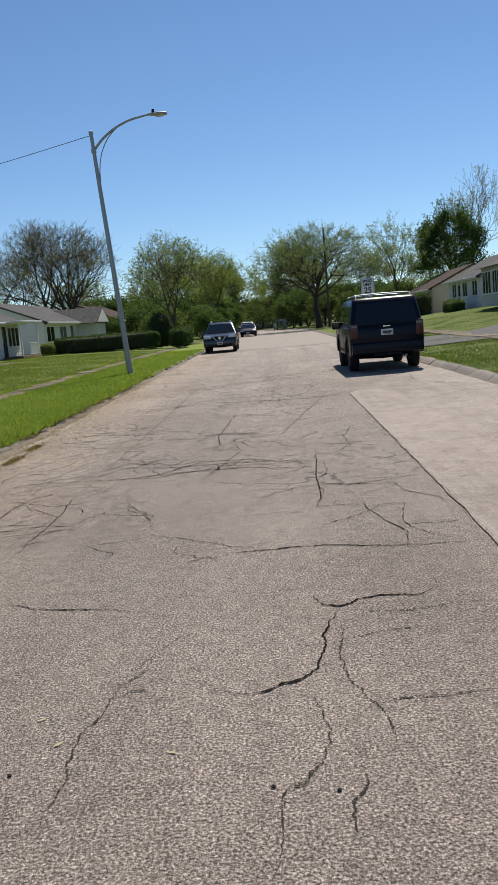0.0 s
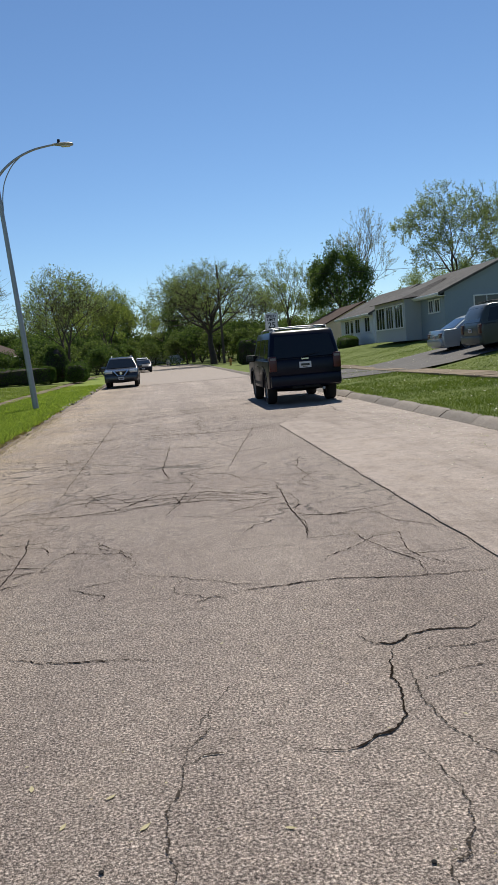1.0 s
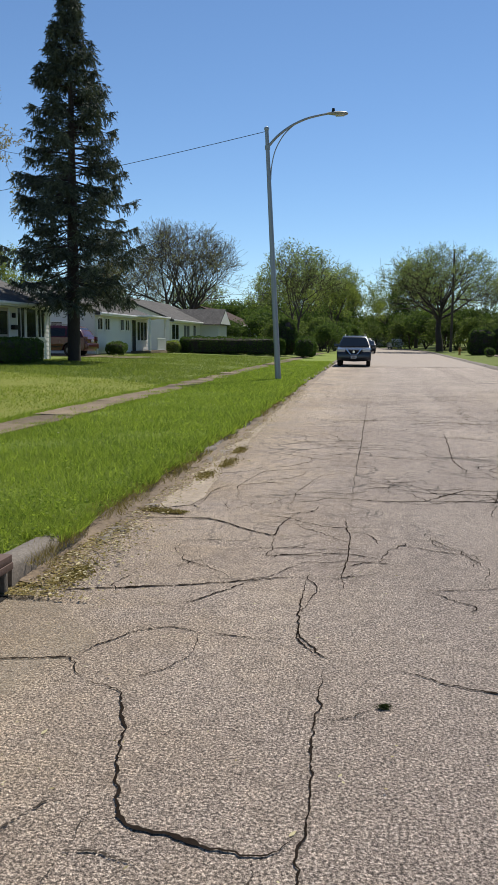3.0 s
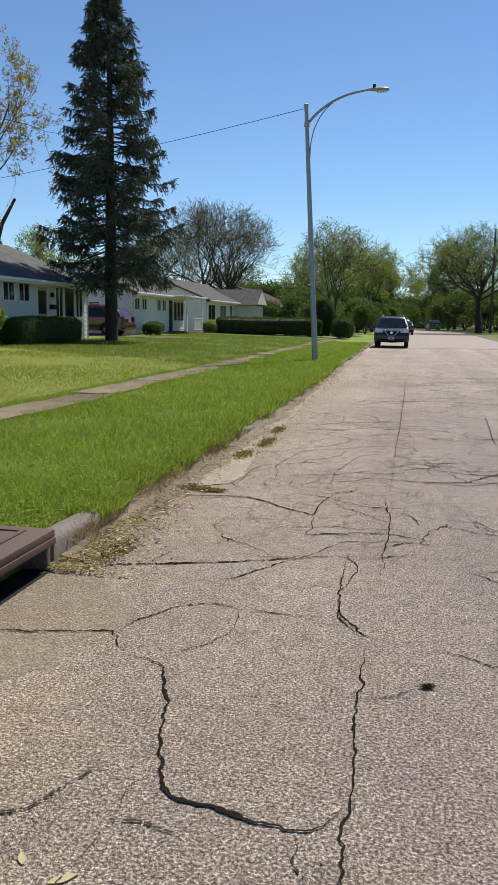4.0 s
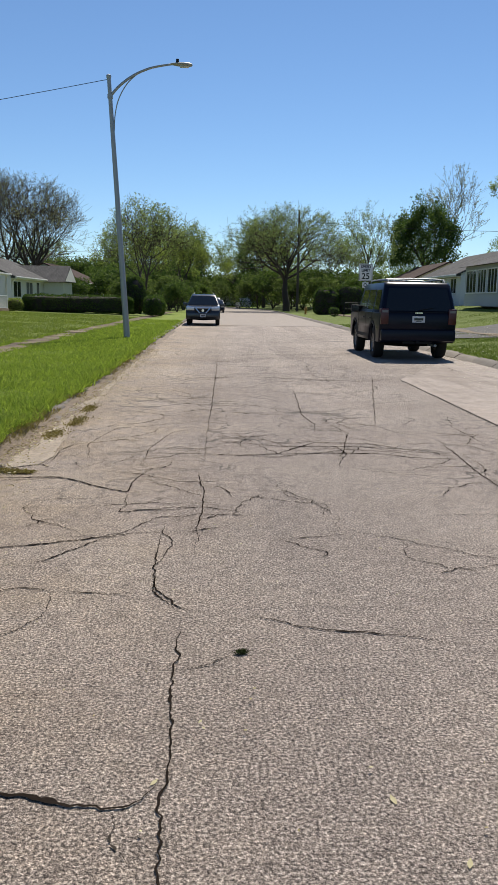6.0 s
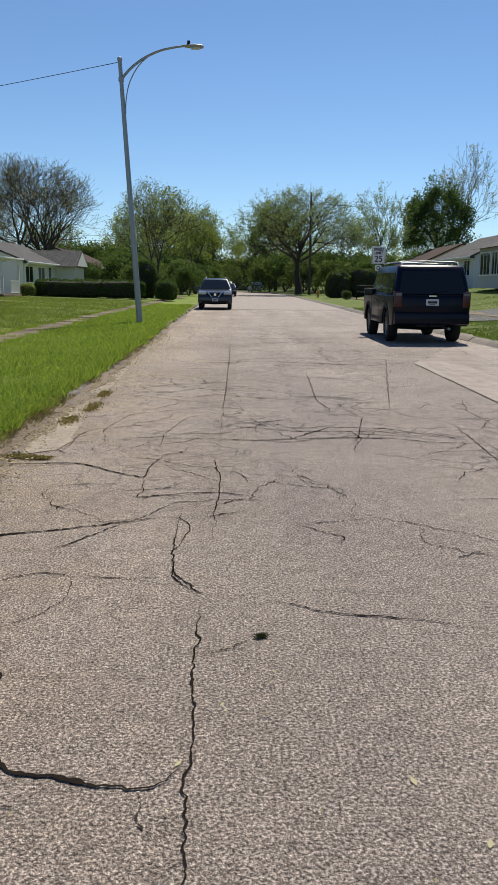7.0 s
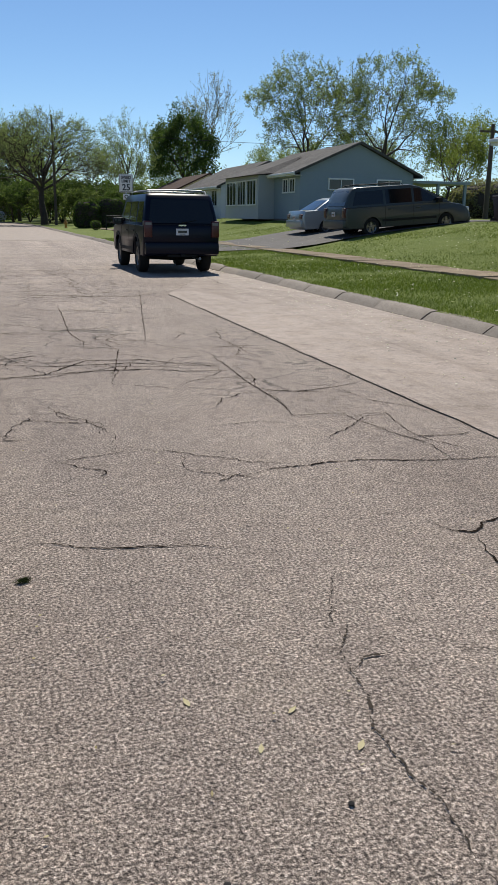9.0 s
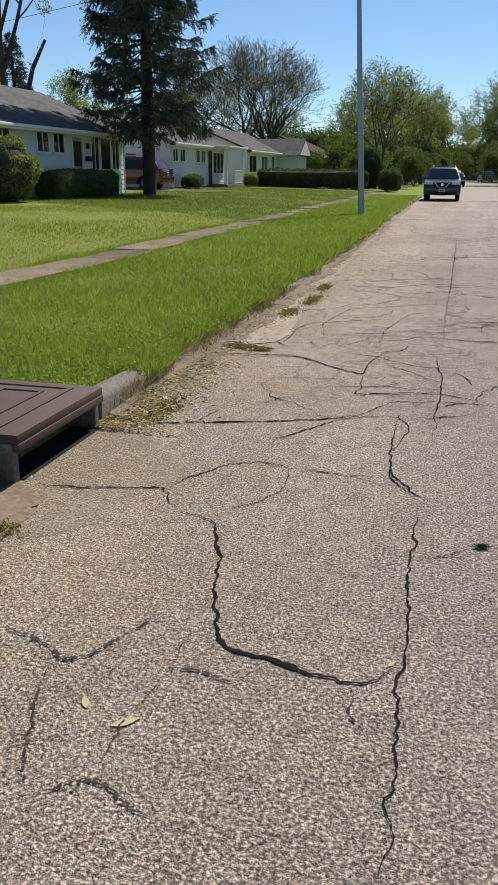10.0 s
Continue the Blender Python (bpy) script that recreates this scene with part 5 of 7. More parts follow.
lamp_top = street_lamp()
wire = Shape().tube(sag(lamp_top - Vector((0, 0, 0.1)), (-46, 46.5, 8.0), 0.75), [0.010] * 25, 5)
wire.tube(sag(lamp_top - Vector((0.05, 0, 0.2)), lamp_top - Vector((0.0, 0, 0.75)), -0.15, 6), [0.008] * 7, 4)
solid("service_wire", wire, CABLE, "black overhead service wire running to the lamp pole", "wire")


def text_mesh(words, size):
    c = bpy.data.curves.new("lettering", "FONT")
    c.body, c.size, c.align_x, c.align_y, c.extrude, c.offset = words, size, "CENTER", "CENTER", 0.002, 0.006
    ob = bpy.data.objects.new("lettering", c)
    me = bpy.data.meshes.new_from_object(ob)
    bpy.data.objects.remove(ob)
    me.materials.clear()
    me.materials.append(SIGN_BLACK)
    return me


def speed_sign():
    sign = thing("speed_limit_sign", "white speed limit sign reading 25 on a steel post", "road sign", pose(6.16, 36.9, 0.1))
    part("post", Shape().box((-0.03, 0.0, -0.1), (0.03, 0.05, 2.95)), STEEL, sign)
    plate = part("sign_plate", Shape().box((-0.305, -0.006, 2.22), (0.305, 0.0, 2.98)), SIGN_WHITE, sign, bevel=0.002)
    b = Shape()
    for lo, hi in (((-0.285, -0.0085, 2.94), (0.285, -0.0065, 2.955)), ((-0.285, -0.0085, 2.245), (0.285, -0.0065, 2.26)), ((-0.285, -0.0085, 2.26), (-0.27, -0.0065, 2.94)), ((0.27, -0.0085, 2.26), (0.285, -0.0065, 2.94))):
        b.box(lo, hi)
    part("border", b, SIGN_BLACK, plate)
    for words, size, z in (("SPEED", 0.165, 2.84), ("LIMIT", 0.165, 2.685), ("25", 0.37, 2.42)):
        part("lettering", text_mesh(words, size), SIGN_BLACK, plate).matrix_local = pose(0, -0.009, z, 90)
    small = part("small_plate", Shape().box((-0.14, -0.006, 1.92), (0.14, 0.0, 2.16)), SIGN_WHITE, sign, bevel=0.002)
    part("small_mark", Shape().lathe([(0.05, -0.001), (0.085, -0.001), (0.085, 0.001), (0.05, 0.001)], "z", 16), SIGN_BLACK, small).matrix_local = pose(0, -0.009, 2.04, 90)


speed_sign()


def utility_pole(x, y, z, h, label):
    p = thing("utility_pole", label, "utility pole", pose(x, y, z), group="utility poles")
    part("post", Shape().tube([(0, 0, -0.2), (0, 0, h / 2), (0, 0, h)], [0.17, 0.145, 0.11], 10), WOODPOLE, p, smooth=True)
    return p


utility_pole(8.4, 103, 0.3, 12.2, "tall weathered wooden utility pole beside the big tree")
p = utility_pole(30.6, 46.5, 1.4, 5.7, "wooden utility pole with a crossarm behind the houses")
part("crossarm", Shape().box((-0.9, -0.06, 5.2), (0.5, 0.06, 5.32)), WOODPOLE, p)
part("insulator", Shape().lathe([(0.01, 5.32), (0.05, 5.32), (0.06, 5.42), (0.01, 5.5)], "z", 8, (-0.8, 0, 0)), STEEL, p)
far_wire = Shape()
for k, z in enumerate((7.8, 7.2, 6.6)):
    far_wire.tube(sag((-60, 118 + k, z), (-8, 112 + k, z + 0.4), 0.6), [0.02] * 25, 4)
solid("far_wires", far_wire, CABLE, "thin overhead wires behind the far houses", "wire")
solid("street_wire", Shape().tube(sag((8.4, 103, 11.2), (46, 70, 8.2), 0.8), [0.02] * 25, 4), CABLE, "thin overhead wire across the distant lawn", "wire")


def refuse_cart(x, y, z, turn):
    c = thing("refuse_cart", "brown plastic wheeled refuse cart beside the cream house", "refuse cart", pose(x, y, z, rz=turn))
    s = Shape().add([(-0.24, -0.26, 0.06), (0.24, -0.26, 0.06), (0.24, 0.26, 0.06), (-0.24, 0.26, 0.06), (-0.31, -0.36, 0.98), (0.31, -0.36, 0.98), (0.31, 0.36, 0.98), (-0.31, 0.36, 0.98)], [(0, 3, 2, 1), (4, 5, 6, 7), (0, 1, 5, 4), (1, 2, 6, 5), (2, 3, 7, 6), (3, 0, 4, 7)])
    part("bin", s, CART, c, bevel=0.03)
    part("lid", Shape().box((-0.33, -0.39, 0.98), (0.33, 0.40, 1.06)), CART, c, bevel=0.03)
    part("handle", Shape().tube([(-0.26, 0.42, 0.95), (0.26, 0.42, 0.95)], [0.02, 0.02], 8), CART, c)
    for x0 in (-0.27, 0.27):
        part("cart_wheel", Shape().lathe([(0.01, -0.03), (0.12, -0.03), (0.12, 0.03), (0.01, 0.03)], "x", 14, (x0, 0.3, 0.12)), RUBBER, c)


refuse_cart(19.6, 28.4, 1.22, 15)
refuse_cart(20.35, 28.7, 1.24, 8)


def hydrant(x, y, z):
    hyd = thing("fire_hydrant", "small yellow-orange fire hydrant on the verge", "fire hydrant", pose(x, y, z))
    part("barrel", Shape().lathe([(0.15, 0), (0.15, 0.05), (0.1, 0.06), (0.1, 0.5), (0.13, 0.52), (0.13, 0.56), (0.1, 0.62), (0.04, 0.7), (0.01, 0.74)], "z", 14), HYDRANT, hyd, smooth=True)
    for sx in (-1, 1):
        part("outlet", Shape().lathe([(0.06, 0.08 * sx), (0.06, 0.17 * sx), (0.01, 0.18 * sx)], "x", 10, (0, 0, 0.42)), HYDRANT, hyd)


hydrant(7.4, 80, 0.16)


def rail_fence(x, y, z):
    f = thing("rail_fence", "low pipe-rail fence beside the far hedge", "fence", pose(x, y, z))
    for i in range(3):
        part("post", Shape().tube([(1.1 * i, 0, 0), (1.1 * i, 0, 1.05)], [0.035, 0.035], 8), BLACK_PLASTIC, f)
    for h in (0.55, 1.02):
        part("rail", Shape().tube([(0, 0, h), (3.2, 0, h)], [0.025, 0.025], 8), BLACK_PLASTIC, f)


rail_fence(8.7, 62, 0.3)

# ---- trees, hedges ----
def scatter_quads(rng, centres, length, width, hang=0.0):
    """Rhombic leaves round the given centres, turned at random."""
    n = len(centres)
    a = rng.normal(size=(n, 3))
    a[:, 2] -= hang
    a /= np.linalg.norm(a, axis=1, keepdims=True)
    b = np.cross(a, rng.normal(size=(n, 3)))
    b /= np.linalg.norm(b, axis=1, keepdims=True) + 1e-9
    l = length * rng.uniform(0.6, 1.3, (n, 1))
    w = width * rng.uniform(0.6, 1.3, (n, 1))
    return np.stack([centres - a * l / 2, centres + b * w / 2, centres + a * l / 2, centres - b * w / 2], 1)


def grow(rnd, p, d, length, radius, level, deepest, out, tips, wobble, lift, kids, spread):
    pts, radii, n = [p.copy()], [radius], 5 if level < deepest else 3
    for i in range(n):
        d = (d + Vector((rnd.gauss(0, wobble), rnd.gauss(0, wobble), rnd.gauss(0, wobble) + lift))).normalized()
        p = p + d * (length / n)
        pts.append(p.copy())
        radii.append(max(0.006, radius * (1 - 0.75 * (i + 1) / n)))
    out.append((pts, radii, level))
    if level >= deepest - 1:
        tips += [(q, level) for q in pts[1:]]
    if level == deepest:
        return
    count = kids[min(level, len(kids) - 1)]
    spin = rnd.uniform(0, 6.28)
    for k in range(count):
        f = 0.35 + 0.65 * (k + rnd.uniform(0, 0.6)) / count if level else 0.55 + 0.45 * (k + rnd.uniform(0, 0.5)) / count
        f = min(0.999, f)
        i = int(f * n)
        q = pts[i].lerp(pts[i + 1], f * n - i)
        axis = d.orthogonal().normalized()
        axis.rotate(Matrix.Rotation(spin + k * 2.4 + rnd.uniform(-0.4, 0.4), 3, d))
        nd = d.copy()
        nd.rotate(Matrix.Rotation(radians(rnd.uniform(*spread)), 3, axis))
        grow(rnd, q, nd, length * rnd.uniform(0.55, 0.8), radii[i] * 0.62, level + 1, deepest, out, tips, wobble, lift, kids, spread)


def tree_meshes(seed, tall, wide, bark, leaf, leaves, size, kids=(5, 4, 4, 3), deepest=4, wobble=0.13, lift=0.05, spread=(25, 55), trunk=0.3, radius=0.22, puff=0.2, hang=0.0, stems=1, dome=0.5, twig=0.006):
    rnd, rng = random.Random(seed), np.random.default_rng(seed)
    out, tips = [], []
    for k in range(stems):
        lean = Vector((0, 0, 1)) if stems == 1 else Vector((0.45 * math.cos(2.1 * k + seed), 0.45 * math.sin(2.1 * k + seed), 1)).normalized()
        grow(rnd, Vector((0, 0, -0.15)), lean, tall * trunk * (1 if stems == 1 else 1.3), radius * (1 if stems == 1 else 0.75), 0, deepest, out, tips, wobble, lift, kids, spread)
    allp = np.array([q for pts, _, _ in out for q in pts])
    # the crown balances over the foot
    high = allp[allp[:, 2] > np.median(allp[:, 2])]
    lean_x, lean_y = high[:, 0].mean() / high[:, 2].mean(), high[:, 1].mean() / high[:, 2].mean()
    seen = set()
    for q in [q for pts, _, _ in out for q in pts] + [q for q, _ in tips]:
        if id(q) not in seen:
            seen.add(id(q))
            q.x, q.y = q.x - lean_x * q.z, q.y - lean_y * q.z
    allp = np.array([q for pts, _, _ in out for q in pts])
    sz = 0.9 * tall / np.percentile(allp[:, 2], 90)
    sx = 0.42 * wide / np.percentile(np.linalg.norm(allp[:, :2], axis=1), 72)
    s = Shape()

    def inside(q):
        """Whether a point lies in the crown's uneven dome."""
        x, y, z = q.x * sx / (wide / 2), q.y * sx / (wide / 2), (q.z * sz / tall - dome) / (1 - dome)
        z = z if z > 0 else z * 0.75
        return x * x + y * y + z * z < 1 + 0.35 * noise.noise(Vector((x, y, z)) * 2.3 + Vector((seed, 0, 0)))
    out = [b for b in out if b[2] < 2 or inside(b[0][len(b[0]) // 2])]
    tips = [b for b in tips if inside(b[0])]
    for pts, radii, level in out:
        k = 8 if level == 0 else (6 if level == 1 else (4 if level == 2 else 3))
        s.tube([Vector((q.x * sx, q.y * sx, q.z * sz)) for q in pts], [max(r, twig) for r in radii], k, caps=False)
    wood = bpy.data.meshes.new("trunk")
    wood.from_pydata(s.v, [], s.f)
    wood.polygons.foreach_set("use_smooth", [True] * len(wood.polygons))
    wood.materials.append(bark)
    t = np.array([(q.x * sx, q.y * sx, q.z * sz) for q, _ in tips])
    # leaves gather in sprays towards the outside, some twigs stay bare
    full = np.array([noise.noise(Vector(q) * 0.8) for q in t])
    outer = np.linalg.norm(t[:, :2], axis=1) / (wide / 2) * 0.8 + t[:, 2] / tall * 0.7 - 0.25
    weight = np.clip(full + 0.75, 0.12, 1.2) * np.clip(outer, 0.08, 1.2)
    # each spray is a handful of leaves strung outwards and upwards from its twig
    per = 6
    n = leaves // per
    pick = t[rng.choice(len(t), n, p=weight / weight.sum())] + rng.normal(size=(n, 3)) * puff * 0.4
    way = pick - np.array([0, 0, tall * 0.35])
    way /= np.linalg.norm(way, axis=1, keepdims=True)
    way = way + rng.normal(size=(n, 3)) * 0.55 + np.array([0, 0, 0.45 - hang])
    way /= np.linalg.norm(way, axis=1, keepdims=True)
    along = rng.uniform(-0.2, 1.0, (n, per, 1)) * size * 3.2
    c = (pick[:, None, :] + way[:, None, :] * along + rng.normal(size=(n, per, 3)) * size * 0.45).reshape(-1, 3)
    crown = soup("crown", scatter_quads(rng, c, size, size * 0.6, hang), 4, leaf)
    return wood, crown


def tree(meshes, x, y, z, label, turn=0.0, size=1.0, name="tree", group=""):
    t = thing(name, label, "tree", pose(x, y, z, rz=turn), group=group)
    if size != 1.0:
        t.scale = (size, size, size)
    part("trunk", meshes[0], BARK, t)
    part("crown", meshes[1], LEAF_MID, t)
    return t


def spruce(x, y, z, tall, wide, low, seed, label, dense=1.0, name="spruce_tree"):
    rnd, rng = random.Random(seed), np.random.default_rng(seed)
    t = thing(name, label, "tree", pose(x, y, z))
    s = Shape().tube([(0, 0, -0.2), (0.02, 0, tall * 0.3), (0.05, 0.03, tall * 0.7), (0.0, 0, tall)], [0.30, 0.25, 0.12, 0.02], 10)
    clumps, dirs = [], []
    h = low
    while h < tall - 0.2:
        k = (h - low) / (tall - low)
        reach = wide / 2 * ((1 - k) ** 0.8) * (0.75 + 0.25 * min(1, k * 8)) + 0.15
        for j in range(rnd.choice((4, 5, 6))):
            a, r = rnd.uniform(0, 6.283), reach * rnd.uniform(0.6, 1.1)
            o = Vector((math.cos(a), math.sin(a), 0))
            droop = (-0.34 + rnd.uniform(-0.12, 0.2)) * (1 - k) + 0.3 * k
            pts = [Vector((0, 0, h)), o * r * 0.45 + Vector((0, 0, h + droop * r * 0.55)), o * r * 0.8 + Vector((0, 0, h + droop * r * 0.8)), o * r + Vector((0, 0, h + droop * r * 0.8 + 0.08 * r))]
            s.tube(pts, [0.035 * (1 - k) + 0.012, 0.022, 0.012, 0.005], 4, caps=False)
            m = int((5 + r * 16) * dense)
            for i in range(m):
                f = rnd.uniform(0.22, 1.0) ** 0.8
                seg = min(2, int(f * 3))
                base = pts[seg].lerp(pts[seg + 1], f * 3 - seg)
                side = o.cross(Vector((0, 0, 1))) * rnd.choice((-1, 1)) * rnd.uniform(0.1, 0.42) * min(1, 0.35 + r * 0.4)
                tip = base + side + o * rnd.uniform(0.0, 0.25) + Vector((0, 0, rnd.uniform(-0.5, 0.02)))
                for q in (0.12, 0.26, 0.4, 0.55, 0.7, 0.85, 1.0):
                    clumps.append(base.lerp(tip, q))
                    dirs.append((tip - base).normalized())
        h += rnd.uniform(0.12, 0.26) * (1.15 - 0.4 * k)
    part("trunk", s, BARK_DARK, t, smooth=True)
    c, d = np.array(clumps), np.array(dirs)
    n = len(c)
    d = d + rng.normal(size=(n, 3)) * 0.45
    d /= np.linalg.norm(d, axis=1, keepdims=True)
    b = np.cross(d, rng.normal(size=(n, 3)))
    b /= np.linalg.norm(b, axis=1, keepdims=True)
    l, w = rng.uniform(0.08, 0.18, (n, 1)), rng.uniform(0.013, 0.030, (n, 1))
    part("needles", soup("needles", np.stack([c - d * l * 0.6, c + b * w, c + d * l, c - b * w], 1), 4, NEEDLE), NEEDLE, t)
    return t


def hedge(name, lo, hi, label, leaf=None, leaves=260, rough=0.10, size=0.07, power=5.0, seed=1, category="hedge"):
    """A clipped or loose shrub: a solid core, coloured dark for the shade inside, under a skin of small leaves."""
    rng = np.random.default_rng(seed)
    lo, hi = np.array(lo, float), np.array(hi, float)
    mid, half = (lo + hi) / 2, (hi - lo) / 2
    area = 2 * (half[0] * half[1] + half[1] * half[2] + half[0] * half[2]) * 4
    n = int(area * leaves)
    u = rng.normal(size=(n, 3)) * half ** 0.25
    u /= (np.abs(u) ** power).sum(1, keepdims=True) ** (1 / power)
    bumps = np.array([noise.noise(Vector((p * half) * 2.2 + mid)) for p in u])
    c = mid + u * (half + (bumps[:, None] * rough - rng.uniform(0, 0.06, (n, 1))))
    h = thing(name, label, category)
    k = Shape()
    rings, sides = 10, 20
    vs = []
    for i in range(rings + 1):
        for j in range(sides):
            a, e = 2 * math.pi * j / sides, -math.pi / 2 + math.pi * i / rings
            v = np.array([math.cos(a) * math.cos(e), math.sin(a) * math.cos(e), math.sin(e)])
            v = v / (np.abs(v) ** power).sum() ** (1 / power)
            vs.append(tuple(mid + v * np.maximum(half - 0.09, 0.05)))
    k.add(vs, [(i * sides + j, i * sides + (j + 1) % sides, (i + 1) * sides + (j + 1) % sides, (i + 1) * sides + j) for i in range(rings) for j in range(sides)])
    part("dark_core", k, BARK_DARK, h, smooth=True)
    part("foliage", soup("foliage", scatter_quads(rng, c, size, size * 0.65), 4, leaf or HEDGE), HEDGE, h)
    return h


def gz(x, y):
    return height(x, y)


spruce(-13.4, 34.4, gz(-13.4, 34.4), 15.6, 6.6, 2.9, 5, "tall dark green spruce with drooping lower boughs", 1.25)
spruce(-33, 58, 0.5, 10.5, 4.4, 1.5, 9, "smaller dark conifer behind the white bungalow", 0.7)
# leafless and leafing trees behind the white houses
bare = tree_meshes(13, 15.6, 19.0, BARK, LEAF_BUD, 30000, 0.10, kids=(5, 4, 4, 4, 4), deepest=5, wobble=0.13, lift=0.06, spread=(18, 46), trunk=0.34, radius=0.62, puff=0.35, stems=4, twig=0.013, dome=0.36)
tree(bare, -24.5, 100, 0.5, "large grey-brown tree just coming into bud behind the houses", 40)
tree(bare, -37, 112, 0.5, "grey-brown budding tree behind the houses", 150, 0.9)
gold = tree_meshes(14, 20.0, 14, BARK, LEAF_GOLD, 22000, 0.15, kids=(5, 4, 4, 3), deepest=4, wobble=0.15, lift=0.03, spread=(25, 60), radius=0.4, puff=0.25)
tree(gold, -29.5, 50, 0.5, "tall tree with sparse golden spring leaves behind the bungalow", 10)
stump = thing("broken_tree", "dead broken tree stem behind the bungalow roof", "tree", pose(-28.6, 50.5, 0.5))
part("trunk", Shape().tube([(0, 0, -0.2), (0.3, 0, 4), (1.3, 0, 7.0), (2.3, 0, 8.6)], [0.24, 0.2, 0.14, 0.09], 9), BARK_DARK, stump, smooth=True)
# maple beside the pavement
maple = tree_meshes(21, 9.8, 9.6, BARK, LEAF_MID, 8400, 0.16, kids=(5, 4, 4, 3, 3), deepest=5, wobble=0.12, lift=0.05, spread=(25, 55), trunk=0.28, radius=0.22, puff=0.28, stems=2, dome=0.5, twig=0.012)
tree(maple, -7.4, 74, 0.3, "leafing maple with forked trunk beside the pavement", 20)
# big tree by the tall pole
oak = tree_meshes(36, 13.2, 18.0, BARK, LEAF_MID, 26000, 0.15, kids=(14, 4, 4, 3, 3), deepest=5, wobble=0.08, lift=0.04, spread=(10, 75), trunk=0.17, radius=0.5, puff=0.4, dome=0.34, twig=0.014)
tree(oak, 7.3, 106, 0.4, "broad spreading tree in young leaf beside the utility pole", 0)
budding = tree_meshes(41, 11.6, 7.0, BARK, LEAF_MID, 4600, 0.14, kids=(5, 4, 4, 3), deepest=4, wobble=0.12, lift=0.08, spread=(18, 42), radius=0.2, puff=0.4, twig=0.014)
tree(budding, 15.4, 92, 0.7, "slender budding tree behind the far hedge", 0)
dark = tree_meshes(52, 12.6, 8.6, BARK, LEAF_DARK, 22000, 0.24, kids=(10, 5, 4, 3), deepest=4, wobble=0.16, lift=0.05, spread=(20, 80), trunk=0.3, radius=0.3, puff=0.5, dome=0.3)
tree(dark, 22.6, 97, 0.8, "dense dark green tree behind the brown-roofed house", 0)
bare2 = tree_meshes(61, 17.2, 8.5, BARK, LEAF_BUD, 4000, 0.16, kids=(6, 4, 4, 3), deepest=4, wobble=0.1, lift=0.08, spread=(15, 38), radius=0.3, puff=0.35, twig=0.016)
tree(bare2, 27.0, 101, 0.8, "tall thin leafless tree behind the houses", 0)
pair = tree_meshes(72, 12.0, 9.4, BARK, LEAF_MID, 22000, 0.125, kids=(5, 4, 4, 3, 3), deepest=5, wobble=0.15, lift=0.0, spread=(35, 72), trunk=0.36, radius=0.30, puff=0.22, dome=0.66, twig=0.014)
tree(pair, 24.6, 63, 1.3, "tall leaning tree in open young leaf behind the blue-grey house", 30, group="trees behind the blue-grey house")
tree(pair, 31.6, 63, 1.3, "tall leaning tree in open young leaf behind the blue-grey house", 190, 1.06, group="trees behind the blue-grey house")
fresh = tree_meshes(81, 10.0, 8.0, BARK, LEAF_FRESH, 8000, 0.18, kids=(6, 4, 4, 3), deepest=4, wobble=0.13, lift=0.05, spread=(25, 55), trunk=0.2, radius=0.2, puff=0.5, twig=0.013)
for k, (x, y, turn, size, mesh, label) in enumerate((
        (-5.6, 100, 0, 1.0, fresh, "bright green young tree at the end of the verge"), (-9.5, 112, 70, 1.15, fresh, "bright green young tree behind the maple"),
        (-3.8, 132, 140, 1.1, fresh, "yellow-green tree overhanging the far street"), (1.5, 168, 40, 1.25, fresh, "yellow-green tree at the end of the street"),
        (-13, 130, 200, 1.2, maple, "leafing tree beyond the far houses"), (-19, 138, 20, 1.25, fresh, "pale green tree beyond the far houses"),
        (-32, 140, 110, 1.2, maple, "leafing tree beyond the far houses"), (-46, 130, 60, 1.3, fresh, "pale green tree beyond the far houses"),
        (10.5, 135, 90, 1.15, fresh, "yellow-green tree behind the big tree"), (15.5, 124, 10, 1.05, maple, "leafing tree behind the big tree"),
        (21, 138, 250, 1.2, fresh, "pale green tree beyond the far houses"), (29, 128, 80, 1.1, maple, "leafing tree beyond the far houses"),
        (6, 150, 300, 1.2, dark, "dark green tree at the end of the street"), (-8, 150, 30, 1.0, dark, "dark green tree at the end of the street"),
        (27.5, 80, 120, 0.75, fresh, "bright green tree top behind the roofs"), (35.5, 60, 210, 0.85, fresh, "yellow-green tree beyond the carport"),
        (41, 66, 0, 0.95, fresh, "yellow-green tree beyond the carport"), (47, 62, 90, 0.9, maple, "leafing tree beyond the carport"),
        (53, 68, 40, 1.0, fresh, "yellow-green tree beyond the carport"), (36, 42, 60, 0.6, bare2, "thin leafless tree behind the cream house"),
        (38, 100, 0, 1.0, fresh, "pale green tree beyond the far houses"), (50, 104, 80, 1.15, maple, "leafing tree beyond the far houses"),
        (-50, 70, 30, 1.3, maple, "leafing tree behind the white houses"), (-44, 92, 170, 1.2, fresh, "pale green tree behind the white houses"))):
    tree(mesh, x, y, 0.4 if x < 8 else 0.9, label, turn, size, group="background trees")

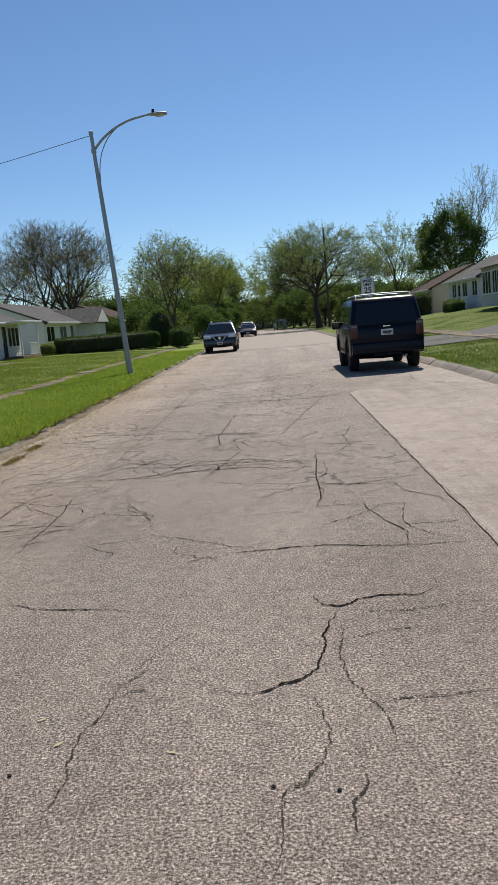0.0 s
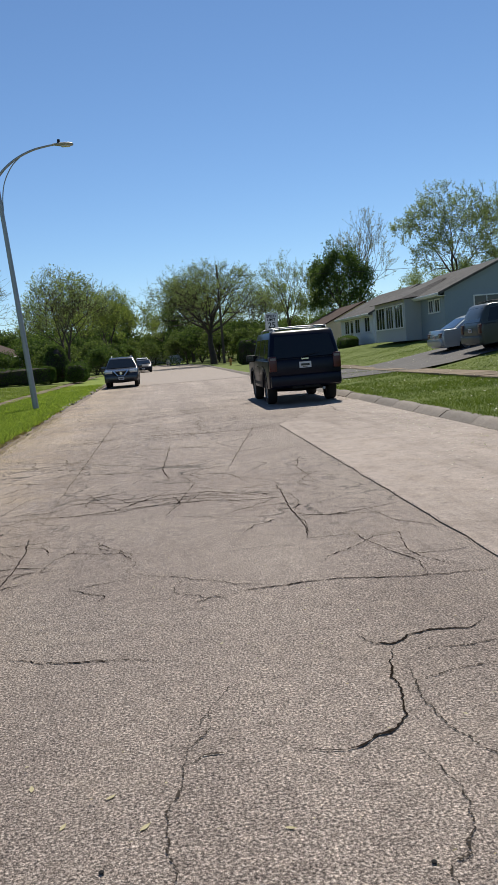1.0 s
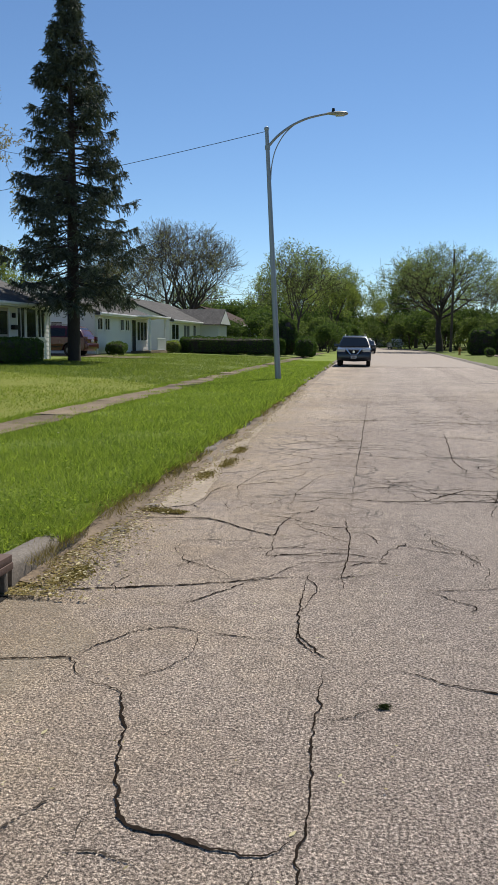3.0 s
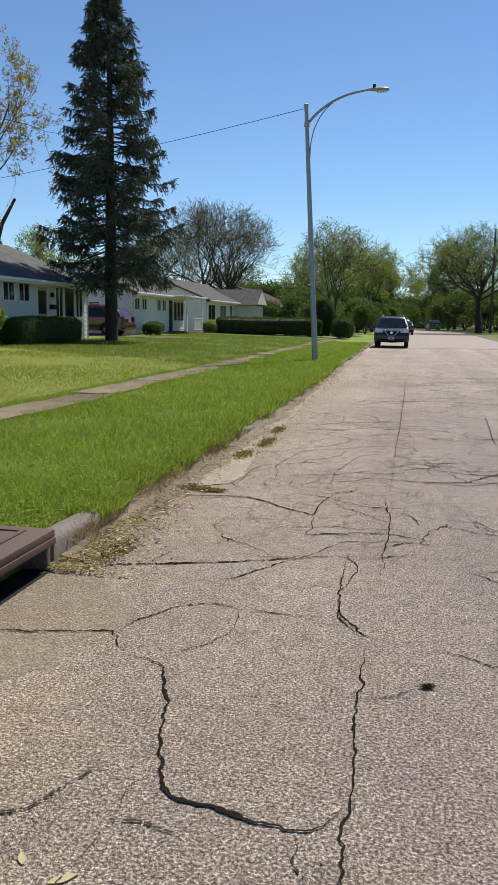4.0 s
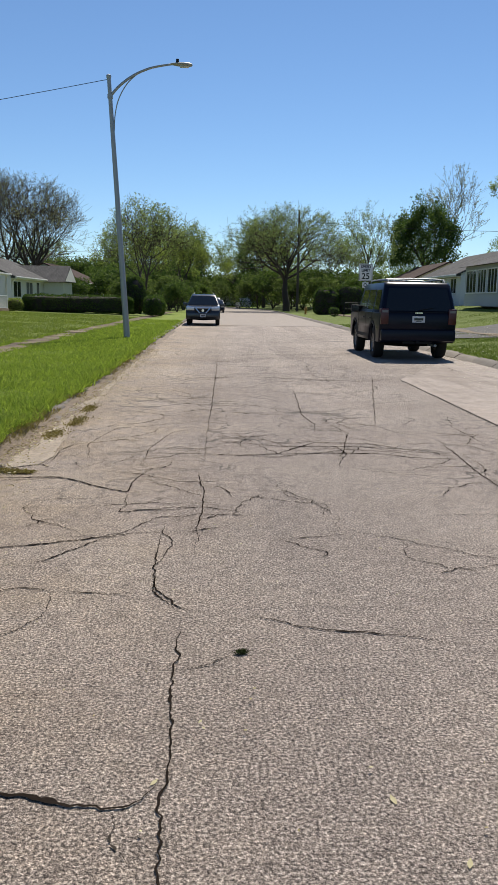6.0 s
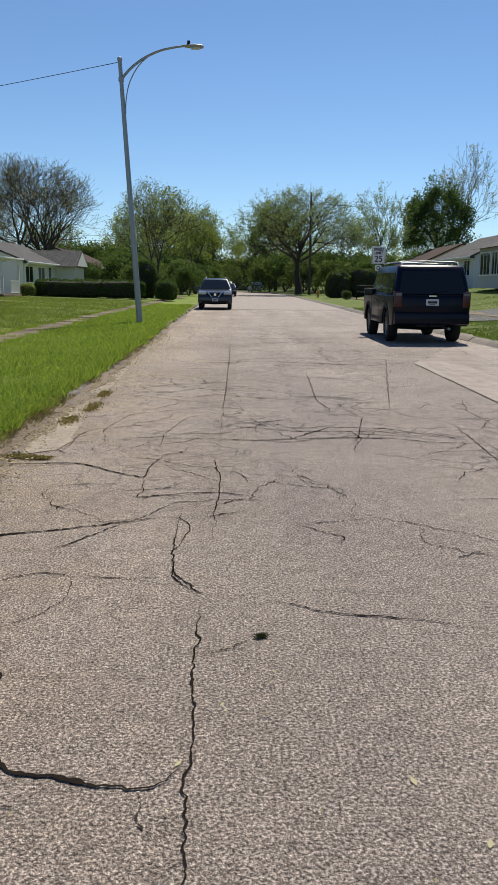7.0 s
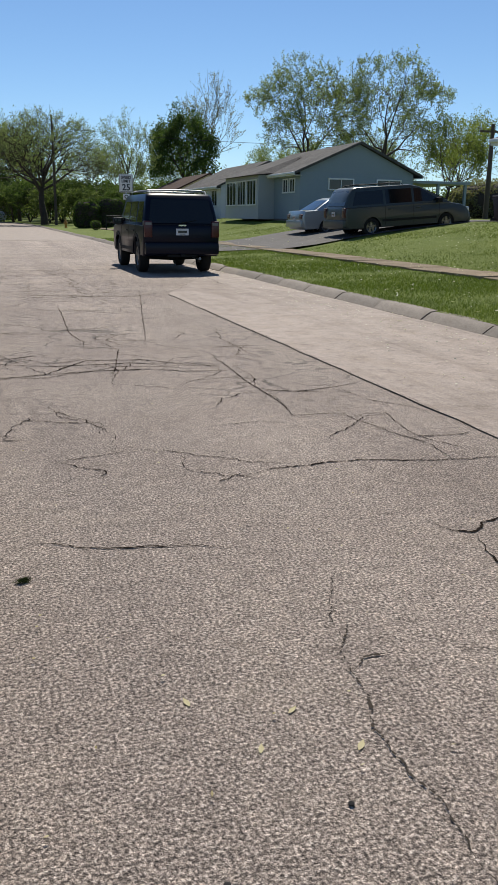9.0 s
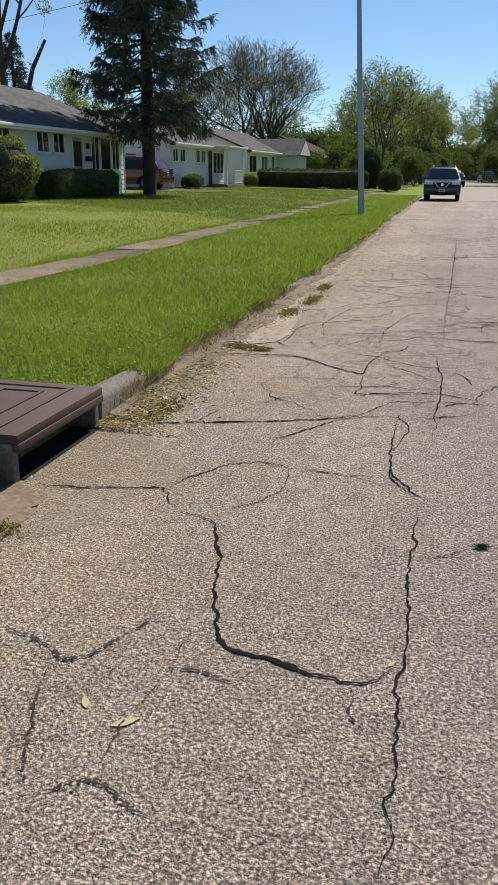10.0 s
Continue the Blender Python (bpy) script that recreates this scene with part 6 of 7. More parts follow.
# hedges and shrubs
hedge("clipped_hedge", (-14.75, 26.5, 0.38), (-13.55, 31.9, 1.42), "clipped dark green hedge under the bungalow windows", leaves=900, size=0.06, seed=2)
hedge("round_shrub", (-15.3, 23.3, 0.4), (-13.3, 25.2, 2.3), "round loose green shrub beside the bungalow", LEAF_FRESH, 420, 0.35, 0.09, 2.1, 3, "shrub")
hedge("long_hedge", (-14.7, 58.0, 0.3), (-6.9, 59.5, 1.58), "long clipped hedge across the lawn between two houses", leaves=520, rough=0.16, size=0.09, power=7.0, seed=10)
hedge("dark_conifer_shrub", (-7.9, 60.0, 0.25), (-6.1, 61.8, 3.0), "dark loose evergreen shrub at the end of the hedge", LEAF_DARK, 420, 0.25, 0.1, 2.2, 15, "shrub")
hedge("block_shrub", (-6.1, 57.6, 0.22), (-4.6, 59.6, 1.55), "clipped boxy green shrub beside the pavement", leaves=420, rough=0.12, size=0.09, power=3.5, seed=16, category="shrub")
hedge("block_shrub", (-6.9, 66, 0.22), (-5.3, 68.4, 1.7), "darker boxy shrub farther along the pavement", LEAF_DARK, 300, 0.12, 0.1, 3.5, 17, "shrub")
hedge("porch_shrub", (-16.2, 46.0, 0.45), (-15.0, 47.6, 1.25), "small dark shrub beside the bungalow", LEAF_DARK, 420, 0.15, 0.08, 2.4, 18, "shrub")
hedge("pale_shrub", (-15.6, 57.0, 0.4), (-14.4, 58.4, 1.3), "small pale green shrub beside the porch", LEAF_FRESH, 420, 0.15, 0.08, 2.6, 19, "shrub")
bush = tree_meshes(95, 3.6, 4.6, BARK, LEAF_DARK, 7000, 0.2, kids=(5, 4, 3), deepest=3, wobble=0.16, lift=0.04, spread=(20, 60), trunk=0.4, radius=0.07, puff=0.3, stems=6, dome=0.35)
bush2 = tree_meshes(96, 3.4, 4.8, BARK, LEAF_SHRUB, 6500, 0.2, kids=(5, 4, 3), deepest=3, wobble=0.16, lift=0.04, spread=(20, 60), trunk=0.4, radius=0.07, puff=0.3, stems=6, dome=0.35)
# the big shrubs near y 122 are added to make the dark shade below the maple
for i, (x, y, size) in enumerate(((-5.4, 84, 0.75), (-6.8, 92, 1.0), (-6.0, 103, 0.9), (-9.5, 80, 0.95), (-12, 86, 1.1), (-8.5, 116, 1.2), (-15.5, 84, 0.8), (12.5, 112, 1.1), (17, 110, 1.1), (22, 106, 1.1), (8.5, 128, 1.2), (-13, 124, 1.4), (-19, 118, 1.4), (-27, 120, 1.5), (3.5, 165, 1.4),
                                 (-3.0, 158, 1.3), (13, 130, 1.5), (19, 126, 1.4), (26, 118, 1.3), (-7, 138, 1.4), (-22, 134, 1.6), (-34, 126, 1.6), (33, 112, 1.3), (-40, 108, 1.3), (9, 160, 1.6), (-10, 165, 1.6), (44, 92, 1.3), (52, 84, 1.3), (-8.5, 121, 1.7), (-11.5, 123, 1.8), (-15, 122, 1.7), (-18.5, 126, 1.9), (-23, 124, 1.8), (-28, 128, 1.9), (-10, 96, 1.2), (-14, 97, 1.2), (-6.5, 130, 1.5), (8.6, 116, 1.2), (10.5, 119, 1.4), (13, 121, 1.5), (6.4, 124, 1.4), (4.5, 136, 1.5), (16, 117, 1.4), (10, 142, 1.8), (2, 174, 1.8), (-1.5, 176, 1.8), (6, 171, 1.9), (19, 113, 1.4), (-4.9, 112, 0.9), (-5.2, 123, 1.2), (24, 112, 1.4))):
    b = tree(bush if i % 2 == 0 else bush2, x, y, 0.25 if x < 6 else 0.5, "dark overgrown shrub under the far trees" if i % 2 == 0 else "green overgrown shrub under the far trees", 47 * i, size, "roadside_shrub", "roadside shrubs")
    tagged(b, category="shrub")
for i, (x0, x1, y, t_) in enumerate(((7.9, 10.2, 76, 2.6), (10.0, 12.6, 76.4, 2.9), (12.4, 15.0, 76.8, 3.05), (14.8, 16.6, 77.2, 2.8))):
    hedge("far_hedge", (x0, y, height(x0, y) - 0.1), (x1, y + 1.8, t_), "tall dark clipped hedge on the far lawn", LEAF_DARK, 300, 0.2, 0.11, 3.6, 50 + i)
hedge("small_shrub", (8.0, 65.2, 0.28), (8.8, 66.0, 0.98), "small round shrub on the verge", HEDGE, 420, 0.1, 0.07, 2.3, 60, "shrub")
hedge("house_shrub", (15.4, 63.5, 0.95), (16.8, 67.5, 1.95), "low dark shrub in front of the white house", LEAF_DARK, 260, 0.15, 0.1, 3.0, 61, "shrub")
hedge("tangle", (31.5, 50, 1.3), (38.5, 54, 4.0), "brownish leafless tangle of brush beside the carport", LEAF_BUD, 120, 0.5, 0.15, 2.3, 62, "shrub")


def far_woods():
    """The thicket that closes the view behind the last houses: many loose leaf clumps over thin stems."""
    rng = np.random.default_rng(90)
    stems, c = Shape(), []
    for i in range(110):
        a = -1.15 + 2.3 * i / 149
        r = 172 + rng.uniform(-14, 22)
        x, y = math.sin(a) * r * 1.05, math.cos(a) * r + 12
        if -4 < x < 4 and y > 150:
            r += 25
        tall, wide = rng.uniform(6.5, 11.5), rng.uniform(4.5, 8)
        stems.tube([(x, y, -0.2), (x + rng.uniform(-0.4, 0.4), y, tall * 0.5), (x + rng.uniform(-1, 1), y, tall * 0.95)], [0.16, 0.11, 0.03], 5, caps=False)
        for k in range(14):
            q = np.array([x, y, tall * rng.uniform(0.0, 0.95) ** 1.4])
            q[:2] += rng.normal(size=2) * wide * 0.25
            c.append(q + rng.normal(size=(85, 3)) * np.array([1.0, 1.0, 0.75]))
    c = np.concatenate(c)
    w = tagged(thing("far_woods", "hazy green thicket of young-leaved trees in the distance", "woods"), kind="stuff")
    part("stems", stems, BARK, w)
    part("leaves", soup("leaves", scatter_quads(rng, c, 0.46, 0.3), 4, LEAF_FRESH), LEAF_FRESH, w)


far_woods()

# ---- cracks, gutter dirt, grass, litter ----
CRACKS = thing("road_cracks", "dark branching cracks in the asphalt", "crack", kind="structure")


def crack(points, width=0.012, seed=0, wander=0.035, height=0.005):
    """One ragged crack through a few turning points, a flat dark ribbon; drawn wider across the street, which puts the
    crack's shadow into its shape.
    """
    rnd = random.Random(seed)
    path = []
    for (ax, ay), (bx, by) in zip(points, points[1:]):
        n = max(2, int(math.hypot(bx - ax, by - ay) / (0.016 if ay < 4.5 else 0.03)))
        path += [(ax + (bx - ax) * i / n, ay + (by - ay) * i / n) for i in range(n)]
    path.append(points[-1])
    # rounded turns
    for _ in range(2):
        path = [path[0]] + [((p[0] + 2 * q[0] + r[0]) / 4, (p[1] + 2 * q[1] + r[1]) / 4) for p, q, r in zip(path, path[1:], path[2:])] + [path[-1]]
    vs, n = [], len(path)
    for i, (x, y) in enumerate(path):
        a, b = path[max(0, i - 1)], path[min(n - 1, i + 1)]
        dx, dy = b[0] - a[0], b[1] - a[1]
        q = math.hypot(dx, dy) or 1
        off = wander * (1.2 * noise.noise((x * 3, y * 3, seed)) + noise.noise((x * 11, y * 11, seed)) + 0.8 * noise.noise((x * 31, y * 31, seed + 3)))
        w = 0.5 * width * (0.55 + 0.9 * abs(noise.noise((x * 7, y * 7, seed + 7)))) * min(1, 0.15 + 3.5 * min(i, n - 1 - i) / n)
        w *= (0.62 + 0.72 * abs(dx) / q) * (0.95 + 0.13 * min(8, max(0, y - 2)))
        cx, cy = x - dy / q * off, y + dx / q * off
        l, r = w * rnd.uniform(0.35, 1.7), w * rnd.uniform(0.35, 1.7)
        vs += [(cx - dy / q * l, cy + dx / q * l, height), (cx + dy / q * r, cy - dx / q * r, height)]
    s = Shape().add(vs, [(2 * i, 2 * i + 1, 2 * i + 3, 2 * i + 2) for i in range(n - 1)])
    part("crack", s, CRACK if points[0][1] < 2.85 else CRACK_DEEP, CRACKS)


crack([(-1.83, 3.95), (-1.49, 4.12), (-1.06, 4.26), (-0.57, 4.47), (-0.42, 4.55), (-0.21, 4.57)], 0.013, 1, 0.014)
crack([(-0.45, 4.51), (-0.57, 4.44), (-0.67, 4.27), (-0.79, 4.08), (-0.89, 3.97)], 0.009, 2, 0.014)
crack([(-0.24, 4.59), (-0.23, 3.96), (-0.2, 3.59), (-0.12, 3.43), (-0.07, 3.34)], 0.011, 3, 0.014)
crack([(-0.06, 3.22), (-0.04, 2.91), (-0.04, 2.67), (-0.03, 2.46), (-0.02, 2.27), (-0.02, 2.08), (-0.03, 1.96), (-0.01, 1.77), (0.0, 1.56), (-0.01, 1.47), (0.01, 1.38), (-0.01, 1.27)], 0.015, 4, 0.014)
crack([(-1.58, 5.9), (-1.12, 6.05), (-0.85, 5.77), (-0.58, 5.59), (-0.58, 5.94), (-0.47, 6.46)], 0.012, 5, 0.014)
crack([(-0.58, 5.59), (-0.53, 5.18), (-0.58, 5.02), (-0.24, 5.16), (0.01, 5.18), (0.29, 5.03)], 0.009, 6, 0.014)
crack([(-1.76, 3.07), (-1.49, 3.09), (-1.17, 3.18), (-1.03, 2.95)], 0.011, 7, 0.014)
crack([(-1.03, 2.95), (-0.93, 2.92), (-0.85, 2.88), (-0.78, 2.71), (-0.71, 2.53), (-0.69, 2.38), (-0.63, 2.22), (-0.57, 2.03), (-0.5, 2.0), (-0.41, 1.99), (-0.32, 1.96), (-0.23, 1.94), (-0.15, 1.93), (-0.09, 1.95), (-0.04, 2.03)], 0.017, 8, 0.014)
crack([(-1.15, 3.19), (-1.09, 3.35), (-0.98, 3.54), (-0.81, 3.63), (-0.66, 3.57)], 0.01, 9, 0.014)
crack([(-0.66, 3.57), (-0.65, 3.29), (-0.71, 3.13), (-0.83, 3.0)], 0.007, 10, 0.014)
crack([(-1.25, 1.94), (-1.15, 1.92), (-1.04, 1.87), (-0.98, 1.82), (-0.91, 1.86), (-0.88, 1.94), (-0.85, 2.05), (-0.81, 2.1), (-0.74, 2.08)], 0.014, 11, 0.014)
crack([(-0.98, 1.82), (-0.99, 1.75), (-0.96, 1.61), (-0.9, 1.48), (-0.85, 1.37), (-0.79, 1.31)], 0.013, 12, 0.014)
crack([(-0.67, 1.87), (-0.58, 1.87), (-0.51, 1.86), (-0.45, 1.84)], 0.014, 13, 0.014)
crack([(-0.66, 1.84), (-0.68, 1.71), (-0.71, 1.59), (-0.69, 1.48), (-0.66, 1.4)], 0.009, 14, 0.014)
crack([(-0.79, 1.31), (-0.73, 1.37), (-0.66, 1.4), (-0.61, 1.36), (-0.55, 1.33), (-0.51, 1.32)], 0.015, 15, 0.014)
crack([(-0.15, 1.92), (-0.14, 1.8), (-0.11, 1.74), (-0.08, 1.71)], 0.013, 16, 0.014)
crack([(-0.02, 2.76), (0.1, 2.82), (0.19, 2.91)], 0.006, 17, 0.014)
crack([(-0.62, 2.15), (-0.67, 2.03), (-0.67, 1.87)], 0.008, 19, 0.014)
crack([(0.24, 3.29), (0.36, 3.24), (0.46, 3.17), (0.54, 3.14), (0.75, 3.11), (0.92, 3.08), (1.12, 3.0)], 0.009, 20, 0.014)
crack([(-0.18, 20.78), (-0.11, 13.61), (-0.09, 10.07), (-0.08, 7.96), (-0.06, 6.56)], 0.007, 21, 0.014)
crack([(-0.1, 6.29), (-0.03, 5.71), (-0.02, 5.05), (-0.04, 4.72), (-0.03, 4.16)], 0.01, 22, 0.014)
crack([(-0.01, 5.0), (0.2, 5.0), (0.33, 4.96)], 0.007, 23, 0.014)
crack([(-0.03, 5.8), (0.07, 5.8), (0.14, 5.64), (0.18, 5.44)], 0.007, 24, 0.014)
crack([(-0.63, 3.59), (-0.44, 3.56), (-0.25, 3.56)], 0.007, 25, 0.014)
crack([(-0.23, 3.78), (-0.2, 3.61), (-0.12, 3.46), (-0.05, 3.37), (-0.01, 3.35)], 0.009, 26, 0.014)
crack([(-0.24, 4.82), (-0.24, 4.61), (-0.16, 4.42), (-0.23, 3.88)], 0.008, 27, 0.014)
crack([(-0.61, 7.07), (-0.15, 7.09), (0.23, 7.02), (0.57, 7.11), (0.98, 7.74), (1.53, 7.69), (1.97, 7.26), (2.34, 7.16)], 0.011, 28, 0.014)
crack([(0.4, 7.1), (1.09, 7.18), (1.48, 7.19), (1.82, 6.99), (2.27, 6.95)], 0.01, 29, 0.014)
crack([(1.15, 12.96), (1.08, 11.11), (1.02, 9.71), (1.11, 8.94), (1.02, 8.17)], 0.008, 30, 0.014)
crack([(-1.81, 5.98), (-1.5, 6.03), (-1.07, 6.08)], 0.01, 31, 0.014)
crack([(2.9, 15.62), (2.16, 11.16), (1.68, 8.3)], 0.007, 32, 0.014)
crack([(1.15, 7.62), (1.21, 7.13), (1.06, 6.59), (1.15, 6.42)], 0.008, 33, 0.014)
crack([(1.25, 3.87), (1.41, 3.99)], 0.007, 34, 0.014)
crack([(-0.5, 4.99), (-0.45, 5.1), (-0.17, 5.11), (-0.08, 5.17)], 0.008, 35, 0.014)
crack([(-0.56, 6.55), (-0.59, 7.32), (-0.44, 8.3), (-0.15, 8.5)], 0.007, 36, 0.014)
crack([(-1.07, 6.78), (-1.19, 7.6), (-1.06, 8.47), (-0.6, 8.76), (-0.17, 9.02)], 0.007, 37, 0.014)
crack([(-1.36, 6.53), (-1.37, 7.3), (-1.21, 7.6)], 0.007, 38, 0.014)
crack([(1.36, 3.94), (1.64, 4.03), (1.94, 4.06), (2.23, 4.03), (2.58, 3.93), (2.94, 3.9), (3.16, 3.91)], 0.01, 39, 0.014)
crack([(2.04, 3.09), (2.06, 2.94), (2.15, 2.9), (2.27, 3.0), (2.4, 3.02), (2.57, 2.98), (2.69, 3.09)], 0.012, 41, 0.014)
crack([(2.16, 2.73), (2.31, 2.8), (2.48, 2.79), (2.71, 2.83), (2.95, 2.84)], 0.009, 42, 0.014)
crack([(2.15, 2.87), (2.06, 2.57), (2.04, 2.33), (2.0, 2.16), (1.92, 2.06), (1.85, 2.04), (1.78, 1.98), (1.67, 1.97), (1.54, 2.01)], 0.013, 43, 0.014)
crack([(1.94, 1.96), (1.99, 1.83), (2.02, 1.65), (2.02, 1.55), (1.99, 1.41), (1.93, 1.31), (1.86, 1.25), (1.84, 1.07), (1.83, 0.83)], 0.014, 44, 0.014)
crack([(2.15, 2.7), (2.1, 2.26), (2.13, 2.06), (2.19, 1.87), (2.21, 1.78), (2.25, 1.66), (2.26, 1.56), (2.25, 1.47), (2.21, 1.45)], 0.013, 45, 0.014)
crack([(2.2, 1.82), (2.33, 1.84), (2.49, 1.86), (2.69, 1.87)], 0.011, 46, 0.014)
crack([(2.11, 1.41), (2.12, 1.29), (2.08, 1.22), (2.06, 1.08), (2.06, 1.0)], 0.012, 47, 0.014)
crack([(1.27, 2.43), (1.24, 2.25), (1.16, 2.12), (1.13, 1.87), (1.08, 1.72), (1.09, 1.54), (1.11, 1.35), (1.09, 1.19), (1.1, 1.08)], 0.013, 48, 0.014)
crack([(-0.18, 7.85), (0.65, 7.5), (1.39, 7.52), (2.12, 7.37)], 0.008, 49, 0.014)
crack([(2.26, 7.87), (2.18, 6.26), (2.23, 5.74), (2.17, 5.32)], 0.01, 50, 0.014)
crack([(2.18, 6.05), (2.47, 5.94), (2.83, 6.01), (3.11, 6.16)], 0.009, 51, 0.014)
crack([(2.52, 5.41), (2.52, 5.01), (2.6, 4.62), (2.71, 4.27), (2.66, 3.87)], 0.009, 52, 0.014)
crack([(2.14, 2.48), (2.33, 2.53), (2.55, 2.55)], 0.008, 54, 0.014)
crack([(2.62, 4.45), (3.04, 4.41), (3.16, 4.5)], 0.008, 56, 0.014)
crack([(2.83, 6.01), (2.9, 5.5), (3.12, 5.2), (3.16, 4.96)], 0.008, 57, 0.014)
crack([(1.33, 2.06), (1.23, 2.07), (1.15, 1.99)], 0.008, 58, 0.014)
crack([(2.18, 6.12), (2.2, 5.54), (2.14, 5.17), (2.45, 5.16), (2.51, 5.04)], 0.009, 59, 0.014)
crack([(2.31, 7.31), (2.31, 6.66), (2.18, 6.12), (2.39, 5.96), (2.75, 5.87), (3.04, 5.8)], 0.008, 60, 0.014)
crack([(2.51, 5.04), (2.83, 5.12), (2.72, 4.5), (2.82, 4.19), (2.96, 4.03)], 0.007, 61, 0.014)
crack([(1.21, 9.21), (1.4, 8.35), (1.12, 6.84)], 0.007, 62, 0.014)
crack([(2.84, 9.87), (2.65, 8.9), (2.66, 7.88), (2.73, 7.34)], 0.007, 63, 0.014)
crack([(1.39, 2.69), (1.29, 2.5), (1.22, 2.32), (1.22, 2.21), (1.19, 2.09)], 0.008, 64, 0.014)
crack([(-1.5, 15), (-0.6, 14.2), (0.6, 14.6), (2.4, 14.0), (3.4, 14.9)], 0.014, 28, 0.1)
crack([(-1.8, 21.5), (0.4, 20.8), (2.6, 21.4), (5.6, 20.6)], 0.016, 29, 0.12)
crack([(-1.9, 30), (1.0, 29.4), (5.7, 30)], 0.02, 30, 0.15)
crack([(1.9, 20), (1.7, 16), (1.95, 13)], 0.012, 31, 0.08)
# the joint beside the concrete lane
crack([(3.2, -6), (3.2, 0), (3.2, 4), (3.2, 8), (3.2, 12), (3.2, 14.4), (3.45, 15.0), (4.0, 16.0), (4.5, 17.8)], 0.006, 32, 0.03, 0.016)
crack([(4.9, 18.2), (4.75, 16.6), (5.0, 15.0), (5.8, 14.2)], 0.008, 33, 0.05, 0.016)
# fine branches off the larger cracks
rnd = random.Random(77)
for i in range(150):
    x, y = rnd.uniform(-1.4, 3.0), 4.5 + 17 * rnd.random() ** 1.2
    a = rnd.uniform(0, 6.28)
    pts = [(x, y)]
    for k in range(rnd.choice((2, 3, 4))):
        a += rnd.uniform(-0.9, 0.9)
        r = rnd.uniform(0.12, 0.35) * (1 + y * 0.06)
        pts.append((pts[-1][0] + r * math.cos(a), pts[-1][1] + r * math.sin(a)))
    if all(-1.8 < p[0] < 3.15 for p in pts):
        crack(pts, 0.005 + 0.0002 * y, 100 + i, 0.03)


def gutter_dirt():
    s, vs = Shape(), []
    ys = [0.4 + 0.12 * i for i in range(0, 300)]
    for y in ys:
        w = 0.16 + 0.24 * max(0, noise.noise((y * 0.9, 1, 0)) + 0.35) + 0.07 * noise.noise((y * 4, 2, 0))
        w *= 1.0 if y < 12 else 0.7
        if 2.8 < y < 4.1:
            w = min(w, 0.10)
        e = kerb_left(y)
        for k, z in ((-0.3, 0.06), (0.2, 0.034), (0.65, 0.018), (1.0, 0.003)):
            vs.append((e + w * k if k > 0 else e - 0.1, y, z + (0.01 * noise.noise((y * 5, k * 3, 4)) if z > 0.01 else 0)))
    s.add(vs, [(i * 4 + j, i * 4 + j + 1, i * 4 + j + 5, i * 4 + j + 4) for i in range(len(ys) - 1) for j in range(3) if not 2.75 < ys[i] < 4.08])
    solid("gutter_dirt", s, DIRT, "dry sandy dirt washed along the broken kerb", "dirt", "stuff", smooth=True)


gutter_dirt()


def blades(name, label, n, xs, ys, power, tall, wide, seed, keep=None, material=None, kind="stuff", category="grass"):
    """Loose blades over a stretch of ground; they thin out up the street. xs: a function of y giving the two edges."""
    rng = np.random.default_rng(seed)
    u = rng.random(n)
    y0, y1 = ys
    e = 1 - power
    y = (y0 ** e + (y1 ** e - y0 ** e) * u) ** (1 / e)
    pts = []
    q = rng.random(n)
    for k in range(n):
        a, b = xs(y[k])
        x = a + (b - a) * q[k]
        if keep and not keep(x, y[k]):
            continue
        pts.append((x, y[k], height(x, y[k]) - 0.01))
    p = np.array(pts)
    m = len(p)
    far = np.clip(p[:, 1:2] / 9.0, 0.55, 3.0)
    patch = np.array([noise.noise((a * 0.9, b * 0.9, seed)) for a, b, _ in pts])[:, None]
    h = tall * rng.uniform(0.5, 1.3, (m, 1)) * (1 + 0.6 * patch)
    a = rng.uniform(0, 6.283, m)
    side = np.stack([np.cos(a), np.sin(a), 0 * a], 1) * wide * far * rng.uniform(0.6, 1.3, (m, 1))
    lean = rng.normal(size=(m, 3)) * h * 0.6
    lean[:, 2] = 0
    tip = p + lean + np.concatenate([np.zeros((m, 2)), h], 1)
    solid(name, soup(name, np.stack([p - side, p + side, tip], 1), 3, material or BLADE), material or BLADE, label, category, kind)


def off_inlet(x, y):
    return not (-2.56 < x < -1.6 and 2.85 < y < 4.04) and not (x > -2.06 and 3.9 < y < 4.7)


blades("verge_grass", "lush green grass blades on the verge", 210000, lambda y: (kerb_left(y) - 2.93 + 0.12 * math.sin(y * 2.3) + 0.12 * math.sin(y * 5.1), kerb_left(y) + 0.0 + 0.2 * noise.noise((y * 1.3, 4, 0)) + 0.09 * noise.noise((y * 4.5, 4, 2))), (2.6, 50), 1.5, 0.062, 0.0058, 1, off_inlet)
blades("lawn_grass", "pale yellowish grass blades on the bungalow's lawn", 60000, lambda y: (kerb_left(y) - 11.5, kerb_left(y) - 3.25 + 0.12 * math.sin(y * 2.9 + 1)), (6, 27), 1.1, 0.04, 0.006, 2, lambda x, y: y + 0.35 * x < 19.6 + 0.3 * noise.noise((x, y, 1)), BLADE_PALE)
blades("lawn_grass_beyond", "longer darker grass blades beyond the pale stretch of lawn", 60000, lambda y: (kerb_left(y) - 12.5, kerb_left(y) - 3.25 + 0.12 * math.sin(y * 2.9 + 1)), (20, 55), 1.2, 0.07, 0.0055, 12, lambda x, y: y + 0.35 * x > 19.5 + 0.3 * noise.noise((x, y, 1)), BLADE_DULL)
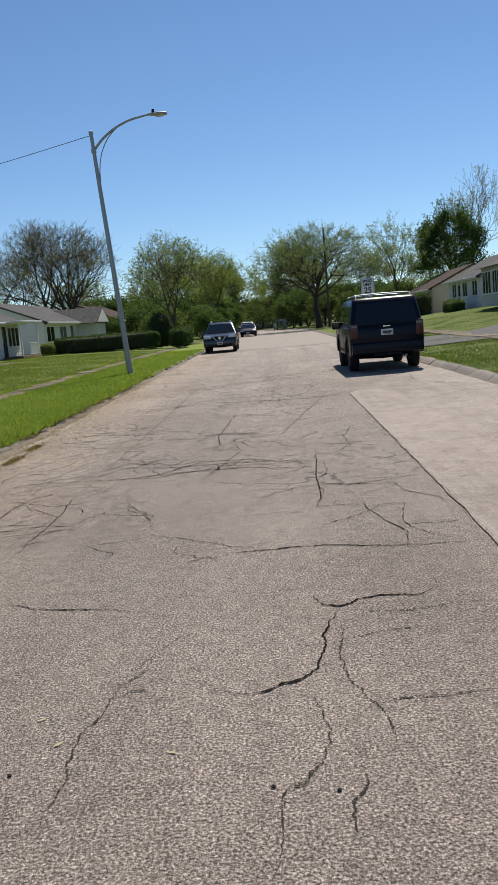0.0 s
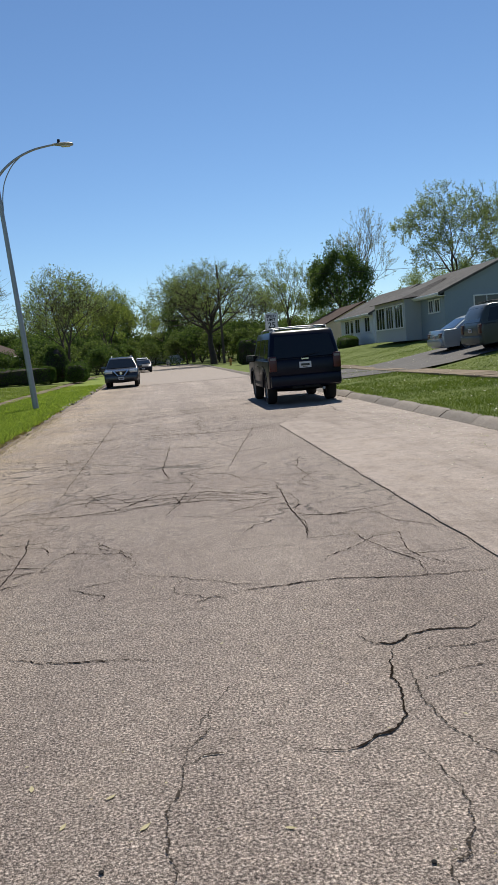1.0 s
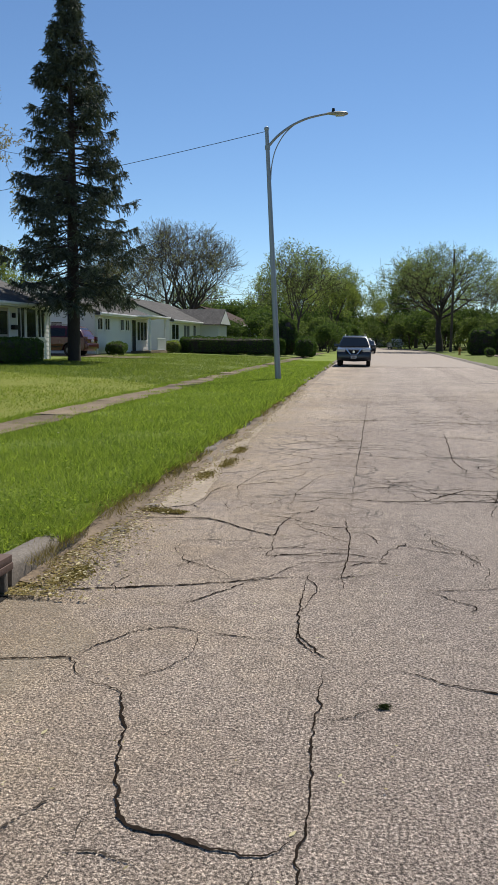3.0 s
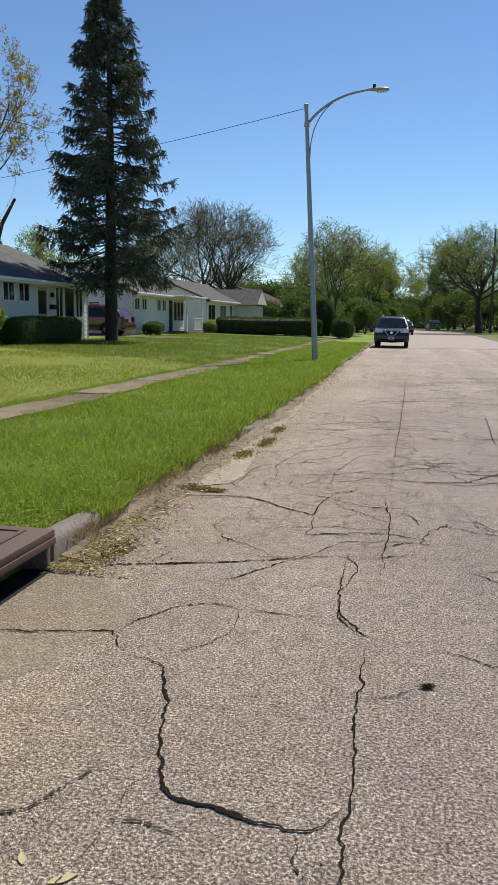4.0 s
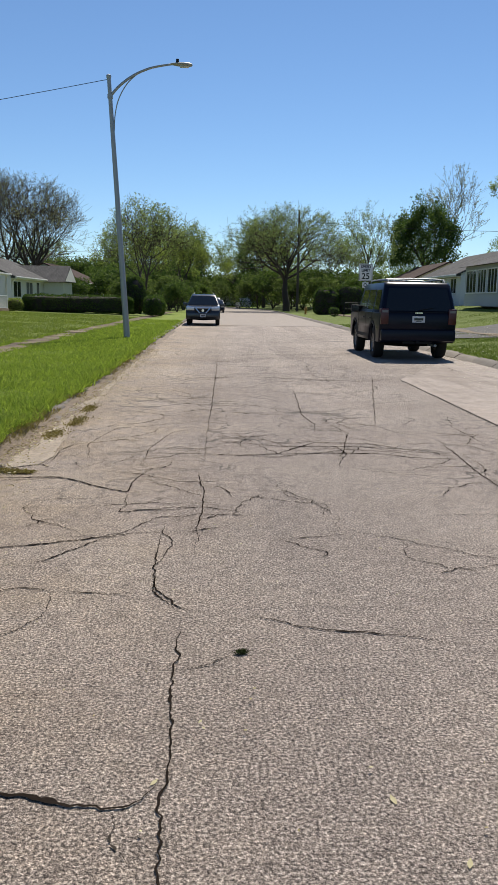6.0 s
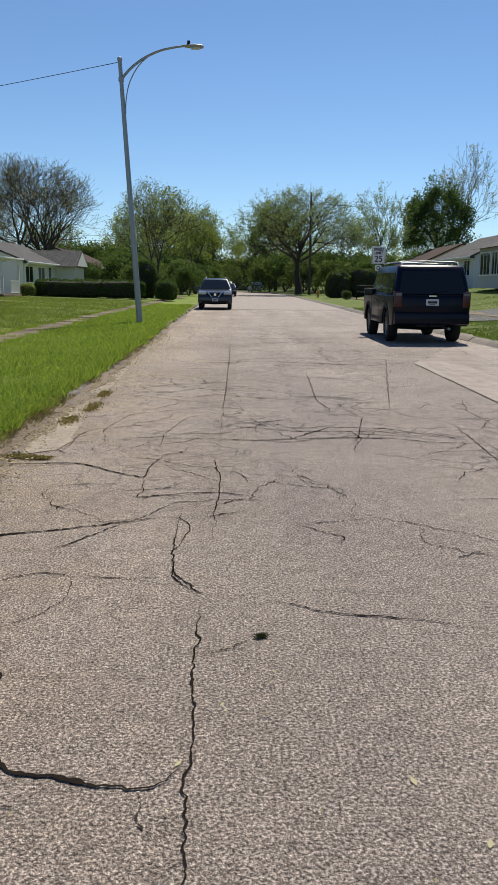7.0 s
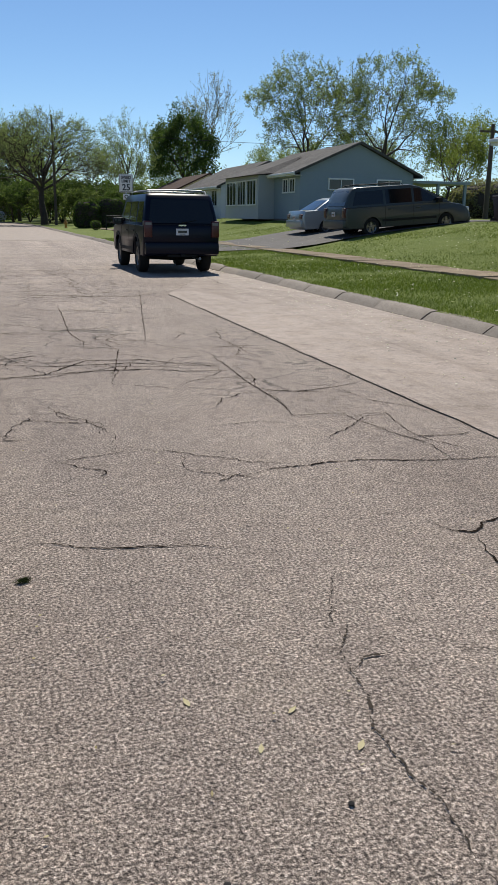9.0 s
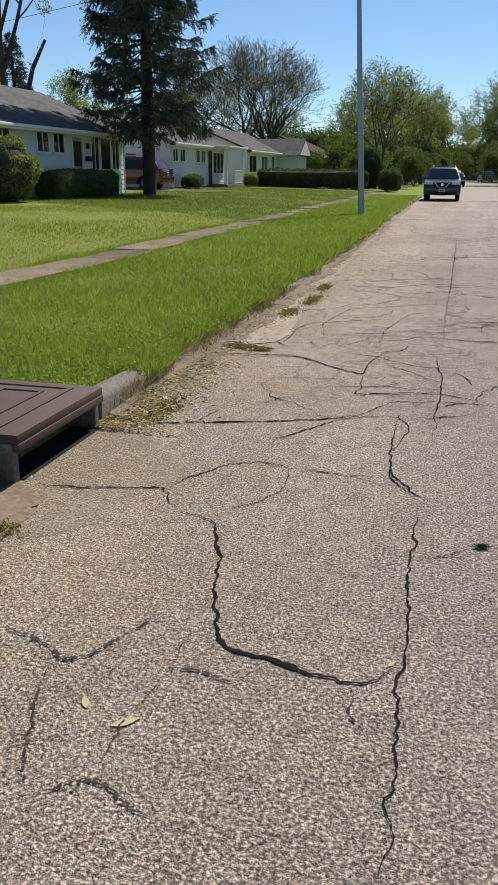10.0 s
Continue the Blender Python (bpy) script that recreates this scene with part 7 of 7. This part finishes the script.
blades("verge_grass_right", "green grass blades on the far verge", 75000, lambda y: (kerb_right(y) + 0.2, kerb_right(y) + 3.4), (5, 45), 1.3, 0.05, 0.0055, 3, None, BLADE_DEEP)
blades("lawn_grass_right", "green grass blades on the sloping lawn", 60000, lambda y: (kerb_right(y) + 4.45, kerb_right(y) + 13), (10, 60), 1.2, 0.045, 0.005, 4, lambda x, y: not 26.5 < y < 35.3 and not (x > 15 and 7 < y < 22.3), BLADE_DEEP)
blades("gutter_weeds", "dry weeds and straw in the broken gutter", 5000, lambda y: (kerb_left(y) - 0.12, kerb_left(y) + 0.16 + 0.12 * noise.noise((y * 2, 8, 0))), (4.2, 24), 1.5, 0.06, 0.004, 5, lambda x, y: noise.noise((x * 2, y * 1.3, 6)) > -0.05, DRYWEED, "stuff", "weeds")
for k, (off, seed) in enumerate(((-2.72, 21), (-3.5, 22))):
    blades("pavement_edge_grass", "ragged grass creeping over the pavement's edge", 26000, lambda y: (kerb_left(y) + off - 0.16 + 0.3 * min(1, max(0, (y - 30) / 30)), kerb_left(y) + off + 0.14 + 0.26 * noise.noise((y * 1.2, seed, 0)) + 0.3 * min(1, max(0, (y - 30) / 30))), (4, 45), 1.3, 0.06, 0.0045, seed, lambda x, y: noise.noise((x * 1.1, y * 0.9, seed)) > -0.2)
blades("gutter_tufts", "green tufts growing out of the broken kerb", 22000, lambda y: (kerb_left(y) - 0.2, kerb_left(y) + 0.06 + 0.16 * noise.noise((y * 1.7, 3, 1))), (4.75, 24), 1.4, 0.10, 0.006, 6, lambda x, y: noise.noise((x * 1.5, y * 1.3, 9)) > -0.02)


def chips(name, label, n, area, size, material, seed, z_of, category):
    """Small pale flakes lying about."""
    rng = np.random.default_rng(seed)
    c = np.array([area(rng) for _ in range(n)])
    c = np.array([(x, y, z_of(x, y) + 0.012) for x, y in c])
    q = scatter_quads(rng, c, size, size * 0.55)
    q[:, :, 2] = c[:, None, 2] + (q[:, :, 2] - c[:, None, 2]) * 0.3
    solid(name, soup(name, q, 4, material), material, label, category, "stuff")


def near_left(rng):
    y = 2.4 + 20 * rng.random() ** 1.8
    x = kerb_left(y) + 0.02 + abs(rng.normal()) * 0.22
    return (x, y + 1.5) if y < 4.2 else (x, y)


chips("leaf_litter", "pale dry leaf flakes in the gutter", 2600, near_left, 0.035, LITTER, 1, lambda x, y: 0.01, "litter")
chips("gutter_straw", "brown straw and crumbled leaves in the gutter", 5200, near_left, 0.03, DRYWEED, 8, lambda x, y: 0.014, "litter")
chips("road_flakes", "pale seed flakes scattered over the road", 1900, lambda r: (-1.8 + 7.2 * r.random() ** 1.9, 1.2 + 26 * r.random() ** 1.1), 0.02, LITTER, 2, lambda x, y: 0.004, "litter")
chips("fallen_petals", "white petals lying along the kerb", 1300, lambda r: (5.8 - abs(r.normal()) * 0.75, 4 + 22 * r.random() ** 1.2), 0.036, PETAL, 3, lambda x, y: 0.012, "petals")
chips("lawn_flowers", "white clover and dandelion heads in the lawn", 1500, lambda r: (r.uniform(6.2, 17), 9 + 32 * r.random()), 0.06, PETAL, 4, lambda x, y: height(x, y) + 0.05, "flowers")
chips("verge_flowers", "a few white flower heads in the verge", 90, lambda r: (r.uniform(-12, -2.2), 5 + 30 * r.random()), 0.035, PETAL, 5, lambda x, y: height(x, y) + 0.06, "flowers")


def fallen_leaf(x, y, turn, size, label):
    s, vs = Shape(), []
    for i in range(6):
        k = i / 5
        w = size * 0.32 * math.sin(math.pi * min(1, k + 0.06))
        vs += [(size * (k - 0.5), -w, 0.005 + 0.008 * size / 0.06 * (k - 0.5) ** 2), (size * (k - 0.5), 0, 0.003), (size * (k - 0.5), w, 0.005 + 0.02 * k * size)]
    s.add(vs, [(3 * i + j, 3 * i + j + 1, 3 * i + j + 4, 3 * i + j + 3) for i in range(5) for j in range(2)])
    solid("fallen_leaf", s, LITTER, label, "leaf", m=pose(x, y, 0.003, rz=turn) @ Matrix.Diagonal((1.35, 0.75, 0.25, 1)), group="fallen leaves")


for x, y, turn, size in ((0.76, 1.71, 70, 0.05), (0.62, 1.97, 100, 0.055), (-0.69, 1.61, 40, 0.10), (1.46, 1.54, -20, 0.045), (-0.83, 1.66, 120, 0.07), (-0.05, 2.05, 60, 0.045), (-1.0, 2.5, 80, 0.05), (1.02, 1.65, 50, 0.06), (0.9, 1.85, 40, 0.05)):
    fallen_leaf(x, y, turn, size * 0.62, "small curled yellowish leaf on the road")
for x, y in ((2.03, 1.25), (1.82, 1.29), (0.9, 1.45), (0.55, 1.3)):
    s = Shape().lathe([(0.001, 0.0), (0.012, 0.002), (0.014, 0.009), (0.007, 0.015), (0.001, 0.016)], "z", 8)
    solid("pebble", s, PEBBLE, "small black pebble on the road", "pebble", smooth=True, m=pose(x, y, 0.001) @ Matrix.Scale(0.6, 4), group="pebbles")
moss = np.random.default_rng(3)
mc = moss.normal(size=(500, 3)) * np.array([0.020, 0.011, 0.006]) + np.array([0, 0, 0.012])
mc[:, 2] = np.abs(mc[:, 2])
solid("moss_clump", soup("moss_clump", scatter_quads(moss, mc, 0.012, 0.005), 4, MOSS), MOSS, "small dark green moss clump lying on the road", "moss", m=pose(0.21, 2.91, 0.002, rz=15) @ Matrix.Scale(0.7, 4))


def verge_leaves():
    """Broad clover and dock leaves low in the verge grass, thickest at the kerb."""
    rng = np.random.default_rng(44)
    n = 9000
    y = (4.0 ** -0.6 + (26.0 ** -0.6 - 4.0 ** -0.6) * rng.random(n)) ** (1 / -0.6)
    d = rng.random(n) ** 1.5 * 2.5
    c = []
    for k in range(n):
        x = kerb_left(y[k]) + 0.04 - d[k]
        if off_inlet(x, y[k]) and noise.noise((x * 1.8, y[k] * 1.8, 2)) > -0.35 + 0.15 * d[k]:
            c.append((x, y[k], height(x, y[k]) + rng.uniform(0.02, 0.075)))
    c = np.array(c)
    q = scatter_quads(rng, c, 0.028, 0.02)
    q[:, :, 2] = c[:, None, 2] + (q[:, :, 2] - c[:, None, 2]) * 0.55
    solid("verge_leaves", soup("verge_leaves", q, 4, CLOVER), CLOVER, "broad clover and weed leaves along the verge edge", "weeds", "stuff")


verge_leaves()
rnd = random.Random(12)
for i in range(16):
    y = rnd.uniform(5.0, 13.5)
    x = kerb_left(y) + rnd.uniform(-0.02, 0.22)
    w, l, h = rnd.uniform(0.03, 0.09), rnd.uniform(0.05, 0.17), rnd.uniform(0.008, 0.02)
    s = Shape().add([(-w, -l, 0), (w * rnd.uniform(0.6, 1), -l * rnd.uniform(0.6, 1), 0), (w, l * rnd.uniform(0.6, 1), 0), (-w * rnd.uniform(0.5, 1), l, 0),
                     (-w * 0.85, -l * 0.9, h), (w * 0.6, -l * 0.6, h * 0.8), (w * 0.8, l * 0.6, h * 0.7), (-w * 0.5, l * 0.85, h)], [(0, 3, 2, 1), (4, 5, 6, 7), (0, 1, 5, 4), (1, 2, 6, 5), (2, 3, 7, 6), (3, 0, 4, 7)])
    solid("kerb_fragment", s, KERB, "broken fragment of kerb concrete lying in the gutter", "concrete", bevel=0.008, m=pose(x, y, 0.008, rnd.uniform(-4, 4), rnd.uniform(-5, 5), rnd.uniform(-25, 25)), group="kerb fragments")
for i, (x, y, sx, sy) in enumerate(((-1.62, 8.0, 0.10, 0.30), (-1.55, 8.9, 0.09, 0.40), (-1.60, 10.0, 0.07, 0.30), (-1.72, 6.25, 0.20, 0.07), (-1.5, 6.2, 0.12, 0.05), (-1.62, 4.35, 0.10, 0.25), (-1.72, 2.55, 0.16, 0.10))):
    mc = np.random.default_rng(i).normal(size=(700, 3)) * np.array([sx * 0.5, sy * 0.5, 0.005])
    mc[:, 2] = np.abs(mc[:, 2]) + 0.004
    solid("gutter_moss", soup("gutter_moss", scatter_quads(np.random.default_rng(i + 50), mc, 0.03, 0.009), 4, DRYWEED), DRYWEED, "flat patch of dry moss and straw in the gutter", "moss", "stuff", m=pose(x, y, 0.006), group="gutter moss")
